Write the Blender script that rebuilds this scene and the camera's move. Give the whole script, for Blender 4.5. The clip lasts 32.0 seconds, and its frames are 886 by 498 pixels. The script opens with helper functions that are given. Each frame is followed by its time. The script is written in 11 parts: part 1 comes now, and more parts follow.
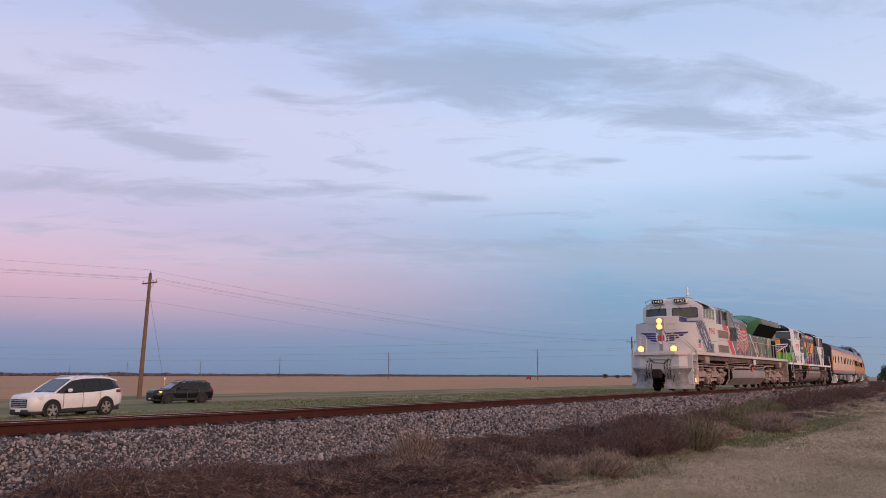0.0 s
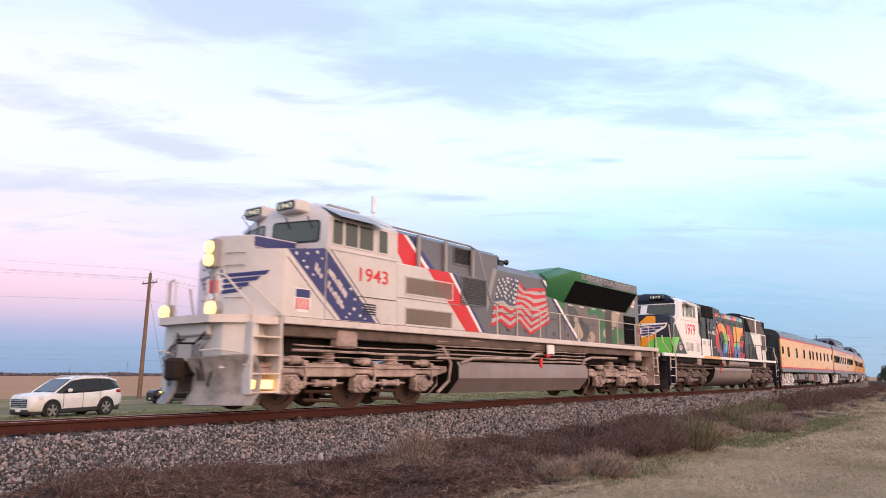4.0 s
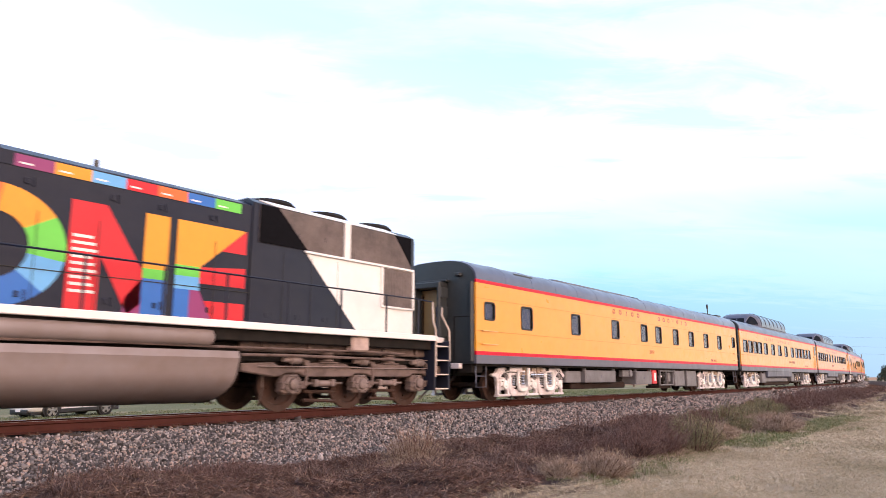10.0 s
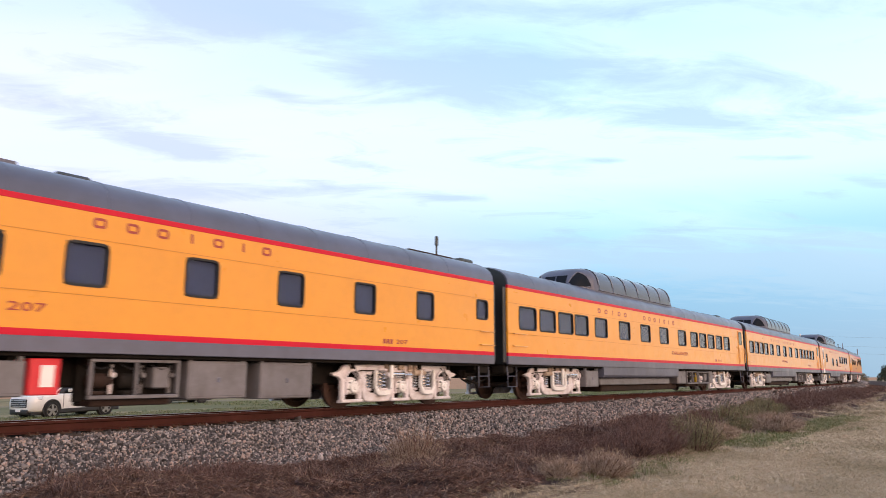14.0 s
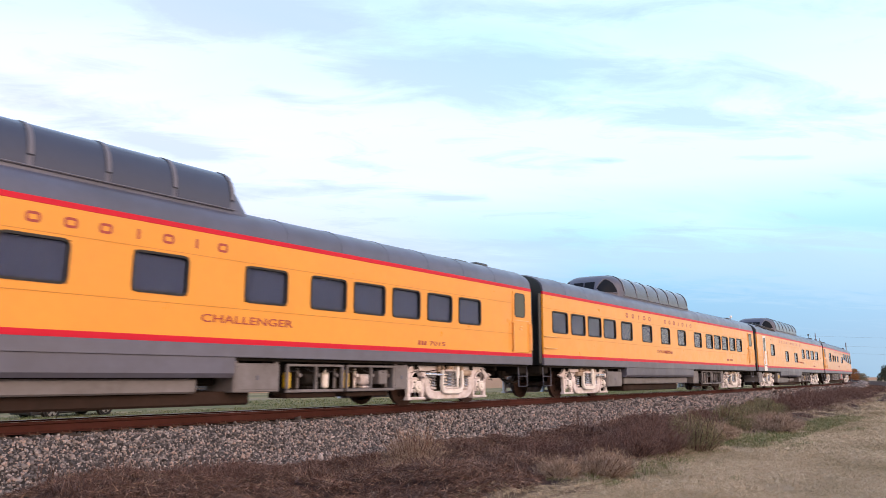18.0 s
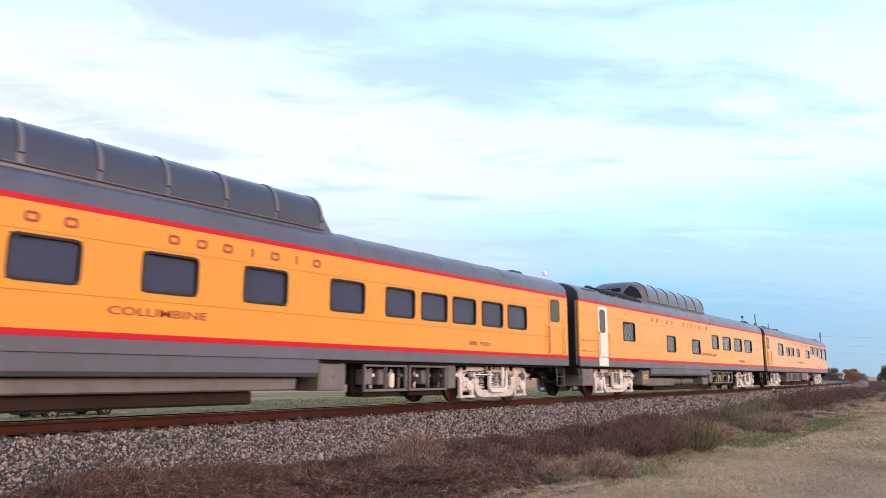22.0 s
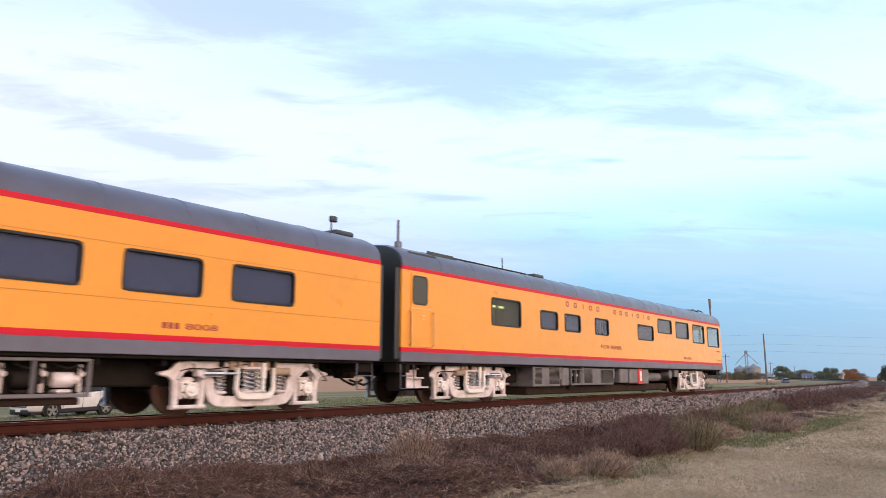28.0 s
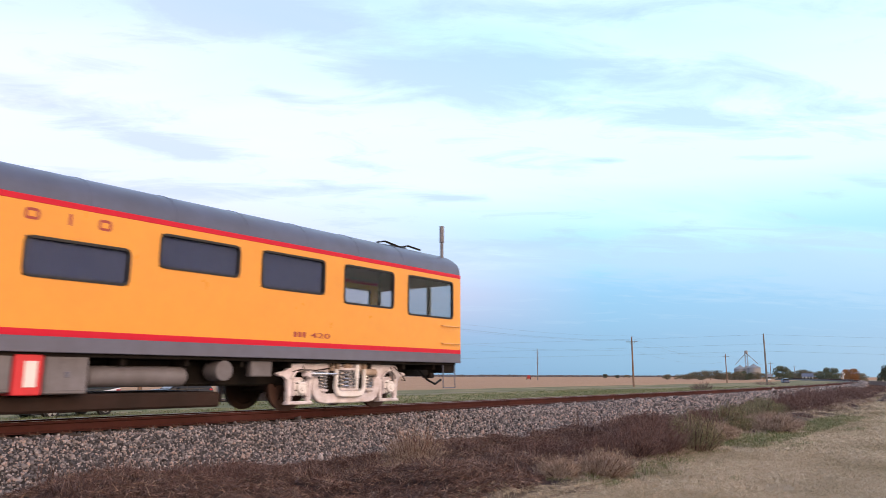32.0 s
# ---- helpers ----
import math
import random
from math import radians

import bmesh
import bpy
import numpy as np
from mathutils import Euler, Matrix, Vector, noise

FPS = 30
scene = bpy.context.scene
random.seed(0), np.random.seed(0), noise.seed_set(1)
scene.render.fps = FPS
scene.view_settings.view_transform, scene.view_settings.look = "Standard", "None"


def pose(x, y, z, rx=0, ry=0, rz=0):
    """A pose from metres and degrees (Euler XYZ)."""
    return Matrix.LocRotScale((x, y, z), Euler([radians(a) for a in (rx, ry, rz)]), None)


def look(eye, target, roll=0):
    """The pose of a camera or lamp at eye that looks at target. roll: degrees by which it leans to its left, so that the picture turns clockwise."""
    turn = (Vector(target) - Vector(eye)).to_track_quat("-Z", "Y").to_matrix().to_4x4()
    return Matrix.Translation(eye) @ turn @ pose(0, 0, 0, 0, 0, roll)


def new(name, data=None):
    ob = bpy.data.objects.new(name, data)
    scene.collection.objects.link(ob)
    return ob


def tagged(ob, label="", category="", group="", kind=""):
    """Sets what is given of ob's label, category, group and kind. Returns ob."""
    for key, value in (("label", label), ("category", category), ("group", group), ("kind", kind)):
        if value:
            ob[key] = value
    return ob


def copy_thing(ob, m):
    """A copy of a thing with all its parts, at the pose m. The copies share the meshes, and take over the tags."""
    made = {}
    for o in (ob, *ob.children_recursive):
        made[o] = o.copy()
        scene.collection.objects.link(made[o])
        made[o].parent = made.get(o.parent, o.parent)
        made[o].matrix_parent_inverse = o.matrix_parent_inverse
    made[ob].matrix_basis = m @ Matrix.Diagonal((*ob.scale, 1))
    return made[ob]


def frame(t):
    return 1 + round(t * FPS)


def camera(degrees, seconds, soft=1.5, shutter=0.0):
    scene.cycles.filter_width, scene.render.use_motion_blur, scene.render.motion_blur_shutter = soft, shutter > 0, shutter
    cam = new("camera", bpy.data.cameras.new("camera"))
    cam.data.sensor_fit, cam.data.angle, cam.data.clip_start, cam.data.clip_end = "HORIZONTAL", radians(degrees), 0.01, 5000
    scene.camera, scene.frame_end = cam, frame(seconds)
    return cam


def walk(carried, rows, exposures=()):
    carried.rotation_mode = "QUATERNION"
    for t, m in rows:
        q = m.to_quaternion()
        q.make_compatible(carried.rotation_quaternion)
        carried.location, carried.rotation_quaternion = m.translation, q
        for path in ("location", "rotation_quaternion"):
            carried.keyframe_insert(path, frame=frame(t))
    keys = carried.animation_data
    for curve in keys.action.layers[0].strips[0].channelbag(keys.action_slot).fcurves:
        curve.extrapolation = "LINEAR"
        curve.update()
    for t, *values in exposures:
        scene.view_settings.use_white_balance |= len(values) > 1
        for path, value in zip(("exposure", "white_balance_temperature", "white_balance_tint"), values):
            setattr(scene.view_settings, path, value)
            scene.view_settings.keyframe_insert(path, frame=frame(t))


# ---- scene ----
# one fixed camera beside a single-track railway; x runs along the track, z = 0 is the grass beside it
RAIL = 0.85                      # top of rail
LINE_Y, BEND_X, BEND_R = 12.88, 28.9, 955.0
EYE = (0.0, 0.0, 1.579)
AIM, TILT = radians(37.4), radians(10.03)
cam = camera(63.48, 32.0, soft=0.40, shutter=0.4)
still = look(EYE,
             (50 * math.cos(AIM) * math.cos(TILT), 50 * math.sin(AIM) * math.cos(TILT), EYE[2] + 50 * math.sin(TILT)), 0.16)
walk(cam, [(0.0, still), (32.0, still)],
     exposures=[(0.0, -0.76, 6850, 25), (2.6, -0.76, 6850, 25), (4.3, 0.06, 6800, 16), (5.0, 0.14, 6750, 16), (6.0, 0.36, 6600, 15), (10.5, 0.33, 6600, 14), (11.6, 0.0, 6750, 10), (14.5, -0.07, 6750, 11), (18.0, 0.02, 6650, 12), (22.0, 0.02, 6600, 11), (25.0, -0.05, 6600, 11), (32.0, -0.02, 6600, 11)])

# ---- sky and light: just after sunset, the afterglow behind the camera ----
world = bpy.data.worlds.new("dusk")
scene.world = world
world.use_nodes = True
SUN_EL, SUN_AZ = radians(21.0), radians(255.0)      # direction towards the afterglow, from +x counterclockwise

BANKS = [(-0.310, 0.536, 0.196, 0.029, -0.140, 1.00), (-0.020, 0.437, 0.176, 0.030, -0.140, 1.10), (0.198, 0.446, 0.184, 0.035, -0.035, 0.75),
         (0.369, 0.369, 0.141, 0.018, -0.052, 1.10), (0.586, 0.389, 0.091, 0.030, 0.087, 0.70), (-0.568, 0.384, 0.158, 0.028, -0.314, 0.85),
         (-0.373, 0.324, 0.123, 0.016, -0.262, 0.65), (-0.451, 0.264, 0.260, 0.018, -0.052, 0.80), (-0.158, 0.264, 0.106, 0.009, 0.052, 0.80),
         (-0.253, 0.411, 0.050, 0.013, -0.349, 0.60), (0.005, 0.252, 0.057, 0.006, -0.087, 0.70), (0.412, 0.153, 0.335, 0.042, -0.052, 0.75),
         (0.065, 0.541, 0.358, 0.031, -0.000, 0.55), (0.616, 0.277, 0.049, 0.011, -0.087, 0.70), (0.243, 0.308, 0.037, 0.005, -0.000, 0.70),
         (0.493, 0.313, 0.053, 0.005, -0.000, 0.70), (0.563, 0.145, 0.104, 0.032, -0.209, 0.50), (-0.115, 0.178, 0.337, 0.024, -0.035, 0.35)]


def build_sky():
    nt = world.node_tree
    nt.nodes.clear()
    N, L = nt.nodes.new, nt.links.new

    def math_node(op, a, b=None, clamp=False):
        n = N("ShaderNodeMath")
        n.operation, n.use_clamp = op, clamp
        for i, v in enumerate((a, b)):
            if v is None:
                continue
            if isinstance(v, (int, float)):
                n.inputs[i].default_value = v
            else:
                L(v, n.inputs[i])
        return n.outputs[0]

    def ramp(fac, stops):
        n = N("ShaderNodeValToRGB")
        el = n.color_ramp.elements
        while len(el) < len(stops):
            el.new(0.5)
        for e, (p, c) in zip(el, stops):
            e.position, e.color = p, (*c, 1)
        L(fac, n.inputs[0])
        return n.outputs[0]

    def mix(fac, a, b, mode="MIX"):
        n = N("ShaderNodeMix")
        n.data_type, n.blend_type = "RGBA", mode
        if isinstance(fac, (int, float)):
            n.inputs[0].default_value = fac
        else:
            L(fac, n.inputs[0])
        for i, v in ((6, a), (7, b)):
            if isinstance(v, tuple):
                n.inputs[i].default_value = (*v, 1)
            else:
                L(v, n.inputs[i])
        return n.outputs[2]

    co = N("ShaderNodeTexCoord").outputs["Generated"]
    sep = N("ShaderNodeSeparateXYZ")
    L(co, sep.inputs[0])
    x, y, z = sep.outputs
    up = math_node("MAXIMUM", z, 0.0)
    # clear dusk sky by height: blue shadow band, rose belt, pale blue, deeper blue above
    rose = ramp(up, [(0.0, (0.145, 0.245, 0.42)), (0.034, (0.150, 0.255, 0.45)), (0.055, (0.24, 0.275, 0.47)), (0.080, (0.45, 0.345, 0.49)), (0.110, (0.64, 0.43, 0.54)), (0.150, (0.68, 0.515, 0.64)),
                     (0.20, (0.60, 0.56, 0.75)), (0.26, (0.60, 0.65, 0.84)), (0.34, (0.58, 0.70, 0.94)), (0.47, (0.43, 0.58, 0.88)), (0.65, (0.35, 0.46, 0.70)), (1.0, (0.25, 0.33, 0.50))])
    blue = ramp(up, [(0.0, (0.130, 0.29, 0.46)), (0.05, (0.135, 0.30, 0.49)), (0.11, (0.175, 0.38, 0.58)), (0.19, (0.27, 0.54, 0.76)),
                     (0.26, (0.54, 0.78, 1.02)), (0.33, (0.57, 0.79, 1.05)), (0.45, (0.37, 0.63, 0.97)), (0.65, (0.29, 0.45, 0.71)), (1.0, (0.22, 0.32, 0.49))])
    # the rose belt stands opposite the afterglow
    side = math_node("ADD", math_node("MULTIPLY", x, math.cos(radians(78))), math_node("MULTIPLY", y, math.sin(radians(78))))
    side = math_node("MULTIPLY_ADD", side, 2.6)
    side.node.inputs[2].default_value = -1.55
    side.node.use_clamp = True
    clear = mix(side, blue, rose)
    # thin cloud deck on a flat layer, drawn out by perspective
    inv = math_node("DIVIDE", 1.0, math_node("ADD", up, 0.11))
    comb = N("ShaderNodeCombineXYZ")
    L(math_node("MULTIPLY", x, inv), comb.inputs[0])
    L(math_node("MULTIPLY", y, inv), comb.inputs[1])

    def noise_tex(scale, detail, rough, stretch, turn, seed):
        mp = N("ShaderNodeMapping")
        mp.vector_type = "TEXTURE"
        mp.inputs["Rotation"].default_value = (0, 0, turn)
        mp.inputs["Scale"].default_value = stretch
        mp.inputs["Location"].default_value = seed
        L(comb.outputs[0], mp.inputs[0])
        n = N("ShaderNodeTexNoise")
        n.inputs["Scale"].default_value, n.inputs["Detail"].default_value, n.inputs["Roughness"].default_value = scale, detail, rough
        n.inputs["Distortion"].default_value = 0.55
        L(mp.outputs[0], n.inputs[0])
        return n.outputs[0]

    big = noise_tex(1.15, 5, 0.5, (2.0, 0.9, 1), radians(-40), (3.1, 7.7, 0))
    fine = noise_tex(4.6, 12, 0.64, (2.0, 0.9, 1), radians(-48), (1.3, 2.2, 0))
    # banks of cloud: bearing and height of the middle, half length, half height, slope, weight (tangents on the wall of sky beyond the line)
    ahead = math_node("MAXIMUM", math_node("ADD", math_node("MULTIPLY", x, math.cos(AIM)), math_node("MULTIPLY", y, math.sin(AIM))), 0.12)
    across = math_node("DIVIDE", math_node("SUBTRACT", math_node("MULTIPLY", x, math.sin(AIM)), math_node("MULTIPLY", y, math.cos(AIM))), ahead)
    rise = math_node("DIVIDE", z, ahead)
    banks = None
    for u0, w0, a, b, slope, k in BANKS:
        c_, s_ = math.cos(slope), math.sin(slope)
        du, dw = math_node("SUBTRACT", across, u0), math_node("SUBTRACT", rise, w0)
        p = math_node("ADD", math_node("MULTIPLY", du, c_ / a), math_node("MULTIPLY", dw, s_ / a))
        q = math_node("SUBTRACT", math_node("MULTIPLY", dw, c_ / b), math_node("MULTIPLY", du, s_ / b))
        d = math_node("ADD", math_node("MULTIPLY", p, p), math_node("MULTIPLY", q, q))
        one = math_node("MULTIPLY", math_node("EXPONENT", math_node("MULTIPLY", d, -0.9)), k)
        banks = one if banks is None else math_node("ADD", banks, one)
    body = math_node("ADD", math_node("MULTIPLY", banks, 0.78), math_node("MULTIPLY", math_node("SUBTRACT", fine, 0.5), 2.3))
    body = math_node("ADD", body, math_node("MULTIPLY", math_node("SUBTRACT", big, 0.5), 0.55))
    cover = ramp(body, [(0.0, (0, 0, 0)), (0.14, (0, 0, 0)), (0.34, (0.5, 0.5, 0.5)), (0.62, (1, 1, 1))])
    veil = ramp(big, [(0.0, (0, 0, 0)), (0.40, (0, 0, 0)), (0.62, (0.55, 0.55, 0.55))])
    cloud = mix(side, (0.305, 0.45, 0.595), (0.42, 0.47, 0.61))
    low = math_node("MULTIPLY", math_node("SUBTRACT", up, 0.105), 7.0, True)
    lit = mix(math_node("MULTIPLY", veil, low), clear, mix(side, (0.60, 0.76, 0.93), (0.67, 0.66, 0.82)))
    deck = math_node("MULTIPLY", math_node("SUBTRACT", up, 0.02), 7.0, True)
    view = mix(math_node("MULTIPLY", cover, math_node("MULTIPLY", deck, 0.68)), lit, cloud)
    # afterglow: a wide pale sheet of light over that half of the sky, warm round the sunset point
    toward = math_node("ADD", math_node("MULTIPLY", x, math.cos(SUN_AZ)), math_node("MULTIPLY", y, math.sin(SUN_AZ)))
    sheet = ramp(up, [(0.0, (0.98, 0.96, 0.93)), (0.07, (0.88, 0.95, 1.02)), (0.18, (0.72, 0.86, 1.06)), (0.5, (0.55, 0.68, 0.92)), (1.0, (0.40, 0.50, 0.70))])
    wide = math_node("MAXIMUM", math_node("ADD", math_node("MULTIPLY", toward, 0.5), 0.44), 0.0)
    high = math_node("SUBTRACT", 1.0, math_node("MULTIPLY", up, 0.75))
    pale = mix(math_node("MULTIPLY", math_node("POWER", wide, 1.6), high), view, sheet)
    # the glow lies lowest and spreads furthest along the horizon
    south = math_node("MULTIPLY_ADD", y, -2.6)
    south.node.inputs[2].default_value = 0.10
    south.node.use_clamp = True
    band = math_node("EXPONENT", math_node("MULTIPLY", up, -4.5))
    pale = mix(math_node("MULTIPLY", math_node("MULTIPLY", south, band), 0.85), pale, (1.16, 1.00, 0.70))
    near_sun = math_node("POWER", math_node("MAXIMUM", toward, 0.0), 1.5)
    warm = mix(math_node("MULTIPLY", near_sun, math_node("MULTIPLY", high, 0.8)), pale, (1.80, 1.12, 0.78))
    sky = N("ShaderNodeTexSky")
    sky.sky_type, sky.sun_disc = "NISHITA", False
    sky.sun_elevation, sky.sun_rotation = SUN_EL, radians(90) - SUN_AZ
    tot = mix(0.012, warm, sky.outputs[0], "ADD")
    bg = N("ShaderNodeBackground")
    bg.inputs[1].default_value = 1.50
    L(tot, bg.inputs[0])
    out = N("ShaderNodeOutputWorld")
    L(bg.outputs[0], out.inputs[0])


build_sky()
sun_data = bpy.data.lights.new("afterglow", "SUN")
sun_data.energy, sun_data.angle, sun_data.color = 1.55, radians(30), (1.0, 0.67, 0.46)
sun = new("afterglow", sun_data)
sun.matrix_world = look((0, 0, 30), (-30 * math.cos(SUN_AZ) * math.cos(SUN_EL) * 1.0, -30 * math.sin(SUN_AZ) * math.cos(SUN_EL), 30 - 30 * math.sin(SUN_EL)))


# ---- materials ----
def material(name, color, rough=0.6, metal=0.0, vary=0.12, grain=6.0, dirt=None, dirt_amount=0.0, dirt_scale=1.2, bump=0.0,
             bump_scale=60.0, emit=0.0, coat=0.0, glass=0.0, per_piece=0.0, spec=0.5, ior=1.5):
    m = bpy.data.materials.new(name)
    m.use_nodes = True
    nt = m.node_tree
    N, L = nt.nodes.new, nt.links.new
    b = nt.nodes["Principled BSDF"]
    b.inputs["Metallic"].default_value = metal
    b.inputs["Specular IOR Level"].default_value = spec
    if coat:
        b.inputs["Coat Weight"].default_value, b.inputs["Coat Roughness"].default_value = coat, 0.12
    co = N("ShaderNodeTexCoord").outputs["Object"]

    def noise_out(scale, detail=4.0, rough_=0.6, off=0.0):
        n = N("ShaderNodeTexNoise")
        n.inputs["Scale"].default_value, n.inputs["Detail"].default_value, n.inputs["Roughness"].default_value = scale, detail, rough_
        if off:
            mp = N("ShaderNodeMapping")
            mp.inputs["Location"].default_value = (off, off * 1.7, off * 0.6)
            L(co, mp.inputs[0])
            L(mp.outputs[0], n.inputs[0])
        else:
            L(co, n.inputs[0])
        return n.outputs[0]

    def mixer(fac, a, b_, mode="MIX"):
        n = N("ShaderNodeMix")
        n.data_type, n.blend_type = "RGBA", mode
        if isinstance(fac, float):
            n.inputs[0].default_value = fac
        else:
            L(fac, n.inputs[0])
        for i, v in ((6, a), (7, b_)):
            if isinstance(v, tuple):
                n.inputs[i].default_value = (*v, 1)
            else:
                L(v, n.inputs[i])
        return n.outputs[2]

    def spread(src, lo, hi, a=0.3, c=0.7):
        n = N("ShaderNodeMapRange")
        n.inputs[1].default_value, n.inputs[2].default_value, n.inputs[3].default_value, n.inputs[4].default_value = a, c, lo, hi
        L(src, n.inputs[0])
        return n.outputs[0]

    col = tuple(color)
    if vary:
        big = spread(noise_out(grain * 0.12, 3), 1 - vary, 1 + vary * 0.6)
        tiny = spread(noise_out(grain * 2.2, 6, 0.7, 3.0), 1 - vary * 0.7, 1 + vary * 0.5)
        n = N("ShaderNodeMath")
        n.operation = "MULTIPLY"
        L(big, n.inputs[0]), L(tiny, n.inputs[1])
        g = N("ShaderNodeCombineColor")
        for i in range(3):
            L(n.outputs[0], g.inputs[i])
        col = mixer(1.0, col, g.outputs[0], "MULTIPLY")
    if per_piece:
        info = N("ShaderNodeObjectInfo").outputs["Random"]
        v = spread(info, 1 - per_piece, 1 + per_piece, 0, 1)
        g = N("ShaderNodeCombineColor")
        for i in range(3):
            L(v, g.inputs[i])
        col = mixer(1.0, col, g.outputs[0], "MULTIPLY")
    if dirt:
        f = spread(noise_out(dirt_scale, 7, 0.68, 9.0), 0.0, dirt_amount, 0.42, 0.72)
        col = mixer(f, col, tuple(dirt))
    if isinstance(col, tuple):
        b.inputs["Base Color"].default_value = (*col, 1)
    else:
        L(col, b.inputs["Base Color"])
    r = spread(noise_out(grain, 4, 0.6, 5.0), max(rough - 0.08, 0.02), min(rough + 0.1, 1.0))
    L(r, b.inputs["Roughness"])
    if bump:
        n = N("ShaderNodeBump")
        n.inputs["Strength"].default_value, n.inputs["Distance"].default_value = 0.6, bump
        L(noise_out(bump_scale, 5, 0.65), n.inputs["Height"])
        L(n.outputs[0], b.inputs["Normal"])
    if emit:
        b.inputs["Emission Color"].default_value = (*color, 1)
        b.inputs["Emission Strength"].default_value = emit
    if glass:
        b.inputs["Transmission Weight"].default_value = glass
        b.inputs["IOR"].default_value = ior
    return m


def island_material(name, colors, rough=0.8, bump=0.0, bump_scale=40.0, stain=None, steps=False):
    """Many small pieces in one mesh, each of its own tone."""
    m = bpy.data.materials.new(name)
    m.use_nodes = True
    nt = m.node_tree
    N, L = nt.nodes.new, nt.links.new
    b = nt.nodes["Principled BSDF"]
    b.inputs["Roughness"].default_value = rough
    geo = N("ShaderNodeNewGeometry")
    rmp = N("ShaderNodeValToRGB")
    el = rmp.color_ramp.elements
    while len(el) < len(colors):
        el.new(0.5)
    for i, (e, c) in enumerate(zip(el, colors)):
        e.position, e.color = i / (len(colors) - 1), (*c, 1)
    if steps:
        rmp.color_ramp.interpolation = "CONSTANT"
    L(geo.outputs["Random Per Island"], rmp.inputs[0])
    out = rmp.outputs[0]
    nz = N("ShaderNodeTexNoise")
    nz.inputs["Scale"].default_value, nz.inputs["Detail"].default_value = 9.0, 5
    co = N("ShaderNodeTexCoord").outputs["Object"]
    L(co, nz.inputs[0])
    mr = N("ShaderNodeMapRange")
    mr.inputs[3].default_value, mr.inputs[4].default_value = 0.72, 1.25
    L(nz.outputs[0], mr.inputs[0])
    g = N("ShaderNodeCombineColor")
    for i in range(3):
        L(mr.outputs[0], g.inputs[i])
    mx = N("ShaderNodeMix")
    mx.data_type, mx.blend_type = "RGBA", "MULTIPLY"
    mx.inputs[0].default_value = 1.0
    L(out, mx.inputs[6]), L(g.outputs[0], mx.inputs[7])
    out = mx.outputs[2]
    if stain:
        n2 = N("ShaderNodeTexNoise")
        n2.inputs["Scale"].default_value, n2.inputs["Detail"].default_value = 0.35, 4
        L(co, n2.inputs[0])
        m2 = N("ShaderNodeMapRange")
        m2.inputs[1].default_value, m2.inputs[2].default_value, m2.inputs[4].default_value = 0.45, 0.68, 0.75
        L(n2.outputs[0], m2.inputs[0])
        mx = N("ShaderNodeMix")
        mx.data_type = "RGBA"
        L(m2.outputs[0], mx.inputs[0]), L(out, mx.inputs[6])
        mx.inputs[7].default_value = (*stain, 1)
        out = mx.outputs[2]
    L(out, b.inputs["Base Color"])
    if bump:
        n = N("ShaderNodeBump")
        n.inputs["Distance"].default_value = bump
        z = N("ShaderNodeTexNoise")
        z.inputs["Scale"].default_value = bump_scale
        L(co, z.inputs[0]), L(z.outputs[0], n.inputs["Height"])
        L(n.outputs[0], b.inputs["Normal"])
    return m


M = {}
M["orange"] = material("armour_yellow_paint", (0.77, 0.322, 0.024), 0.34, 0, 0.05, 2.0, (0.54, 0.22, 0.03), 0.20, 0.8, coat=0.5, spec=0.35)
M["red_line"] = material("red_stripe_paint", (0.58, 0.007, 0.032), 0.40, 0, 0.06, 3.0, spec=0.25)
M["car_grey"] = material("harbour_grey_paint", (0.112, 0.121, 0.176), 0.40, 0, 0.12, 1.5, (0.075, 0.073, 0.083), 0.4, 0.9, coat=0.1)
# the cars' grey again, darker and bluer to hold the sky's reflection
M["roof_sky_grey"] = material("sky_blued_grey_roof", (0.086, 0.098, 0.158), 0.36, 0, 0.14, 1.2, (0.060, 0.060, 0.075), 0.5, 0.8, coat=0.15)
M["box_grey"] = material("underfloor_grey_paint", (0.175, 0.170, 0.188), 0.5, 0, 0.14, 3.0, (0.060, 0.050, 0.048), 0.55, 1.6)
M["end_dark"] = material("dark_slate_paint", (0.030, 0.038, 0.045), 0.45, 0, 0.15, 2.0, (0.06, 0.055, 0.05), 0.4)
# grimy steel, taken near black to stand for deep shade under the train too
M["under_dark"] = material("grimy_black_steel_and_shade", (0.011, 0.010, 0.0095), 0.85, 0, 0.3, 4.0, (0.030, 0.021, 0.017), 0.6, 2.0, spec=0.25)
M["rust_under"] = material("rust_brown_grime", (0.034, 0.020, 0.016), 0.85, 0, 0.25, 4.0, (0.022, 0.016, 0.013), 0.65, 2.5, spec=0.25)
M["silver"] = material("silver_truck_paint", (0.78, 0.735, 0.775), 0.36, 0.10, 0.14, 4.0, (0.30, 0.205, 0.165), 0.55, 4.0)
M["bright_paint"] = material("bright_white_paint", (0.84, 0.83, 0.83), 0.35, 0.05, 0.08, 5.0, (0.5, 0.42, 0.38), 0.3, 3.0)
M["truck_tan"] = material("dusty_tan_paint", (0.46, 0.36, 0.28), 0.6, 0, 0.25, 6.0, (0.16, 0.11, 0.085), 0.6, 4.0)
M["chrome"] = material("polished_metal", (0.72, 0.72, 0.74), 0.2, 0.9, 0.08, 6.0)
M["wheel"] = material("rusty_wheel_steel", (0.060, 0.030, 0.022), 0.75, 0.1, 0.25, 6.0, (0.025, 0.016, 0.013), 0.5, 4.0)
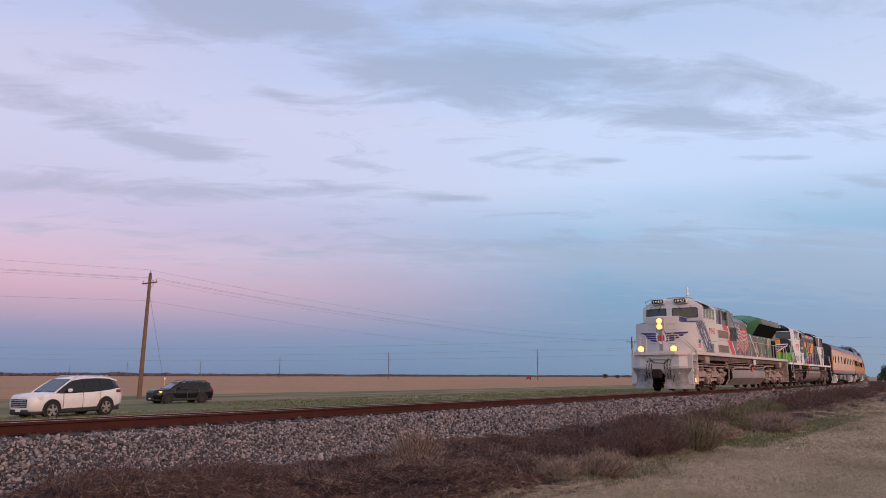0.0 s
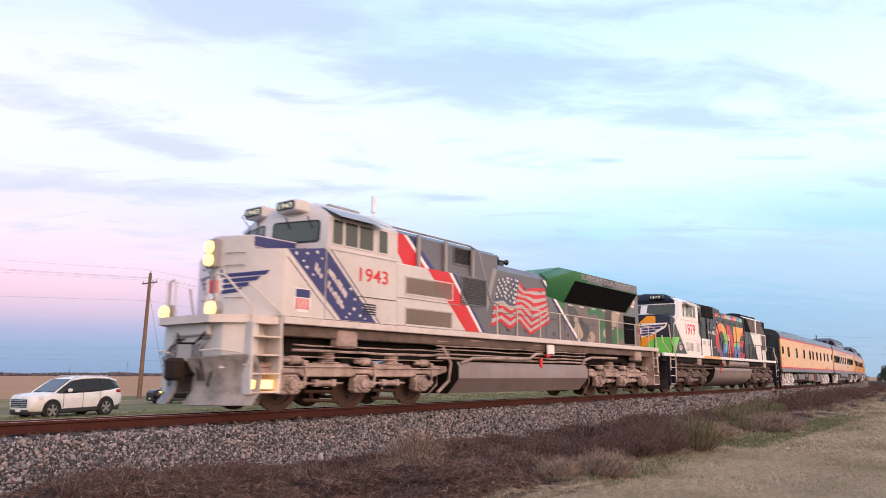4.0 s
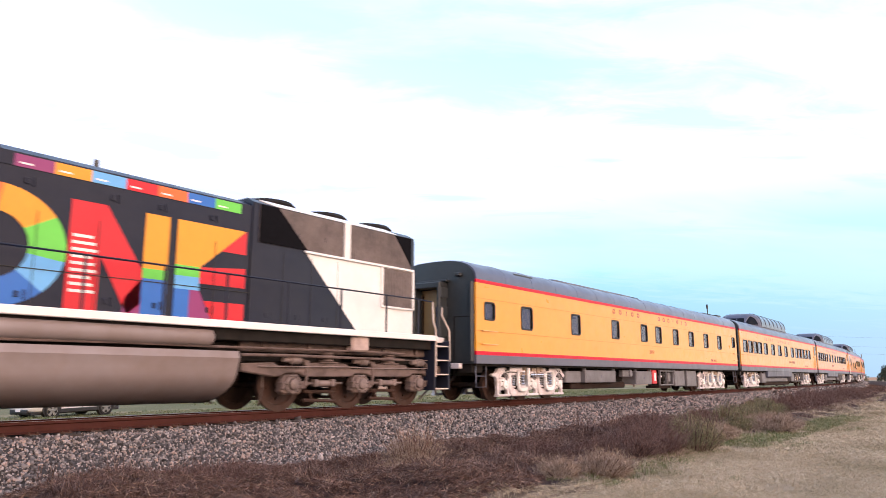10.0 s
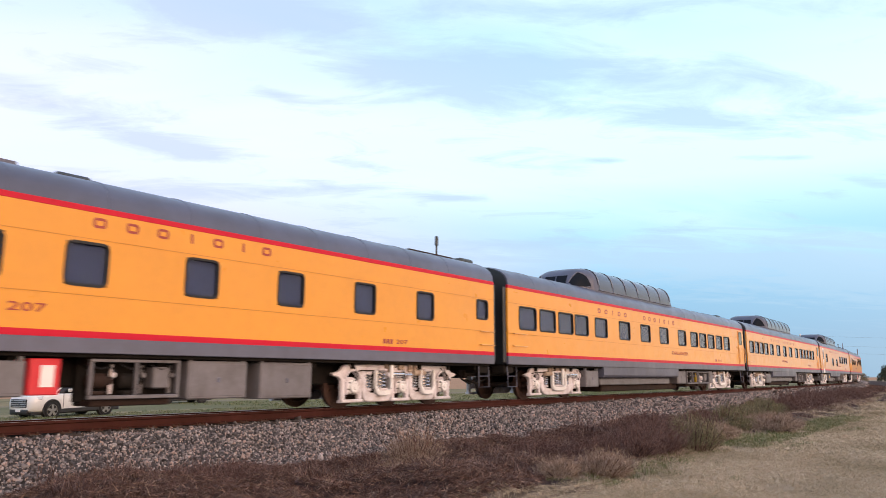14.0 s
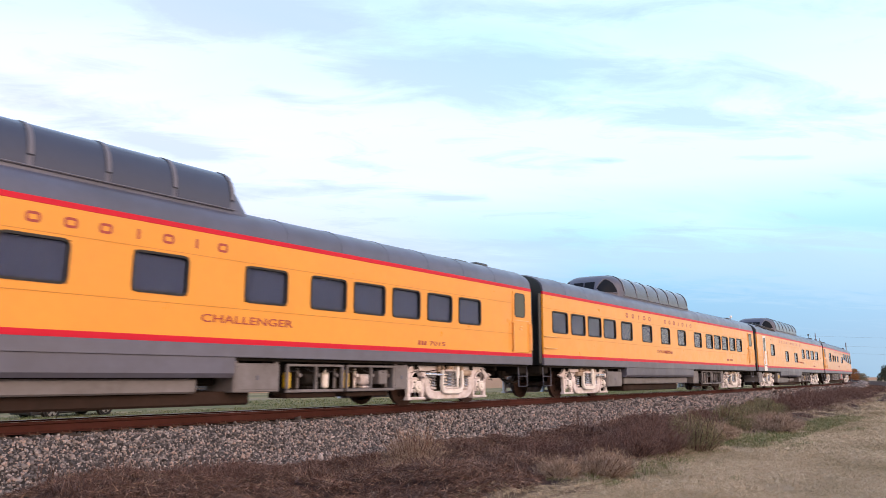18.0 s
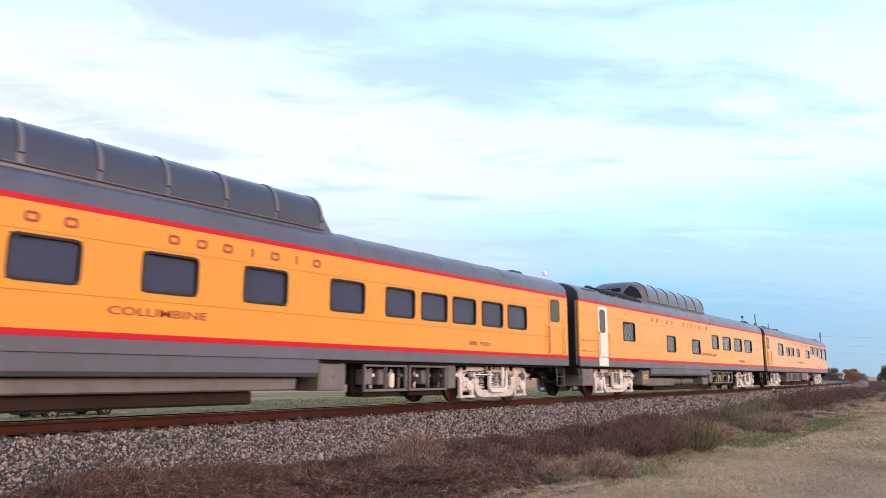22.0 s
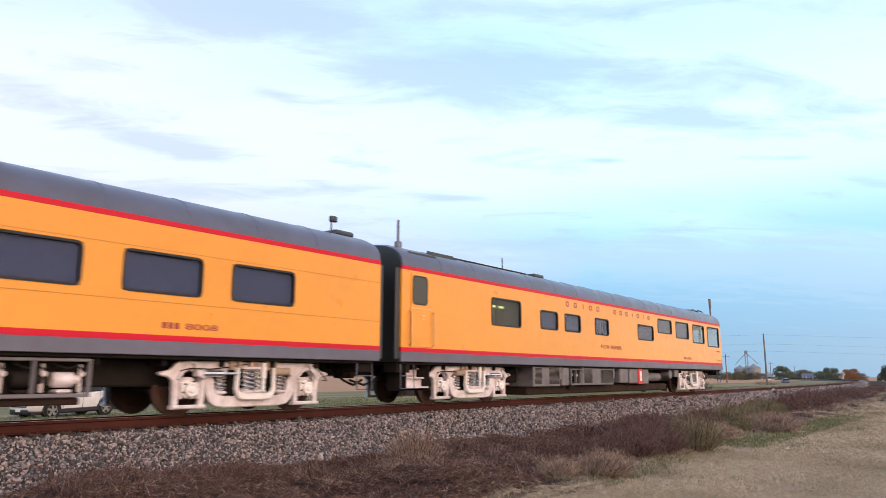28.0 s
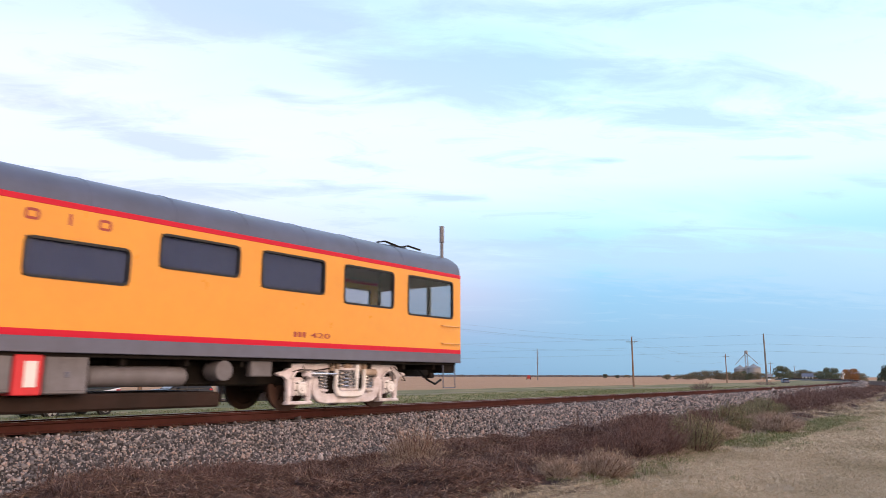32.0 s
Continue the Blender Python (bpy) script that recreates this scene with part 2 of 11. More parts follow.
M["tread"] = material("bright_wheel_tread", (0.45, 0.42, 0.40), 0.35, 0.9, 0.1, 6.0)
M["shade"] = material("grey_window_shade", (0.034, 0.050, 0.100), 0.8, 0, 0.08, 2.0)
M["glass"] = material("tinted_window_glass", (0.66, 0.74, 0.90), 0.03, 0, 0.0, 1.0, glass=1.0, spec=0.36, ior=1.2)
M["clear_glass"] = material("clear_window_glass", (0.62, 0.68, 0.70), 0.02, 0, 0.0, 1.0, glass=1.0, spec=0.4, ior=1.25)
M["gasket"] = material("black_rubber_gasket", (0.012, 0.012, 0.013), 0.6, 0, 0.1)
M["interior"] = material("dim_car_interior", (0.060, 0.056, 0.058), 0.9, 0, 0.2, 2.0)
# door tan that carries the yellow light of the vestibule
M["tan_panel"] = material("lamplit_tan_door_panel", (0.34, 0.21, 0.085), 0.5, 0, 0.15, 3.0)
M["door_glass"] = material("dark_door_glass", (0.050, 0.058, 0.052), 0.12, 0, 0.05, 3.0, spec=0.35)
M["text_brown"] = material("maroon_lettering_paint", (0.33, 0.045, 0.030), 0.45, 0, 0.05)
M["red_box"] = material("signal_red_paint", (0.62, 0.030, 0.040), 0.45, 0, 0.1, 3.0)
M["white"] = material("white_paint", (0.81, 0.80, 0.80), 0.38, 0, 0.05, 2.0, (0.50, 0.44, 0.40), 0.16, 0.9, coat=0.15)
M["handrail"] = material("worn_handrail_paint", (0.60, 0.50, 0.44), 0.5, 0.1, 0.15, 8.0)
M["seam_orange"] = material("shadowed_seam_paint", (0.56, 0.215, 0.018), 0.6, 0, 0.1)
M["orange_rail"] = material("yellow_grab_iron_paint", (0.78, 0.43, 0.16), 0.45, 0, 0.1)
M["rail_steel"] = material("rusty_rail_steel", (0.068, 0.024, 0.020), 0.85, 0.0, 0.25, 3.0, (0.036, 0.015, 0.011), 0.6, 1.4, bump=0.002, bump_scale=90, spec=0.12)
M["rail_head"] = material("polished_rail_head", (0.50, 0.42, 0.40), 0.35, 0.85, 0.15, 5.0, (0.2, 0.09, 0.06), 0.4, 3.0)
M["tie"] = material("creosoted_timber", (0.035, 0.025, 0.021), 0.9, 0, 0.3, 9.0, (0.10, 0.08, 0.065), 0.5, 5.0, bump=0.006, bump_scale=50, per_piece=0.35)
M["plate"] = material("rusted_tie_plate", (0.085, 0.045, 0.032), 0.8, 0.2, 0.25, 9.0)
M["bark"] = material("tree_bark", (0.10, 0.075, 0.055), 0.95, 0, 0.3, 6.0, bump=0.02, bump_scale=20)
M["pole_wood"] = material("weathered_pole_timber", (0.20, 0.125, 0.085), 0.9, 0, 0.25, 5.0, (0.10, 0.065, 0.045), 0.5, 2.0, bump=0.006, bump_scale=40)
M["pole_grey"] = material("grey_weathered_timber", (0.16, 0.15, 0.145), 0.9, 0, 0.2, 4.0)
M["wire"] = material("dull_conductor", (0.16, 0.15, 0.16), 0.6, 0.5, 0.1)
M["porcelain"] = material("insulator_porcelain", (0.34, 0.33, 0.33), 0.3, 0, 0.1)
M["black"] = material("black_enamel", (0.012, 0.012, 0.014), 0.4, 0, 0.15)


# ---- mesh helpers ----
class Geo:
    """Collects vertices and faces of one mesh."""

    def __init__(self, off=0.0):
        self.v, self.f, self.off = [], [], off

    def add(self, verts, faces):
        n = len(self.v)
        self.v.extend(verts)
        self.f.extend([tuple(i + n for i in f) for f in faces])
        return self

    def box(self, x0, x1, y0, y1, z0, z1, b=0.012):
        b = min(b, (x1 - x0) * 0.45, (y1 - y0) * 0.45, (z1 - z0) * 0.45)
        if b <= 0.0005:
            v = [(x, y, z) for x in (x0, x1) for y in (y0, y1) for z in (z0, z1)]
            return self.add(v, [(0, 1, 3, 2), (4, 6, 7, 5), (0, 4, 5, 1), (2, 3, 7, 6), (0, 2, 6, 4), (1, 5, 7, 3)])
        v, idx = [], {}
        for i, x in enumerate((x0, x1)):
            for j, y in enumerate((y0, y1)):
                for k, z in enumerate((z0, z1)):
                    sx, sy, sz = (b if i == 0 else -b), (b if j == 0 else -b), (b if k == 0 else -b)
                    for a, p in enumerate(((x, y + sy, z + sz), (x + sx, y, z + sz), (x + sx, y + sy, z))):
                        idx[i, j, k, a] = len(v)
                        v.append(p)
        f = []
        for s in (0, 1):
            f.append([idx[s, j, k, 0] for j, k in ((0, 0), (1, 0), (1, 1), (0, 1))])
            f.append([idx[i, s, k, 1] for i, k in ((0, 0), (1, 0), (1, 1), (0, 1))])
            f.append([idx[i, j, s, 2] for i, j in ((0, 0), (1, 0), (1, 1), (0, 1))])
        for j in (0, 1):
            for k in (0, 1):
                f.append([idx[0, j, k, 1], idx[1, j, k, 1], idx[1, j, k, 2], idx[0, j, k, 2]])
                f.append([idx[j, 0, k, 0], idx[j, 1, k, 0], idx[j, 1, k, 2], idx[j, 0, k, 2]])
                f.append([idx[j, k, 0, 0], idx[j, k, 1, 0], idx[j, k, 1, 1], idx[j, k, 0, 1]])
        for i in (0, 1):
            for j in (0, 1):
                for k in (0, 1):
                    f.append([idx[i, j, k, a] for a in (0, 1, 2)])
        return self.add(v, f)

    def slab_y(self, poly, y0, y1):
        """A polygon of (x, z) extruded across the car."""
        n = len(poly)
        v = [(x, y0, z) for x, z in poly] + [(x, y1, z) for x, z in poly]
        return self.add(v, [tuple(range(n)), tuple(range(2 * n - 1, n - 1, -1))] + [(i, (i + 1) % n, n + (i + 1) % n, n + i) for i in range(n)])

    def plate(self, poly, y0, y1, b=0.018):
        """A polygon of (x, z) extruded across the car, its edges rounded off."""
        n = len(poly)
        turn = sum(poly[i - 1][0] * poly[i][1] - poly[i][0] * poly[i - 1][1] for i in range(n))
        small = []
        for i in range(n):
            (ax, az), (bx, bz) = poly[i - 1], poly[(i + 1) % n]
            dx, dz = bx - ax, bz - az
            k = b * math.copysign(1, turn) / max(math.hypot(dx, dz), 1e-6)
            small.append((poly[i][0] - dz * k, poly[i][1] + dx * k))
        return self.loft([[(x, y, z) for x, z in q] for y, q in ((y0, small), (y0 + b, poly), (y1 - b, poly), (y1, small))])

    def slab_x(self, poly, x0, x1):
        """A polygon of (y, z) extruded along the car."""
        n = len(poly)
        v = [(x0, y, z) for y, z in poly] + [(x1, y, z) for y, z in poly]
        return self.add(v, [tuple(range(n)), tuple(range(2 * n - 1, n - 1, -1))] + [(i, (i + 1) % n, n + (i + 1) % n, n + i) for i in range(n)])

    def slab_z(self, poly, z0, z1):
        n = len(poly)
        v = [(x, y, z0) for x, y in poly] + [(x, y, z1) for x, y in poly]
        return self.add(v, [tuple(range(n)), tuple(range(2 * n - 1, n - 1, -1))] + [(i, (i + 1) % n, n + (i + 1) % n, n + i) for i in range(n)])

    def loft(self, sections, cap=True):
        """Closed rings of equal length joined one after another."""
        n = len(sections[0])
        v = [p for s in sections for p in s]
        f = [(k * n + i, k * n + (i + 1) % n, (k + 1) * n + (i + 1) % n, (k + 1) * n + i) for k in range(len(sections) - 1) for i in range(n)]
        if cap:
            f += [tuple(range(n)), tuple(range(len(v) - 1, len(v) - 1 - n, -1))]
        return self.add(v, f)

    def lathe(self, c, axis, profile, n=14):
        """profile: (along the axis, radius)."""
        rings = []
        for a, r in profile:
            ring = []
            for i in range(n):
                u, w = r * math.cos(2 * math.pi * i / n), r * math.sin(2 * math.pi * i / n)
                ring.append({"x": (c[0] + a, c[1] + u, c[2] + w), "y": (c[0] + u, c[1] + a, c[2] + w), "z": (c[0] + u, c[1] + w, c[2] + a)}[axis])
            rings.append(ring)
        return self.loft(rings)

    def cyl(self, c, axis, r, a0, a1, n=12, b=0.01):
        b = min(b, r * 0.4, (a1 - a0) * 0.4)
        return self.lathe(c, axis, [(a0, r - b), (a0 + b, r), (a1 - b, r), (a1, r - b)], n)

    def tube(self, pts, r, n=6):
        pts = [Vector(p) for p in pts]
        rings = []
        for i, p in enumerate(pts):
            d = (pts[min(i + 1, len(pts) - 1)] - pts[max(i - 1, 0)]).normalized()
            a = d.orthogonal().normalized() if abs(d.z) > 0.9 else d.cross(Vector((0, 0, 1))).normalized()
            b = d.cross(a).normalized()
            rings.append([tuple(p + r * (math.cos(2 * math.pi * k / n) * a + math.sin(2 * math.pi * k / n) * b)) for k in range(n)])
        return self.loft(rings)

    def coil(self, c, r, wire, z0, z1, turns, n=10):
        pts = [(c[0] + r * math.cos(2 * math.pi * i / n), c[1] + r * math.sin(2 * math.pi * i / n), z0 + (z1 - z0) * i / (turns * n)) for i in range(turns * n + 1)]
        return self.tube(pts, wire, 5)


def to_mesh(name, g, mat, smooth=35):
    me = bpy.data.meshes.new(name)
    me.from_pydata([(x - g.off, y, z) for x, y, z in g.v], [], g.f)
    bm = bmesh.new()
    bm.from_mesh(me)
    bmesh.ops.recalc_face_normals(bm, faces=bm.faces)
    bm.to_mesh(me)
    bm.free()
    me.materials.append(mat)
    if smooth:
        me.polygons.foreach_set("use_smooth", [True] * len(me.polygons))
        me.set_sharp_from_angle(angle=radians(smooth))
    return me


def part(name, g, mat, parent=None, label="", smooth=35):
    ob = new(name, to_mesh(name, g, mat, smooth))
    ob.parent = parent
    if label:
        tagged(ob, label)
    return ob


def thing(name, label, category, group="", kind="", at=None):
    e = new(name)
    tagged(e, label, category, group, kind)
    if at is not None:
        e.matrix_basis = at
    return e


def big_mesh(name, verts, faces_tri, mat, label="", category="", kind="", smooth=False):
    """A large mesh straight from arrays of triangles."""
    me = bpy.data.meshes.new(name)
    v, f = np.asarray(verts, np.float32), np.asarray(faces_tri, np.int32)
    me.vertices.add(len(v)), me.loops.add(f.size), me.polygons.add(len(f))
    me.vertices.foreach_set("co", v.ravel())
    me.loops.foreach_set("vertex_index", f.ravel())
    me.polygons.foreach_set("loop_start", np.arange(0, f.size, f.shape[1], dtype=np.int32))
    me.polygons.foreach_set("loop_total", np.full(len(f), f.shape[1], np.int32))
    me.update(calc_edges=True)
    me.validate()
    me.materials.append(mat)
    if smooth:
        me.polygons.foreach_set("use_smooth", [True] * len(f))
    return tagged(new(name, me), label, category, kind=kind)


# ---- the line of the track ----
def on_track(s, side=0.0):
    """World x, y and heading at s metres along the track; side: metres to the right of the line seen towards +x (the camera's side)."""
    a = max(s - BEND_X, 0.0) / BEND_R
    x, y = min(s, BEND_X) + BEND_R * math.sin(a), LINE_Y + BEND_R * (1 - math.cos(a))
    return x + side * math.sin(a), y - side * math.cos(a), a


def ground_height(x, y):
    """The lie of the land: flat beside the track, falling gently to the fields beyond it."""
    u = min(max((y - 18.0) / 31.0, 0.0), 1.0)
    h = -0.5 * u * u * (3 - 2 * u)
    w = min(max((abs(x) - 300) / 900, 0.0), 1.0)
    h = h - 0.4 * w + 0.05 * noise.noise((x * 0.12, y * 0.12, 0.3))
    if x > 90:
        # far along the line the fields come up to the foot of the rails
        d = abs(y - LINE_Y - max(x - BEND_X, 0.0) ** 2 / (2 * BEND_R))
        h += 0.62 * min((x - 90) / 50, 1.0) * max(0.0, min(1.0, 1 - (d - 3) / 22))
    if 0 < x < 110:
        # heaps of matted weeds between the verge and the ballast
        a = y - max(x - BEND_X, 0.0) ** 2 / (2 * BEND_R)
        k = min(max((a - 4.9) / 1.0, 0.0), 1.0) * min(max((10.0 - a) / 1.3, 0.0), 1.0)
        if k > 0:
            h += k * max(0.0, 0.12 + 0.30 * noise.noise((x * 0.55, a * 0.75, 2.0)) + 0.14 * noise.noise((x * 1.9, a * 2.1, 5.0)))
    return h


# ---- ground ----
def land_material():
    m = bpy.data.materials.new("fields_and_verge")
    m.use_nodes = True
    nt = m.node_tree
    N, L = nt.nodes.new, nt.links.new
    b = nt.nodes["Principled BSDF"]
    b.inputs["Roughness"].default_value = 0.95
    b.inputs["Specular IOR Level"].default_value = 0.1
    pos = N("ShaderNodeNewGeometry").outputs["Position"]
    sep = N("ShaderNodeSeparateXYZ")
    L(pos, sep.inputs[0])

    def mth(op, a, c=None, clamp=False):
        n = N("ShaderNodeMath")
        n.operation, n.use_clamp = op, clamp
        for i, v in enumerate((a, c)):
            if v is None:
                continue
            if isinstance(v, (int, float)):
                n.inputs[i].default_value = v
            else:
                L(v, n.inputs[i])
        return n.outputs[0]

    def nz(scale, detail=5, rough=0.6, stretch=(1, 1, 1), off=(0, 0, 0)):
        mp = N("ShaderNodeMapping")
        mp.inputs["Scale"].default_value, mp.inputs["Location"].default_value = stretch, off
        L(pos, mp.inputs[0])
        n = N("ShaderNodeTexNoise")
        n.inputs["Scale"].default_value, n.inputs["Detail"].default_value, n.inputs["Roughness"].default_value = scale, detail, rough
        L(mp.outputs[0], n.inputs[0])
        return n.outputs[0]

    def rng(src, a, c, lo=0.0, hi=1.0):
        n = N("ShaderNodeMapRange")
        for i, v in enumerate((a, c, lo, hi)):
            n.inputs[i + 1].default_value = v
        L(src, n.inputs[0])
        return n.outputs[0]

    def mix(f, a, c, mode="MIX"):
        n = N("ShaderNodeMix")
        n.data_type, n.blend_type = "RGBA", mode
        if isinstance(f, float):
            n.inputs[0].default_value = f
        else:
            L(f, n.inputs[0])
        for i, v in ((6, a), (7, c)):
            if isinstance(v, tuple):
                n.inputs[i].default_value = (*v, 1)
            else:
                L(v, n.inputs[i])
        return n.outputs[2]

    bend = mth("MAXIMUM", mth("SUBTRACT", sep.outputs[0], BEND_X), 0.0)
    bend = mth("MINIMUM", mth("DIVIDE", mth("MULTIPLY", bend, bend), 2 * BEND_R), 60.0)
    across = mth("SUBTRACT", sep.outputs[1], bend)
    wob = mth("MULTIPLY", mth("SUBTRACT", nz(0.25, 4), 0.5), 3.0)
    a = mth("ADD", across, wob)
    far = mth("ADD", sep.outputs[1], mth("MULTIPLY", mth("SUBTRACT", nz(0.05, 3), 0.5), 5.0))
    patch, fine = nz(0.35, 6, 0.65), nz(14, 6, 0.7)
    dry = mix(rng(fine, 0.3, 0.7), (0.24, 0.18, 0.120), (0.42, 0.335, 0.240))
    dry = mix(rng(patch, 0.56, 0.70, 0.0, 0.5), dry, (0.085, 0.105, 0.035))
    litter = mix(rng(fine, 0.35, 0.7), (0.025, 0.017, 0.017), (0.082, 0.056, 0.052))
    green = mix(rng(fine, 0.3, 0.7), (0.092, 0.102, 0.046), (0.215, 0.200, 0.115))
    green = mix(rng(nz(0.12, 5, 0.6, (0.4, 1.3, 1)), 0.45, 0.62, 0.0, 0.8), green, (0.33, 0.255, 0.150))
    stub = mix(rng(nz(1.3, 6, 0.7, (0.15, 1.6, 1)), 0.35, 0.68), (0.33, 0.185, 0.105), (0.50, 0.310, 0.195))
    stub = mix(rng(nz(0.03, 4, 0.6, (0.4, 1.5, 1), (5, 2, 0)), 0.45, 0.65, 0.0, 0.6), stub, (0.36, 0.215, 0.135))
    lane = mix(rng(fine, 0.3, 0.7), (0.21, 0.165, 0.115), (0.30, 0.245, 0.18))
    col = mix(rng(a, 4.2, 5.6), dry, litter)
    col = mix(rng(a, 14.0, 16.5), col, green)
    band = mth("MULTIPLY", rng(far, 50.0, 51.2), rng(far, 54.5, 53.2))
    col = mix(mth("MULTIPLY", band, rng(patch, 0.35, 0.55, 0.25, 0.9)), col, lane)
    col = mix(rng(far, 67.0, 70.0), col, stub)
    L(col, b.inputs["Base Color"])
    bp = N("ShaderNodeBump")
    bp.inputs["Distance"].default_value = 0.05
    L(nz(9, 8, 0.75), bp.inputs["Height"])
    L(bp.outputs[0], b.inputs["Normal"])
    return m


def spaced(lo, hi, step, reach, grow=1.25):
    out = list(np.arange(lo, hi, step))
    d, v = step, hi
    while v < reach:
        out.append(v)
        d *= grow
        v += d
    out.append(reach)
    d, v, left = step, lo - step, []
    while v > -reach:
        left.append(v)
        d *= grow
        v -= d
    return np.array([-reach] + left[::-1] + out)


def build_land():
    xs = np.concatenate([a for a in (spaced(-20, 150, 1.2, 4500), np.arange(0.1, 44, 0.4))])
    ys = np.concatenate([a for a in (spaced(-12, 90, 1.2, 4500), np.arange(4.1, 11.5, 0.3))])
    xs, ys = np.unique(np.round(xs, 2)), np.unique(np.round(ys, 2))
    v = [(x, y, ground_height(x, y)) for y in ys for x in xs]
    n = len(xs)
    f = [(j * n + i, j * n + i + 1, (j + 1) * n + i + 1, (j + 1) * n + i) for j in range(len(ys) - 1) for i in range(n - 1)]
    big_mesh("ground", v, f, land_material(), "dry grass verge, stubble fields and bare soil reaching the horizon", "ground", "structure", True)


build_land()


# ---- track ----
STEEL = [(-0.070, 0.0), (-0.070, 0.012), (-0.012, 0.030), (-0.009, 0.125), (-0.036, 0.140), (-0.037, 0.172), (-0.030, 0.180),
         (0.030, 0.180), (0.037, 0.172), (0.036, 0.140), (0.009, 0.125), (0.012, 0.030), (0.070, 0.012), (0.070, 0.0)]


def build_track():
    track = thing("railway_track", "single railway track of rusty steel rails on creosoted timber ties", "railway track")
    stations = list(np.arange(-120, 28, 8.0)) + list(np.arange(28, 420, 4.0))
    for side in (0.7535, -0.7535):
        g, top = Geo(), Geo()
        rings, caps = [], []
        for s in stations:
            ring, cap = [], []
            for o, z in STEEL:
                x, y, _ = on_track(s, side + o)
                ring.append((x, y, RAIL - 0.181 + z - (0.058 if side < 0 else 0.0)))
            for o, z in ((-0.024, -0.0005), (0.024, -0.0005), (0.024, 0.0015), (-0.024, 0.0015)):
                x, y, _ = on_track(s, side + o)
                cap.append((x, y, RAIL + z - (0.058 if side < 0 else 0.0)))
            rings.append(ring)
            caps.append(cap)
        g.loft(rings)
        top.loft(caps)
        rail = part("rail", g, M["rail_steel"], track, "rusty brown steel rail")
        part("running_surface", top, M["rail_head"], rail, "bright worn strip on the rail head")
    tie, plates = Geo(), {}
    tie.box(-0.115, 0.115, -1.30, 1.30, -0.17, 0.0, 0.012)
    for y in (-0.7535, 0.7535):
        plate = plates[y] = Geo()
        plate.box(-0.095, 0.095, y - 0.17, y + 0.17, 0.0, 0.016, 0.004)
        for x in (-0.06, 0.06):
            for o in (-0.105, 0.105):
                plate.box(x - 0.011, x + 0.011, y + o - 0.016, y + o + 0.016, 0.0, 0.045, 0.004)
    tie_me, plate_mes = to_mesh("tie", tie, M["tie"]), [to_mesh("tie_plate", q, M["plate"]) for q in plates.values()]
    rnd = random.Random(4)
    rest = Geo()
    s = -20.0
    while s < 330:
        x, y, a = on_track(s)
        z = RAIL - 0.197
        if -2 < s < 100:
            t = new("tie", tie_me)
            t.parent = track
            t.matrix_basis = pose(x, y + rnd.uniform(-0.05, 0.05), z, 0, 0, math.degrees(a) + rnd.uniform(-1.2, 1.2))
            if s < 45:
                for me in plate_mes:
                    p = new("tie_plate", me)
                    p.parent = track
                    p.matrix_basis = pose(x, y, z, 0, 0, math.degrees(a))
        else:
            rest.add(*[[(x + px, y + py, z + pz) for px, py, pz in tie.v[:24]], tie.f[:26]])
        s += 0.495
    part("far_ties", rest, M["tie"], track, "timber ties further along the line").update_tag()
    tagged(track.children[-1], kind="stuff")


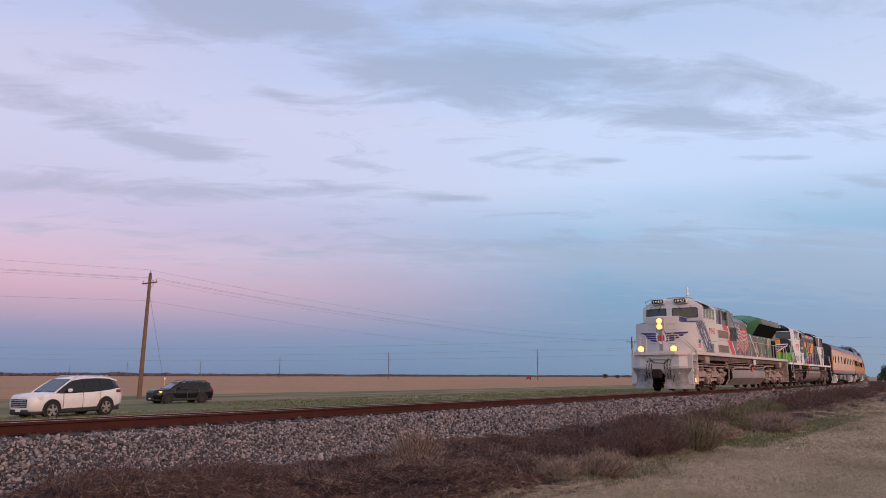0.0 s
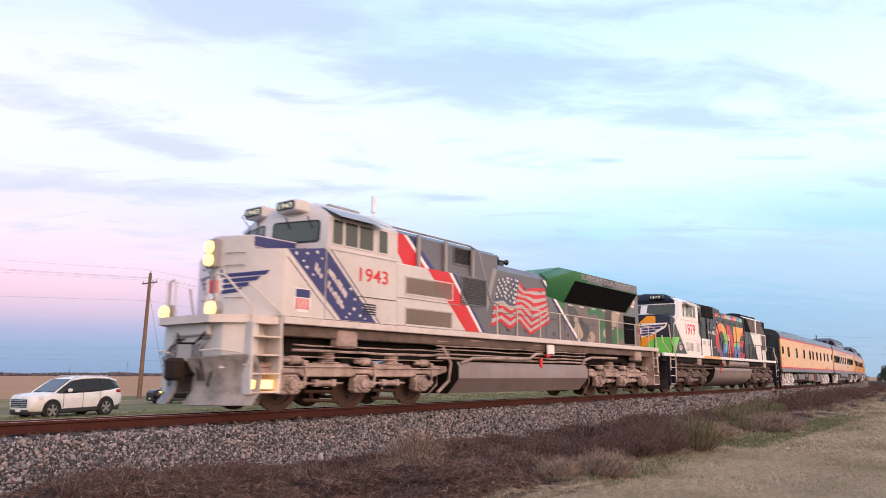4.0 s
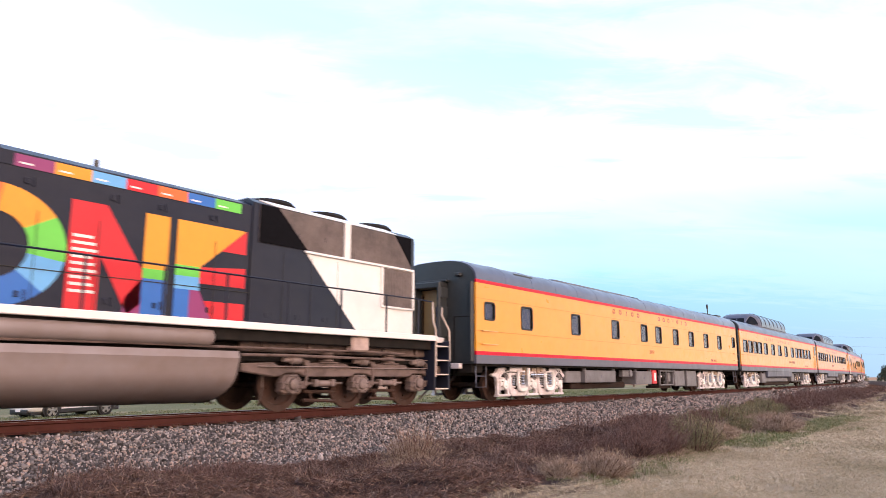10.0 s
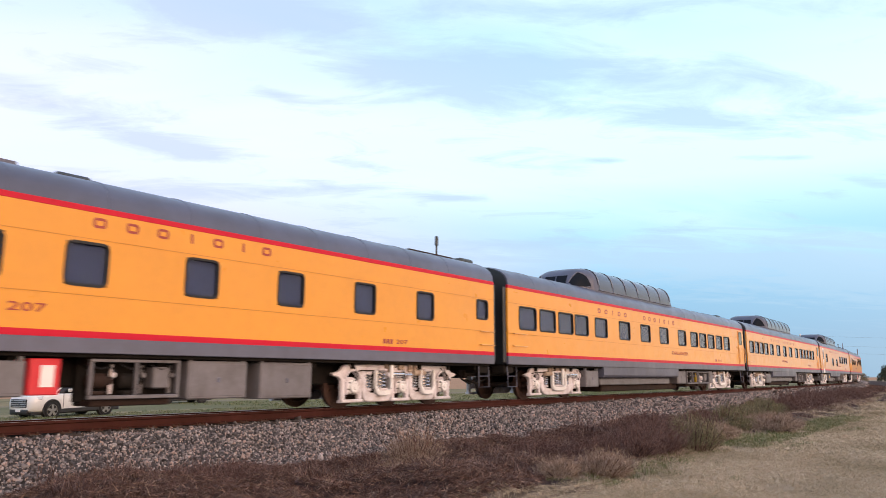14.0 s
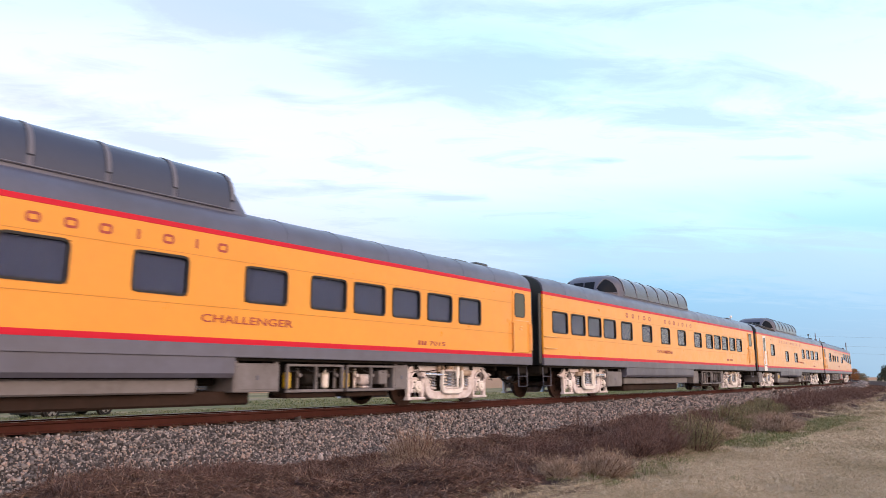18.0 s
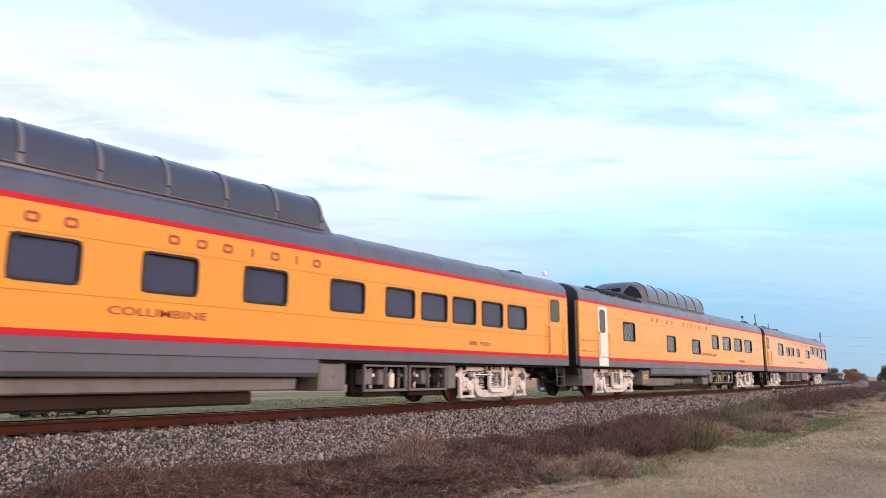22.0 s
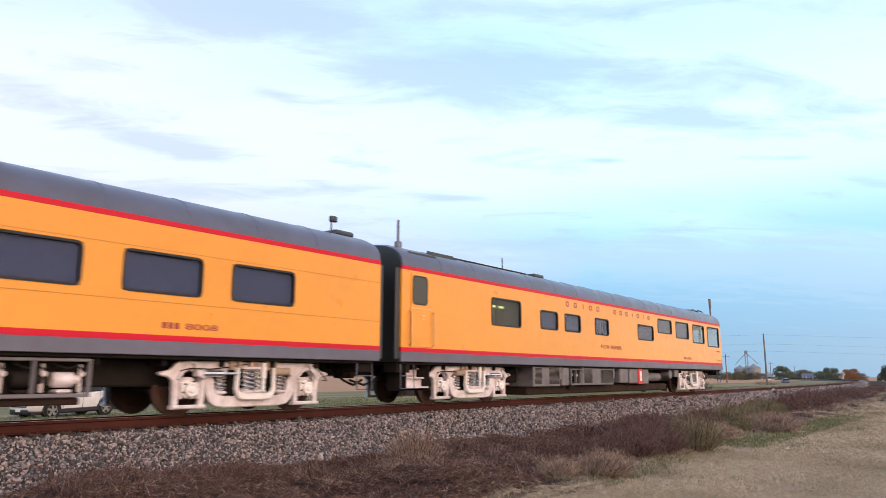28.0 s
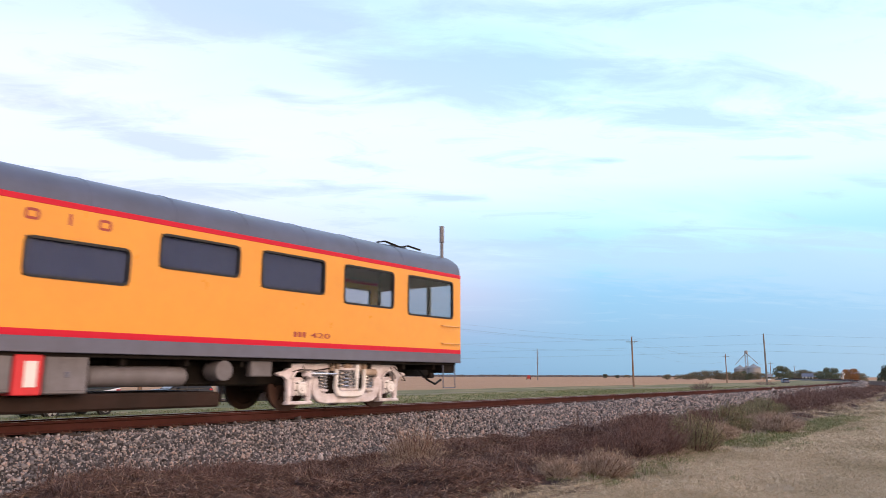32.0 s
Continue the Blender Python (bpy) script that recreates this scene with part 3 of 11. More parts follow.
def build_ballast():
    sect = [(-3.3, -0.06), (-2.55, 0.0), (-1.62, 0.58), (-1.3, 0.61), (1.3, 0.61), (1.62, 0.58), (2.55, 0.08), (3.6, -0.03), (4.0, -0.12)]
    v, f = [], []
    st = list(np.arange(-120, 0, 6.0)) + list(np.arange(0, 60, 0.5)) + list(np.arange(60, 420, 4.0))
    for s in st:
        for o, z in sect:
            x, y, _ = on_track(s, o)
            v.append((x, y, z + 0.03 * noise.noise((s * 0.8, o * 2, 1.0))))
    n = len(sect)
    f = [(k * n + i, k * n + i + 1, (k + 1) * n + i + 1, (k + 1) * n + i) for k in range(len(st) - 1) for i in range(n - 1)]
    base = material("ballast_fines", (0.048, 0.047, 0.051), 0.95, 0, 0.5, 40.0, (0.030, 0.026, 0.025), 0.6, 8.0, bump=0.03, bump_scale=22)
    big_mesh("ballast_bed", v, f, base, "sloping bed of grey crushed stone under the track", "ballast bed", "structure")
    rng = np.random.default_rng(5)
    ico = np.array([(x, y, z) for x in (-0.62, 0.62) for y in (-0.62, 0.62) for z in (-0.62, 0.62)])
    box = ((0, 1, 3, 2), (4, 6, 7, 5), (0, 4, 5, 1), (2, 3, 7, 6), (0, 2, 6, 4), (1, 5, 7, 3))
    tri = np.array([t for q in box for t in ((q[0], q[1], q[2]), (q[0], q[2], q[3]))])
    vs, fs, cnt = [], [], 0
    for s0, s1, dens, size in ((1.5, 13, 1350, 0.0205), (13, 26, 760, 0.025), (26, 50, 320, 0.034), (50, 110, 95, 0.050), (110, 220, 24, 0.08)):
        m = int((s1 - s0) * 2.6 * dens)
        s, o = rng.uniform(s0, s1, m), rng.uniform(0.86, 3.0, m) ** 1.0
        o = 0.86 + 2.45 * rng.random(m) ** 0.95 + (rng.random(m) < 0.05) * rng.random(m) * 0.6
        zz = np.interp(o, [1.3, 1.62, 2.55, 3.6], [0.61, 0.58, 0.08, -0.02])
        r = size * rng.lognormal(0, 0.28, m)
        shape = ico[None] * (1 + 0.30 * rng.standard_normal((m, 8, 1)))
        q = rng.standard_normal((m, 4))
        q /= np.linalg.norm(q, axis=1)[:, None]
        w, x, y, z = q.T
        R = np.stack([1 - 2 * (y * y + z * z), 2 * (x * y - z * w), 2 * (x * z + y * w), 2 * (x * y + z * w), 1 - 2 * (x * x + z * z), 2 * (y * z - x * w),
                      2 * (x * z - y * w), 2 * (y * z + x * w), 1 - 2 * (x * x + y * y)], 1).reshape(m, 3, 3)
        scale = np.stack([rng.uniform(0.8, 1.35, m), rng.uniform(0.7, 1.1, m), rng.uniform(0.5, 0.9, m)], 1)
        pts = np.einsum("mij,mkj->mki", R, shape * scale[:, None] * r[:, None, None])
        aa = np.maximum(s - BEND_X, 0) / BEND_R
        cx = np.minimum(s, BEND_X) + BEND_R * np.sin(aa) + o * np.sin(aa)
        cy = LINE_Y + BEND_R * (1 - np.cos(aa)) - o * np.cos(aa)
        pts += np.stack([cx, cy, zz + r * rng.uniform(-0.4, 1.0, m)], 1)[:, None]
        vs.append(pts.reshape(-1, 3))
        fs.append((tri[None] + (cnt + 8 * np.arange(m))[:, None, None]).reshape(-1, 3))
        cnt += 8 * m
    mat = island_material("crushed_stone", [(0.046, 0.043, 0.046), (0.200, 0.181, 0.181), (0.088, 0.082, 0.087), (0.343, 0.263, 0.234), (0.144, 0.134, 0.143), (0.059, 0.055, 0.058), (0.432, 0.385, 0.376),
                                            (0.109, 0.103, 0.112), (0.286, 0.243, 0.234), (0.036, 0.033, 0.035), (0.249, 0.226, 0.227), (0.412, 0.309, 0.277), (0.079, 0.076, 0.083), (0.173, 0.160, 0.166), (0.337, 0.304, 0.301), (0.116, 0.099, 0.100)], 0.9, 0.004, 60, steps=True)
    big_mesh("ballast_stones", np.concatenate(vs), np.concatenate(fs), mat, "angular crushed grey, pink and tan ballast stones", "ballast", "stuff")


build_track()
build_ballast()


# ---- passenger cars ----
SIDE, SILL, EAVE, TOP = 1.52, 1.06, 3.36, 4.06


def roof_arc(n=14, half=SIDE, z0=EAVE + 0.06, z1=TOP):
    """Roof outline from the near eave over to the far eave."""
    out = []
    for i in range(n + 1):
        a = math.pi * i / n
        out.append((-half * math.copysign(abs(math.cos(a)) ** 0.70, math.cos(a)), z0 + (z1 - z0) * math.sin(a) ** 0.86))
    return out


def rounded(x0, x1, z0, z1, r, n=4):
    out = []
    for cx, cz, a0 in ((x1 - r, z1 - r, 0), (x0 + r, z1 - r, 90), (x0 + r, z0 + r, 180), (x1 - r, z0 + r, 270)):
        for i in range(n + 1):
            a = radians(a0 + 90 * i / n)
            out.append((cx + r * math.cos(a), cz + r * math.sin(a)))
    return out


def frame_ring(g, x0, x1, z0, z1, r, lip, y_out, y_in):
    """A window frame: a rounded ring with depth."""
    a, c = rounded(x0 - lip, x1 + lip, z0 - lip, z1 + lip, r + lip), rounded(x0, x1, z0, z1, r)
    n = len(a)
    v = [(x, y_out, z) for x, z in a] + [(x, y_out, z) for x, z in c] + [(x, y_in, z) for x, z in a] + [(x, y_in, z) for x, z in c]
    f = []
    for i in range(n):
        j = (i + 1) % n
        f += [(i, j, n + j, n + i), (n + i, n + j, 3 * n + j, 3 * n + i), (2 * n + j, 2 * n + i, 3 * n + i, 3 * n + j), (j, i, 2 * n + i, 2 * n + j)]
    g.add(v, f)


def wall_with_holes(g, x0, x1, z0, z1, holes, y_out, y_in):
    """A plate in the plane of the car side with rectangular openings cut through it."""
    xs = sorted({x0, x1, *(h[0] for h in holes), *(h[1] for h in holes)})
    zs = sorted({z0, z1, *(h[2] for h in holes), *(h[3] for h in holes)})
    n = len(zs)
    v = [(x, y, z) for y in (y_out, y_in) for x in xs for z in zs]
    m = len(xs) * n
    solid = lambda i, j: not any(h[0] < (xs[i] + xs[i + 1]) / 2 < h[1] and h[2] < (zs[j] + zs[j + 1]) / 2 < h[3] for h in holes)
    f = []
    for i in range(len(xs) - 1):
        for j in range(n - 1):
            a, b, c, d = i * n + j, (i + 1) * n + j, (i + 1) * n + j + 1, i * n + j + 1
            if solid(i, j):
                f += [(a, b, c, d), (m + d, m + c, m + b, m + a)]
            for di, dj, e0, e1 in ((-1, 0, d, a), (1, 0, b, c), (0, -1, a, b), (0, 1, c, d)):
                ii, jj = i + di, j + dj
                out = not (0 <= ii < len(xs) - 1 and 0 <= jj < n - 1) or not solid(ii, jj)
                if solid(i, j) and out:
                    f.append((e0, m + e0, m + e1, e1))
    g.add(v, f)


def lettering(name, text, mat, parent, x0, x1, z0, z1, y=-SIDE - 0.004, off=0.0, depth=0.003, label="", lean=0.0):
    """Painted words fitted into a box on the near side."""
    cu = bpy.data.curves.new(name, "FONT")
    cu.body, cu.extrude, cu.resolution_u, cu.offset = text, 0.5, 3, 0.012
    tmp = bpy.data.objects.new(name, cu)
    scene.collection.objects.link(tmp)
    me = bpy.data.meshes.new_from_object(tmp.evaluated_get(bpy.context.evaluated_depsgraph_get()))
    bpy.data.objects.remove(tmp)
    bpy.data.curves.remove(cu)
    co = np.empty(len(me.vertices) * 3, np.float32)
    me.vertices.foreach_get("co", co)
    co = co.reshape(-1, 3)
    lo, hi = co.min(0), co.max(0)
    u, w = (co[:, 0] - lo[0]) / (hi[0] - lo[0]), (co[:, 1] - lo[1]) / (hi[1] - lo[1])
    out = np.stack([x0 - off + u * (x1 - x0) + lean * (w - 0.5), np.where(co[:, 2] > 0, y - depth, y + 0.001), z0 + w * (z1 - z0)], 1)
    me.vertices.foreach_set("co", out.astype(np.float32).ravel())
    me.update()
    me.materials.clear()
    me.materials.append(mat)
    me.name = name
    ob = new(name, me)
    ob.parent = parent
    if label:
        tagged(ob, label)
    return ob


def wheelset(parent, x, r, off, name="wheelset"):
    g = Geo()
    for sgn in (-1, 1):
        y = 0.72 * sgn
        prof = [(-0.07, r * 0.35), (-0.065, r * 0.78), (-0.07, r * 0.80), (-0.068, r), (0.045, r), (0.05, r + 0.028), (0.072, r + 0.026), (0.072, r * 0.8), (0.03, r * 0.76), (0.03, r * 0.35)]
        g.lathe((0, y, 0), "y", [(a * -sgn * -1, q) for a, q in prof] if sgn < 0 else [(-a, q) for a, q in prof], 28)
    g.cyl((0, 0, 0), "y", 0.085, -1.05, 1.05, 12)
    for k in range(5):
        a = 2 * math.pi * k / 5
        g.cyl((r * 0.55 * math.cos(a), -0.75, r * 0.55 * math.sin(a)), "y", 0.035, -0.045, 0.02, 6)
    ob = part(name, g, M["wheel"], parent, "rusty steel wheels on one axle")
    ob.matrix_basis = pose(x - off, 0, r)
    ROLL.append((ob, x - off, r))
    return ob


ROLL = []        # wheelsets to be turned: object, place on its car, radius
CARS = []        # rolling stock: object, place in the train, half distance between trucks


def car_truck(car, c, off, rear=False, six=False):
    """A four- or six-wheel passenger truck, painted silver: cast frame, dropped equaliser, swing hanger and springs."""
    fr = None
    e0 = -1 if rear else 1
    axles = (-1.67, 0.0, 1.67) if six else (-1.39, 1.39)
    loops = (-0.835, 0.835) if six else (0.0,)
    push = 0.28 if six else 0.0
    for sgn in (-1, 1):
        def span(a, b):
            return min(sgn * a, sgn * b), max(sgn * a, sgn * b)

        # frame: top beam, horns at the ends, pedestal legs with an arch over each axle
        half = [(1.45, 0.985), (1.60, 0.975), (1.69, 0.935), (1.73, 0.87), (1.80, 0.815), (1.96, 0.79), (2.02, 0.755), (1.97, 0.715), (1.83, 0.695), (1.745, 0.63), (1.725, 0.45), (1.715, 0.17),
                (1.60, 0.17), (1.605, 0.58), (1.575, 0.70), (1.49, 0.785), (1.39, 0.81), (1.29, 0.785), (1.205, 0.70), (1.175, 0.58), (1.18, 0.17), (1.075, 0.17), (1.06, 0.50), (1.03, 0.64),
                (0.96, 0.735), (0.84, 0.785), (0.62, 0.80), (0.52, 0.845), (0.30, 0.86)]
        if six:
            half = [(q + push, z) for q, z in half[:24]] + [(1.22, 0.75), (1.08, 0.80), (0.58, 0.80), (0.44, 0.75), (0.35, 0.62), (0.315, 0.17), (0.21, 0.17), (0.215, 0.58), (0.185, 0.70), (0.10, 0.785), (0.02, 0.81)]
        g = Geo(off)
        g.plate([(c + q, z) for q, z in half] + [(c - q, z) for q, z in half[::-1]], *span(1.11, 1.22))
        ob = part("truck" if fr is None else "truck_side", g, M["silver"], fr or car, "silver-painted cast truck frame")
        fr = fr or ob
        for ax in axles:
            a, e = c + ax, (1 if ax > 0 else -1)
            g = Geo(off)
            g.plate([(a - 0.345, 0.125), (a + 0.345, 0.125), (a + 0.335, 0.195), (a - 0.335, 0.195)], *span(1.09, 1.245))
            part("pedestal_tie", g, M["silver"], fr)
            # raised brow cast over the axle arch
            out = [(0.285 * math.cos(k), 0.60 + 0.275 * math.sin(k)) for k in [0.2 + 2.74 * q / 8 for q in range(9)]]
            inn = [(0.235 * math.cos(k), 0.60 + 0.225 * math.sin(k)) for k in [0.2 + 2.74 * q / 8 for q in range(9)]]
            g = Geo(off)
            g.plate([(a + q, z) for q, z in out] + [(a + q, z) for q, z in inn[::-1]], *span(1.20, 1.275), 0.012)
            part("pedestal_brow", g, M["silver"], fr)
            j = Geo(off)
            j.plate([(a - 0.205, 0.32), (a + 0.205, 0.32), (a + 0.205, 0.55), (a + 0.15, 0.645), (a + 0.06, 0.69), (a - 0.06, 0.69), (a - 0.15, 0.645), (a - 0.205, 0.55)], *span(1.03, 1.20), 0.03)
            for q in (-0.165, 0.165):
                j.box(a + q - 0.03, a + q + 0.03, *span(1.16, 1.235), 0.30, 0.60, 0.012)
            part("journal_box", j, M["silver"], fr, "silver axle bearing box")
            cap = Geo(off)
            cap.lathe((a, 0, 0.465), "y", [(sgn * 1.19, 0.165), (sgn * 1.245, 0.165), (sgn * 1.25, 0.135), (sgn * 1.31, 0.13), (sgn * 1.325, 0.105), (sgn * 1.315, 0.07), (sgn * 1.34, 0.055), (sgn * 1.345, 0.02)], 16)
            cap = part("bearing_cap", cap, M["bright_paint"], fr, "bright round bearing cap")
            for k in range(6):
                j = Geo(off)
                j.cyl((a + 0.148 * math.cos(k * 1.047 + 0.3), sgn * 1.25, 0.465 + 0.148 * math.sin(k * 1.047 + 0.3)), "y", 0.019, -0.02, 0.02, 6)
                part("bolt", j, M["under_dark"], cap)
            j = Geo(off)
            j.tube([(a + 0.05, sgn * 1.30, 0.60), (a + 0.09, sgn * 1.29, 0.74), (a + 0.02, sgn * 1.26, 0.93)], 0.012, 5)
            part("ground_cable", j, M["under_dark"], fr, "thin black cable to the axle box")
            # brake shoe head and rod on the inner side of each wheel
            j = Geo(off)
            b0 = a - e * 0.56
            j.tube([(b0, sgn * 0.86, 0.84), (b0 + e * 0.03, sgn * 0.84, 0.60), (b0 + e * 0.08, sgn * 0.80, 0.36)], 0.04, 6)
            j.box(b0 + e * 0.04 - 0.05, b0 + e * 0.04 + 0.05, *span(0.66, 0.80), 0.32, 0.58, 0.02)
            part("brake_rigging", j, M["rust_under"], fr, "brown brake hanger and shoe")
        # dropped equaliser curving down between the axles
        wide = 0.50 if six else 1.0
        inner = [(0.93, 0.70), (0.875, 0.63), (0.87, 0.50), (0.84, 0.42), (0.77, 0.36), (0.62, 0.335)]
        outer = [(1.05, 0.70), (1.065, 0.50), (1.04, 0.36), (0.97, 0.24), (0.85, 0.155), (0.66, 0.125)]
        if six:
            inner = [(q * wide - 0.05, z) for q, z in inner]
            outer = [(q * wide, z) for q, z in outer]
        for m in loops:
            eq = Geo(off)
            eq.plate([(c + m - q, z) for q, z in inner] + [(c + m + q, z) for q, z in inner[::-1]] + [(c + m + q, z) for q, z in outer] + [(c + m - q, z) for q, z in outer[::-1]], *span(1.13, 1.24), 0.02)
            part("equaliser", eq, M["silver"], fr, "silver dropped equaliser beam")
        # swing hanger: two legs and a trough, bowed below
        trim = 0.18 if six else 0.0
        u_in = [(q - trim, z) for q, z in ((0.40, 0.86), (0.41, 0.50), (0.37, 0.42), (0.30, 0.385))]
        u_out = [(q - trim, z) for q, z in ((0.46, 0.87), (0.485, 0.47), (0.44, 0.35), (0.36, 0.275), (0.20, 0.255))]
        for m in loops:
            m += 0.10 if six else 0.0
            h = Geo(off)
            h.plate([(c + m - q, z) for q, z in u_in] + [(c + m + q, z) for q, z in u_in[::-1]] + [(c + m + q, z) for q, z in u_out] + [(c + m - q, z) for q, z in u_out[::-1]], *span(1.25, 1.36), 0.02)
            part("swing_hanger", h, M["bright_paint"], fr, "white-painted spring hanger")
        coils = ((-0.72, 0.105, 0.43, 0.76, 5), (0.72, 0.105, 0.43, 0.76, 5), (-0.15, 0.125, 0.44, 0.84, 5), (0.14, 0.125, 0.44, 0.84, 5))
        if six:
            coils = ((-1.13, 0.095, 0.43, 0.76, 5), (-0.735, 0.125, 0.44, 0.84, 5), (0.54, 0.095, 0.43, 0.76, 5), (0.935, 0.125, 0.44, 0.84, 5))
        for x, r, lo, hi, turns in coils:
            q = Geo(off)
            yy = sgn * (1.165 if r < 0.11 else 1.24)
            q.coil((c + x, yy, 0), r, 0.024, lo, hi, turns)
            sp = part("spring", q, M["chrome"], fr, "bright steel coil spring")
            for z in (lo - 0.05, hi):
                q = Geo(off)
                q.cyl((c + x, yy, 0), "z", r + 0.025, z, z + 0.05, 14)
                part("spring_seat", q, M["silver"], sp)
            if r < 0.11:
                q = Geo(off)
                q.lathe((c + x, yy, 0), "z", [(lo - 0.26, 0.02), (lo - 0.22, 0.035), (lo - 0.14, 0.04), (lo - 0.05, 0.075)], 10)
                part("spring_pin", q, M["silver"], sp)
        for m in loops:
            q = Geo(off)
            q.box(c + m - 0.26, c + m + 0.26, *span(1.12, 1.30), 0.395, 0.43, 0.01)
            part("spring_plank", q, M["rust_under"], fr, "brown plank under the springs")
        # dark sheet that stands for the shade between the wheels
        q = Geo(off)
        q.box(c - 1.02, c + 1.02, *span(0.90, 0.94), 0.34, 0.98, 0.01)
        part("backing", q, M["under_dark"], fr, "dark sheet added for the shade inside the truck")
        j = Geo(off)
        mid = c - e0 * 0.72 if six else c
        x0, x1 = sorted((mid + e0 * 0.42, mid + e0 * 0.80))
        j.cyl((0, sgn * 1.33, 0.755), "x", 0.030, x0, x1, 8)
        x0, x1 = sorted((mid + e0 * 0.76, mid + e0 * 1.22))
        j.cyl((0, sgn * 1.33, 0.755), "x", 0.058, x0, x1, 12)
        part("damper", j, M["chrome"], fr, "bright horizontal damper")
        j = Geo(off)
        x0, x1 = sorted((mid + e0 * 1.20, mid + e0 * 1.34))
        j.plate([(x0, 0.71), (x1, 0.66), (x1, 0.83), (x0, 0.80)], *span(1.20, 1.37), 0.015)
        part("damper_bracket", j, M["silver"], fr)
        j = Geo(off)
        up_x = c + loops[0] + (0.30 if six else 0.12)
        j.cyl((up_x, sgn * 1.40, 0), "z", 0.034, 0.42, 0.74, 10)
        j.cyl((up_x, sgn * 1.40, 0), "z", 0.052, 0.66, 0.97, 10)
        part("damper", j, M["bright_paint"], fr, "white upright damper")
        j = Geo(off)
        j.tube([(c - 1.62, sgn * 1.24, 0.80), (c - 1.45, sgn * 1.29, 0.845), (c - 1.0, sgn * 1.28, 0.835), (c - 0.55, sgn * 1.27, 0.885), (c - 0.2, sgn * 1.29, 0.94)], 0.014)
        j.tube([(c + 1.55, sgn * 1.25, 0.93), (c + 1.78, sgn * 1.30, 0.74), (c + 1.90, sgn * 1.32, 0.60), (c + 1.76, sgn * 1.31, 0.63)], 0.012)
        part("brake_pipe", j, M["rust_under"], fr, "thin brown brake pipe")
        for x, w, z0, z1 in ((-0.53, 0.055, 0.82, 1.0), (-0.36, 0.045, 0.86, 1.0), (-0.02, 0.10, 0.87, 0.99), (0.30, 0.06, 0.82, 1.0), (0.50, 0.05, 0.86, 1.0)):
            j = Geo(off)
            j.box(c + x - w, c + x + w, *span(1.20, 1.30), z0, z1, 0.015)
            j.cyl((c + x, sgn * 1.30, (z0 + z1) / 2), "y", 0.028, -0.03, 0.03, 8)
            part("bracket", j, M["truck_tan"], fr, "tan bracket below the sill")
        j = Geo(off)
        x0, x1 = sorted((c - e0 * 0.42, c - e0 * 0.86))
        j.cyl((0, sgn * 1.27, 0.80), "x", 0.075, x0, x1, 12)
        part("brake_cylinder", j, M["truck_tan"], fr, "dull tan brake cylinder")
    q = Geo(off)
    q.box(c - 0.30, c + 0.30, -1.0, 1.0, 0.62, 0.90, 0.03)
    part("bolster", q, M["under_dark"], fr, "dark bolster across the truck")
    for ax in axles:
        wheelset(fr, c + ax, 0.457, off)
    return fr


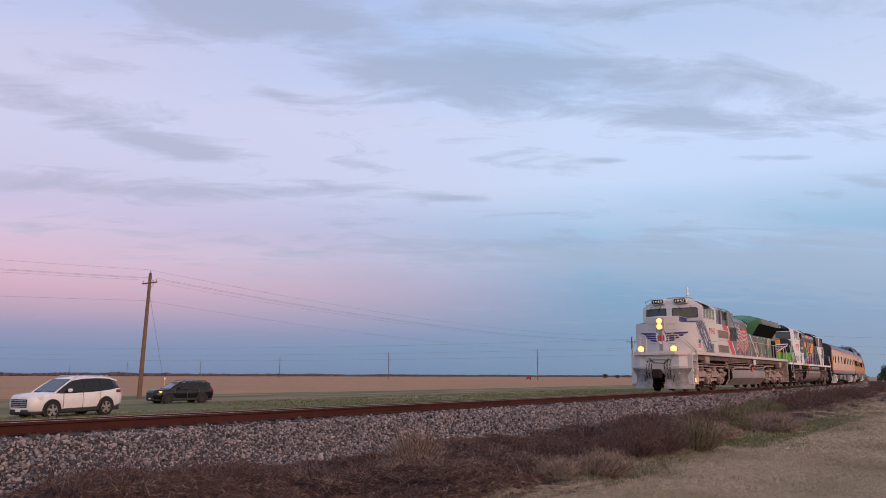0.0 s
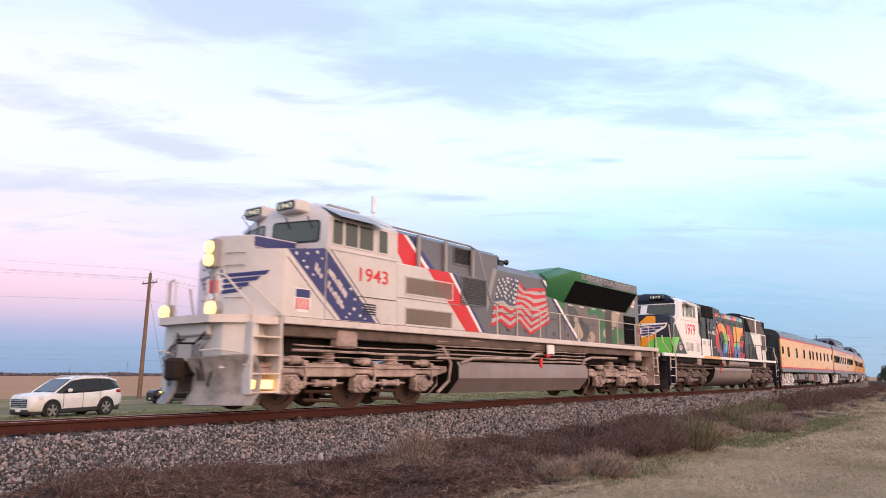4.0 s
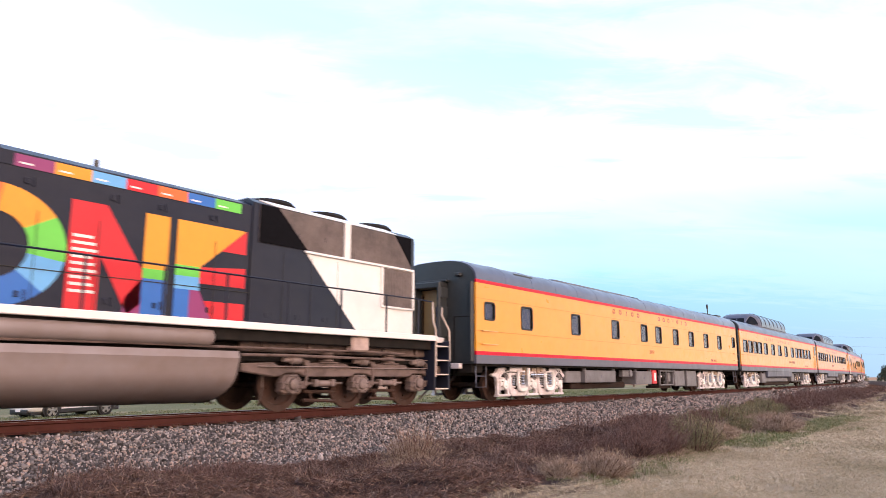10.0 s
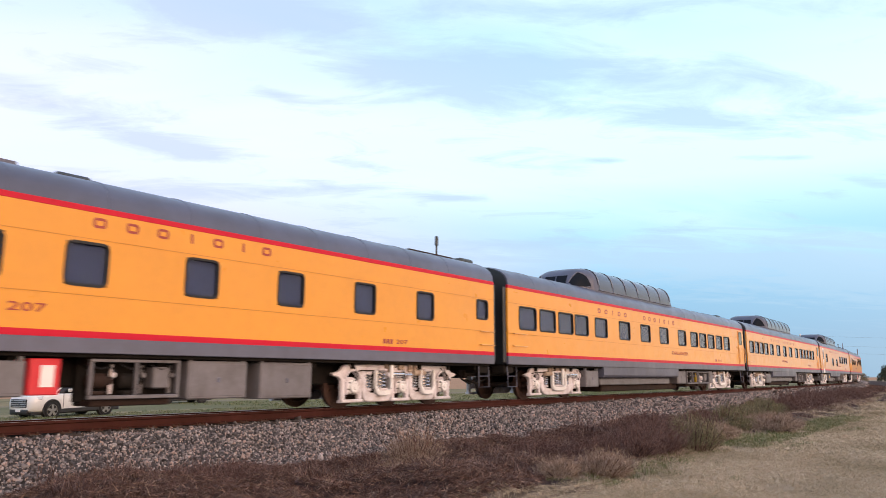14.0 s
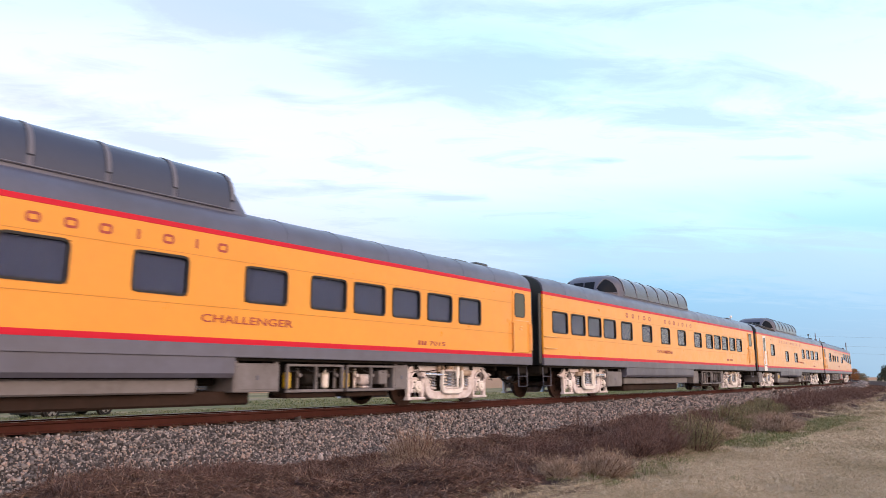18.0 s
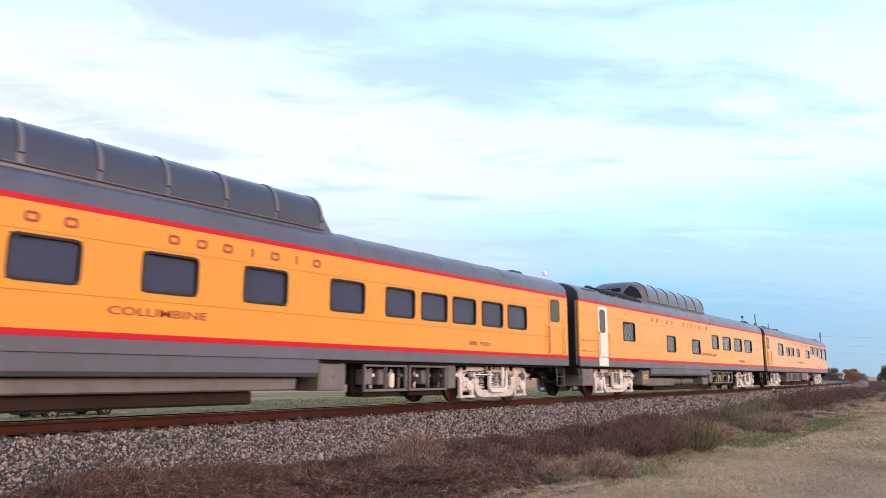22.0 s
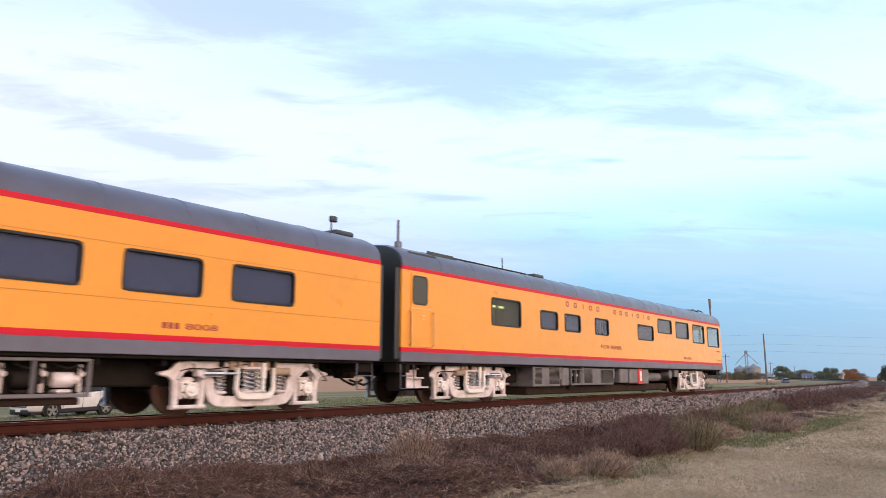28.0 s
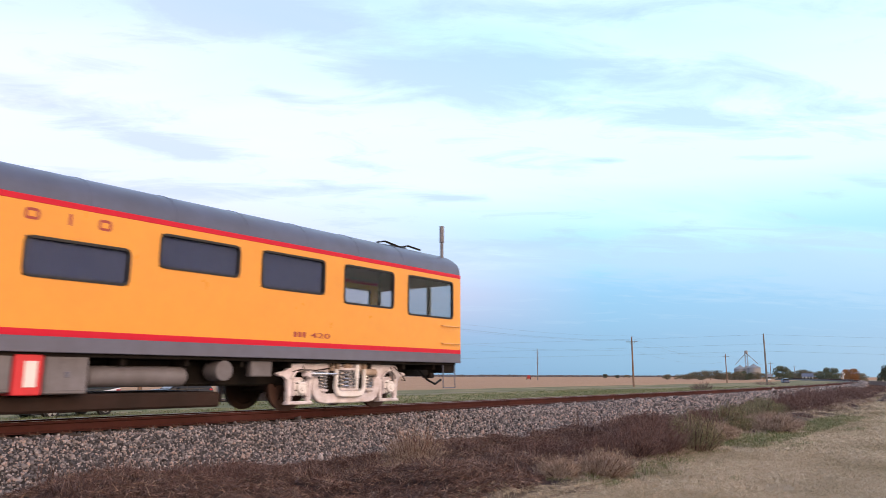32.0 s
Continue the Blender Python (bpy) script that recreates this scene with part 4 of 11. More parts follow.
def under_box(car, x0, x1, z0, z1, kind, off):
    """One item of underfloor equipment on the near side."""
    g = Geo(off)
    if kind == "locker":
        g.box(x0, x1, -1.42, -0.55, z0, z1, 0.02)
        ob = part("equipment_locker", g, M["box_grey"], car, "grey underfloor equipment locker")
        h = Geo(off)
        m_ = (x0 + x1) / 2
        h.box(m_ - 0.035, m_ + 0.035, -1.435, -1.42, (z0 + z1) / 2 - 0.045, (z0 + z1) / 2 + 0.045, 0.006)
        part("latch", h, M["car_grey"], ob, "dull grey latch")
        h = Geo(off)
        h.plate([(x0 + 0.05, z0 + 0.05), (x1 - 0.05, z0 + 0.05), (x1 - 0.05, z1 - 0.05), (x0 + 0.05, z1 - 0.05)], -1.428, -1.412, 0.006)
        part("locker_door", h, M["box_grey"], ob)
        for x in (x0 + 0.06, x1 - 0.06):
            h = Geo(off)
            h.box(x - 0.03, x + 0.03, -1.40, -1.30, z1 - 0.01, z1 + 0.10, 0.008)
            part("hanger", h, M["box_grey"], ob)
    elif kind == "red":
        g.box(x0, x1, -1.44, -0.9, z0, z1, 0.015)
        ob = part("red_cabinet", g, M["red_box"], car, "bright red fire-equipment cabinet")
        h = Geo(off)
        h.box(x0 + (x1 - x0) * 0.35, x1 - (x1 - x0) * 0.2, -1.447, -1.44, z0 + 0.12, z1 - 0.1, 0.003)
        part("label_plate", h, M["white"], ob, "white label plate")
    elif kind == "rack":
        g.box(x0, x1, -1.42, -1.34, z0, z0 + 0.06, 0.008)
        ob = part("equipment_rack", g, M["box_grey"], car, "open grey rack of machinery")
        for a, c in ((x0, x0 + 0.05), (x1 - 0.05, x1), ((x0 + x1) / 2 - 0.02, (x0 + x1) / 2 + 0.02)):
            g = Geo(off)
            g.box(a, c, -1.42, -1.34, z0 + 0.06, z1 - 0.05, 0.008)
            part("post", g, M["box_grey"], ob)
        g = Geo(off)
        g.box(x0, x1, -1.42, -1.34, z1 - 0.05, z1, 0.008)
        part("rail", g, M["box_grey"], ob)
        # dark sheet in place of the shade behind the machinery
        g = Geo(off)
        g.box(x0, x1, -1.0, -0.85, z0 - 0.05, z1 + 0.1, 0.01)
        part("back_panel", g, M["under_dark"], ob, "dark sheet added for the shade behind the rack")
        g = Geo(off)
        g.box(x0 + 0.1, x1 - 0.1, -1.30, -0.7, z0 - 0.12, z0 - 0.01, 0.02)
        part("skid", g, M["rust_under"], ob, "rusty skid below the rack")
        n = max(2, int((x1 - x0) / 0.5))
        rr = random.Random(int(x0 * 10))
        tall = z1 - z0
        for i in range(n):
            x, w = x0 + (i + 0.5) * (x1 - x0) / n, (x1 - x0) / n
            h = Geo(off)
            pick = rr.choice(("motor", "bottle", "bottle", "case", "motor"))
            if pick == "motor":
                h.cyl((0, -1.20, z0 + 0.45 * tall), "x", 0.125, x - 0.40 * w, x + 0.18 * w, 14, 0.03)
                h.cyl((0, -1.20, z0 + 0.45 * tall), "x", 0.07, x + 0.15 * w, x + 0.36 * w, 10)
                h.box(x - 0.3 * w, x + 0.1 * w, -1.30, -1.05, z0 + 0.06, z0 + 0.2 * tall, 0.02)
                part("motor", h, M[rr.choice(("under_dark", "silver", "rust_under"))], ob, "round motor in the rack")
            elif pick == "bottle":
                h.cyl((x - 0.08, -1.18, 0), "z", 0.085, z0 + 0.07, z0 + 0.72 * tall, 14, 0.04)
                h.cyl((x - 0.08, -1.18, 0), "z", 0.03, z0 + 0.70 * tall, z0 + 0.85 * tall, 8)
                part("bottle", h, M[rr.choice(("bright_paint", "silver", "warning_yellow"))], ob, "upright pressure bottle in the rack")
            else:
                h.box(x - 0.36 * w, x + 0.2 * w, -1.34, -1.05, z0 + 0.25 * tall, z0 + 0.82 * tall, 0.02)
                part("control_case", h, M["box_grey"], ob, "grey control case in the rack")
            h = Geo(off)
            h.cyl((x + 0.36 * w, -1.2, 0), "z", 0.03, z0 + 0.07, z1 - 0.08, 8)
            h.cyl((x + 0.36 * w, -1.24, z0 + 0.6 * tall), "y", 0.045, -0.06, 0.05, 10)
            part("valve", h, M[rr.choice(("silver", "box_grey"))], ob, "valve on an upright pipe")
            h = Geo(off)
            h.tube([(x - 0.45 * w, -1.30, z1 - 0.08), (x - 0.1 * w, -1.34, z1 - 0.16), (x + 0.2 * w, -1.31, z1 - 0.11), (x + 0.45 * w, -1.28, z1 - 0.22)], 0.013)
            part("hose", h, M["black"], ob, "sagging black hose")
    elif kind == "tank":
        r = (z1 - z0) / 2
        g.cyl((0, -1.05, z0 + r), "x", r, x0, x1, 18, r * 0.4)
        part("air_tank", g, M["box_grey"], car, "grey cylindrical air tank")
    elif kind == "disc":
        g.cyl(((x0 + x1) / 2, -1.3, (z0 + z1) / 2), "y", (z1 - z0) / 2, -0.12, 0.3, 18)
        part("generator_drum", g, M["box_grey"], car, "round grey drum end")
    elif kind == "grille":
        g.box(x0, x1, -1.40, -0.5, z0, z1, 0.015)
        ob = part("equipment_locker", g, M["box_grey"], car, "grey locker with louvred doors")
        for p0, p1 in ((0.06, 0.30), (0.58, 0.97)):
            a, c = x0 + p0 * (x1 - x0), x0 + p1 * (x1 - x0)
            h = Geo(off)
            k = z0 + 0.08
            while k < z1 - 0.08:
                h.box(a, c, -1.415, -1.40, k, k + 0.020, 0.004)
                k += 0.036
            part("louvre", h, M["under_dark"], ob, "dark louvred vents")
            h = Geo(off)
            h.box(c - 0.05, c + 0.03, -1.44, -1.40, (z0 + z1) / 2 - 0.06, (z0 + z1) / 2 + 0.06, 0.008)
            part("latch", h, M["car_grey"], ob, "grey latch")
        for x in (x0 + 0.02, x1 - 0.02):
            h = Geo(off)
            h.box(x - 0.07, x + 0.07, -1.43, -1.36, z0 + 0.22, z1 + 0.02, 0.015)
            h.cyl((x, -1.43, z1 - 0.15), "y", 0.05, -0.02, 0.02, 10)
            part("mounting", h, M["box_grey"], ob, "bolted mounting bracket")
    elif kind == "skirt":
        g.slab_x([(-SIDE + 0.015, SILL), (-SIDE + 0.02, z0 + 0.08), (-SIDE + 0.08, z0), (-1.2, z0), (-1.2, SILL)], x0, x1)
        part("side_skirt", g, M["car_grey"], car, "deep grey side skirt under the dome")
    elif kind == "lowbox":
        g.box(x0, x1, -1.30, -0.4, z0, z1, 0.03)
        part("equipment_trough", g, M["box_grey"], car, "shallow grey equipment trough")
    elif kind == "dark":
        g.box(x0, x1, -1.15, 1.15, z0, z1, 0.04)
        part("water_tank", g, M["rust_under"], car, "grimy brown underfloor tank")
    elif kind == "post":
        g.box(x0, x1, -1.38, -1.2, z0, z1, 0.02)
        part("hanger", g, M["box_grey"], car, "grey hanger bracket")


def passenger_car(name, label, front, length, trucks, windows, texts, brand, under, dome=None, doors=(), grabs=(), roof_items=(), see_through=(), last=False, marks=(), stairs=None, lit=()):
    """front: place of the leading end in the train; everything else in train metres."""
    off = front + length / 2
    x0, x1 = front, front + length
    car = thing(name, label, "passenger car", "train")
    CARS.append((car, off, (trucks[1] - trucks[0]) / 2))
    # roof
    g = Geo(off)
    arc = roof_arc()
    inner = [(y * 0.965, z - 0.05) for y, z in arc]
    ring = [(-SIDE, EAVE + 0.05)] + arc[1:-1] + [(SIDE, EAVE + 0.05)] + [(SIDE - 0.06, EAVE + 0.05)] + inner[1:-1][::-1] + [(-SIDE + 0.06, EAVE + 0.05)]
    sects = []
    for x, k in ((x0 + 0.02, 0.93), (x0 + 0.12, 0.985), (x0 + 0.3, 1.0), (x1 - 0.3, 1.0), (x1 - 0.12, 0.985), (x1 - 0.02, 0.93)):
        sects.append([(x, y, EAVE + 0.05 + (z - EAVE - 0.05) * k) for y, z in ring])
    g.loft(sects)
    k = x0 + 1.6
    roof = part("roof", g, M["roof_sky_grey"], car, "rounded grey roof")
    while k < x1 - 1:
        if not (dome and dome[0] - 0.3 < k < dome[1] + 0.3):
            pts = [(k, y, z + 0.004) for y, z in arc]
            seam = Geo(off)
            seam.tube(pts, 0.0045, 4)
            part("roof_seam", seam, M["roof_sky_grey"], roof)
        k += 1.55
    # sides
    for sgn in (-1, 1):
        side = Geo(off)
        holes = [(a - 0.012, c + 0.012, lo - 0.012, hi + 0.012) for a, c, lo, hi in windows]
        wall_with_holes(side, x0, x1, 1.405, EAVE - 0.045, holes, sgn * SIDE, sgn * (SIDE - 0.07))
        wall = part("side_panel", side, M["orange"], car, "glossy yellow-orange side sheeting")
        line = Geo(off)
        for z in () if last else (1.97, 2.88):
            z_holes = [h for h in holes if h[2] < z < h[3]]
            edges = [x0] + [e for h in sorted(z_holes) for e in (h[0] - 0.03, h[1] + 0.03)] + [x1]
            for a, c in zip(edges[::2], edges[1::2]):
                line.box(a, c, min(sgn * SIDE, sgn * (SIDE + 0.004)), max(sgn * SIDE, sgn * (SIDE + 0.004)), z - 0.006, z + 0.006, 0.001)
        if line.v:
            part("panel_seam", line, M["seam_orange"], wall, "thin horizontal sheet seam")
        r = Geo(off)
        r.box(x0, x1, min(sgn * (SIDE - 0.06), sgn * (SIDE + 0.006)), max(sgn * (SIDE - 0.06), sgn * (SIDE + 0.006)), EAVE - 0.045, EAVE + 0.05, 0.004)
        part("eave_stripe", r, M["red_line"], car, "red stripe along the eave")
        r = Geo(off)
        r.box(x0, x1, min(sgn * (SIDE - 0.06), sgn * (SIDE + 0.006)), max(sgn * (SIDE - 0.06), sgn * (SIDE + 0.006)), 1.30, 1.405, 0.004)
        part("sill_stripe", r, M["red_line"], car, "red stripe above the sill")
        r = Geo(off)
        r.box(x0, x1, min(sgn * (SIDE - 0.08), sgn * (SIDE + 0.012)), max(sgn * (SIDE - 0.08), sgn * (SIDE + 0.012)), SILL, 1.30, 0.008)
        part("side_sill", r, M["car_grey"], car, "grey side sill")
        for a, c, lo, hi in windows:
            w = Geo(off)
            frame_ring(w, a + 0.018, c - 0.018, lo + 0.018, hi - 0.018, 0.075, 0.045, sgn * (SIDE + 0.012), sgn * (SIDE - 0.05))
            fr = part("window", w, M["gasket"], car, "rounded window in a black gasket")
            pn = Geo(off)
            pn.slab_y(rounded(a + 0.012, c - 0.012, lo + 0.012, hi - 0.012, 0.07), sgn * (SIDE - 0.030), sgn * (SIDE - 0.038))
            pane = part("pane", pn, M["clear_glass" if (a, c, lo, hi) in see_through or (a, c, lo, hi) in lit else "glass"], fr, "grey tinted pane")
            pane.visible_shadow = False
            if (a, c, lo, hi) in lit and sgn < 0:
                for u, w_ in ((0.22, 0.42), (0.62, 0.22)):
                    lp = Geo(off)
                    lp.box(a + u * (c - a), a + u * (c - a) + w_, -SIDE + 0.36, -SIDE + 0.42, hi - 0.20, hi - 0.14, 0.01)
                    part("cabin_lamp", lp, M["cabin_lamp"], fr, "greenish-yellow lit cabin lamp")
                for u in (0.06, 0.5):
                    lp = Geo(off)
                    lp.box(a + u * (c - a), a + u * (c - a) + 0.5, -SIDE + 0.38, -SIDE + 0.42, lo - 0.1, hi - 0.26, 0.01)
                    part("cabin_panel", lp, M["rust_under"], fr, "brown panelling inside the cabin")
            if (a, c, lo, hi) not in see_through and (a, c, lo, hi) not in lit:
                sh = Geo(off)
                sh.box(a - 0.02, c + 0.02, min(sgn * (SIDE - 0.085), sgn * (SIDE - 0.075)), max(sgn * (SIDE - 0.085), sgn * (SIDE - 0.075)), lo - 0.02, hi + 0.02, 0.002)
                part("window_shade", sh, M["shade"], fr, "grey drawn shade behind the glass")
    # ends and inner lining
    prof = [(-SIDE + 0.03, SILL), (-SIDE + 0.03, EAVE)] + [(y * 0.97, z - 0.04) for y, z in arc[1:-1]] + [(SIDE - 0.03, EAVE), (SIDE - 0.03, SILL)]
    for a, c in ((x0 + 0.004, x0 + 0.07), (x1 - 0.07, x1 - 0.004)):
        e = Geo(off)
        if last and c > x1 - 1:
            # the rear end of the last car has three windows
            e.box(a, c, -SIDE + 0.03, SIDE - 0.03, SILL, 2.22, 0.004)
            end = part("car_end", e, M["end_dark"], car, "dark slate car end below three rear windows")
            e = Geo(off)
            e.slab_x([(-SIDE + 0.03, 3.16), (-SIDE + 0.03, EAVE)] + [(y * 0.97, z - 0.04) for y, z in arc[1:-1]] + [(SIDE - 0.03, EAVE), (SIDE - 0.03, 3.16)], a, c)
            part("end_gable", e, M["end_dark"], end)
            for y in (-1.42, -0.46, 0.46, 1.42):
                e = Geo(off)
                e.box(a, c, y - 0.06, y + 0.06, 2.22, 3.16, 0.004)
                part("end_post", e, M["end_dark"], end)
            for y in (-0.94, 0.0, 0.94):
                e = Geo(off)
                e.box(a + 0.02, a + 0.03, y - 0.41, y + 0.41, 2.23, 3.15, 0.001)
                part("end_pane", e, M["clear_glass"], end, "clear rear window pane").visible_shadow = False
            continue
        e.slab_x(prof, a, c)
        part("car_end", e, M["end_dark"], car, "dark slate car end")
    for a, c, b0, b1 in ((x0 - 0.37, x0, x0 - 0.16, x0), (x1, x1 + 0.37, x1, x1 + 0.16)):
        if last and a >= x1:
            continue
        d = Geo(off)
        d.box(a, c, -0.52, -0.40, SILL, 3.30, 0.03)
        d.box(a, c, 0.40, 0.52, SILL, 3.30, 0.03)
        d.box(a, c, -0.52, 0.52, 3.20, 3.38, 0.03)
        for k in range(4):
            z = SILL + 0.2 + k * 0.55
            d.box(a + 0.02, c - 0.02, -0.56, -0.5, z, z + 0.3, 0.01)
        d.box(b0, b1, -SIDE + 0.05, -SIDE + 0.12, SILL + 0.05, EAVE - 0.02, 0.02)
        d.box(b0, b1, SIDE - 0.12, SIDE - 0.05, SILL + 0.05, EAVE - 0.02, 0.02)
        part("diaphragm", d, M["end_dark"], car, "black bellows between the cars")
        if name == "sleeper_car" and a < x0:
            d = Geo(off)
            d.box(x0 - 0.035, x0 - 0.003, -0.39, 0.39, SILL + 0.02, 3.18, 0.008)
            door = part("end_door", d, M["tan_panel"], car, "tan end door inside the bellows, yellow lamplight in its colour")
            for y in (-0.36, 0.30):
                d = Geo(off)
                d.box(x0 - 0.05, x0 - 0.035, y, y + 0.06, SILL + 0.1, 3.1, 0.004)
                part("door_stile", d, M["rust_under"], door)
            # yellow upright bar against the door
            d = Geo(off)
            d.box(x0 - 0.09, x0 - 0.05, -0.36, -0.28, 2.18, 2.72, 0.015)
            part("grab_bar", d, M["warning_yellow"], door, "yellow upright bar")
            for y in (-0.95, 0.80):
                d = Geo(off)
                d.box(x0 - 0.12, x0 + 0.004, y - 0.10, y + 0.10, 3.52, 3.62, 0.02)
                part("end_bracket", d, M["end_dark"], car, "small dark bracket on the car end")
            d = Geo(off)
            d.box(x0 - 0.20, x0 + 0.004, -0.62, 0.62, 3.38, 3.44, 0.01)
            part("drip_hood", d, M["end_dark"], car, "dark drip hood over the end door")
            d = Geo(off)
            d.box(x0 - 0.012, x0 + 0.004, -1.36, -0.76, 2.36, 2.385, 0.003)
            d.box(x0 - 0.012, x0 + 0.004, -0.78, -0.755, SILL + 0.1, 2.36, 0.003)
            part("end_seam", d, M["under_dark"], car, "dark welded seam on the car end")
            d = Geo(off)
            d.box(x0 - 0.30, x0 - 0.16, -1.16, -0.86, 0.92, 1.07, 0.01)
            part("end_plate", d, M["silver"], car, "pale plate beside the coupler")
    lin = Geo(off)
    lo_x, hi_x = x0 + 0.1, x1 - 0.1
    if see_through:
        hi_x = min(w[0] for w in see_through) - 0.35
    lin.box(lo_x, hi_x, -SIDE + 0.42, SIDE - 0.42, SILL + 0.2, 3.2, 0.02)
    part("interior", lin, M["interior"], car, "dim interior behind the glass")
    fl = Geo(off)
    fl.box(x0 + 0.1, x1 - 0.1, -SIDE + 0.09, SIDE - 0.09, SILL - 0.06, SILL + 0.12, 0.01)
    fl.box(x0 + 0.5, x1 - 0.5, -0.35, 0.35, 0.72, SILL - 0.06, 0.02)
    # black filler between the trucks for the shade below the floor
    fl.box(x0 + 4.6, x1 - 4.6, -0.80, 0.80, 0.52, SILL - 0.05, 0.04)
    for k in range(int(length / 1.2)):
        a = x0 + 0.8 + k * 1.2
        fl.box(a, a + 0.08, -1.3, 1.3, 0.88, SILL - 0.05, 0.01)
    part("underframe", fl, M["under_dark"], car, "black underframe with a filler box for the shade below the floor")
    for a, sgn in ((x0, -1), (x1, 1)):
        cp = Geo(off)
        lo_, hi_ = sorted((a + sgn * 0.62, a - sgn * 0.5))
        cp.box(lo_, hi_, -0.09, 0.09, 0.72, 0.92, 0.02)
        lo_, hi_ = sorted((a + sgn * 0.62, a + sgn * 0.42))
        cp.box(lo_, hi_, -0.16, 0.16, 0.66, 0.98, 0.03)
        cp.tube([(a - sgn * 0.6, -0.5, 0.95), (a - sgn * 0.2, -0.55, 0.62), (a + sgn * 0.2, -0.5, 0.5), (a + sgn * 0.6, -0.4, 0.62)], 0.03)
        cp.box(min(a - sgn * 0.55, a - sgn * 0.05), max(a - sgn * 0.55, a - sgn * 0.05), -1.35, -0.9, 0.80, SILL, 0.02)
        part("coupler", cp, M["under_dark"], car, "black coupler and air hoses")
    for a in (x0 + 0.12, x1 - 0.62):
        st = Geo(off)
        for z in (0.42, 0.72):
            st.tube([(a, -1.40, SILL), (a, -1.42, z), (a + 0.5, -1.42, z), (a + 0.5, -1.40, SILL)], 0.016)
        part("step", st, M["car_grey"], car, "grey corner stirrup steps")
    # grab irons
    for a, c, z in grabs:
        h = Geo(off)
        h.tube([(a, -SIDE, z + 0.012), (a, -SIDE - 0.07, z), (c, -SIDE - 0.07, z), (c, -SIDE, z + 0.012)], 0.014)
        part("grab_iron", h, M["orange_rail"], car, "yellow grab iron")
    # doors
    for a, c, lo, hi, kind in doors:
        dg = Geo(off)
        mat = M["white"] if kind == "white" else M["orange"]
        dg.box(a, c, -SIDE - 0.022, -SIDE - 0.002, lo, hi, 0.008)
        door = part("door", dg, mat, car, "white side door with a tall window" if kind == "white" else "yellow-orange vestibule door")
        wz = (2.32, 3.1) if kind == "white" else (2.50, 3.17)
        half_w = 0.2 if kind == "white" else 0.27
        wx = (a + (c - a) * 0.42 - half_w, a + (c - a) * 0.42 + half_w)
        if kind == "white":
            sm = Geo(off)
            sm.box(a + 0.01, c - 0.01, -SIDE - 0.034, -SIDE - 0.021, 1.40, 1.425, 0.003)
            part("door_ledge", sm, M["car_grey"], door, "grey ledge near the foot of the door")
        else:
            sm = Geo(off)
            sm.box(a + 0.01, c - 0.01, -SIDE - 0.03, -SIDE - 0.021, 2.36, 2.385, 0.003)
            part("door_ledge", sm, M["orange_rail"], door, "ledge between the door's two halves")
            for hz in (2.12, 2.20):
                sm = Geo(off)
                sm.box(a + 0.38, a + 0.52, -SIDE - 0.04, -SIDE - 0.021, hz - 0.02, hz + 0.02, 0.004)
                part("latch", sm, M["orange_rail"], door, "small door latch")
        wg = Geo(off)
        frame_ring(wg, wx[0], wx[1], wz[0], wz[1], 0.08, 0.03, -SIDE - 0.032, -SIDE - 0.02)
        part("door_window_frame", wg, M["gasket"], door)
        wg = Geo(off)
        wg.slab_y(rounded(wx[0], wx[1], wz[0], wz[1], 0.08), -SIDE - 0.027, -SIDE - 0.0225)
        part("door_pane", wg, M["door_glass"], door, "dark grey-green door window")
        for hx in (a - 0.04, c + 0.05):
            h = Geo(off)
            h.tube([(hx, -SIDE, 1.46), (hx, -SIDE - 0.08, 1.5), (hx, -SIDE - 0.08, 2.28), (hx, -SIDE, 2.32)], 0.022)
            part("handrail", h, M["orange_rail"], door, "yellow door handrail")
    # lettering; the road's name stands as plain blocks
    if brand:
        start, gap, z0, z1 = brand
        x = start
        for i in range(12):
            b_ = Geo(off)
            if i in (2, 8, 10):
                b_.box(x + 0.09, x + 0.14, -SIDE - 0.004, -SIDE + 0.001, z0, z1, 0.0)
            else:
                frame_ring(b_, x + 0.045, x + 0.175, z0 + 0.045, z1 - 0.045, 0.01, 0.045, -SIDE - 0.004, -SIDE + 0.001)
            part("letter_block", b_, M["text_brown"], car)
            x += gap if i == 4 else 0.59 if i < 4 else 0.565
    for txt, a, c, lo, hi in texts:
        lettering("lettering", txt, M["text_brown"], car, a, c, lo, hi, off=off, label="maroon painted lettering")
    if marks:
        a, c, z, digits = marks
        for k in range(3):
            b_ = Geo(off)
            b_.box(a + k * 0.12, a + k * 0.12 + 0.085, -SIDE - 0.004, -SIDE + 0.001, z, z + 0.11, 0.0)
            part("letter_block", b_, M["text_brown"], car)
        lettering("fleet_number", digits, M["text_brown"], car, a + 0.45, c, z, z + 0.11, off=off, label="small maroon fleet number")
    for a, c, lo, hi, kind in under:
        under_box(car, a, c, lo, hi, kind, off)
    if name == "dome_car" and front > 150:
        pl = Geo(off)
        pl.box(front + 5.90, front + 6.32, -1.437, -1.42, 0.61, 0.80, 0.003)
        part("warning_plate", pl, M["warning_yellow"], car, "small yellow warning plate")
        for k in range(2):
            pl = Geo(off)
            pl.box(front + 5.96, front + 6.26, -1.441, -1.437, 0.65 + k * 0.07, 0.68 + k * 0.07, 0.0)
            part("lettering", pl, M["black"], car, "black bar of lettering")
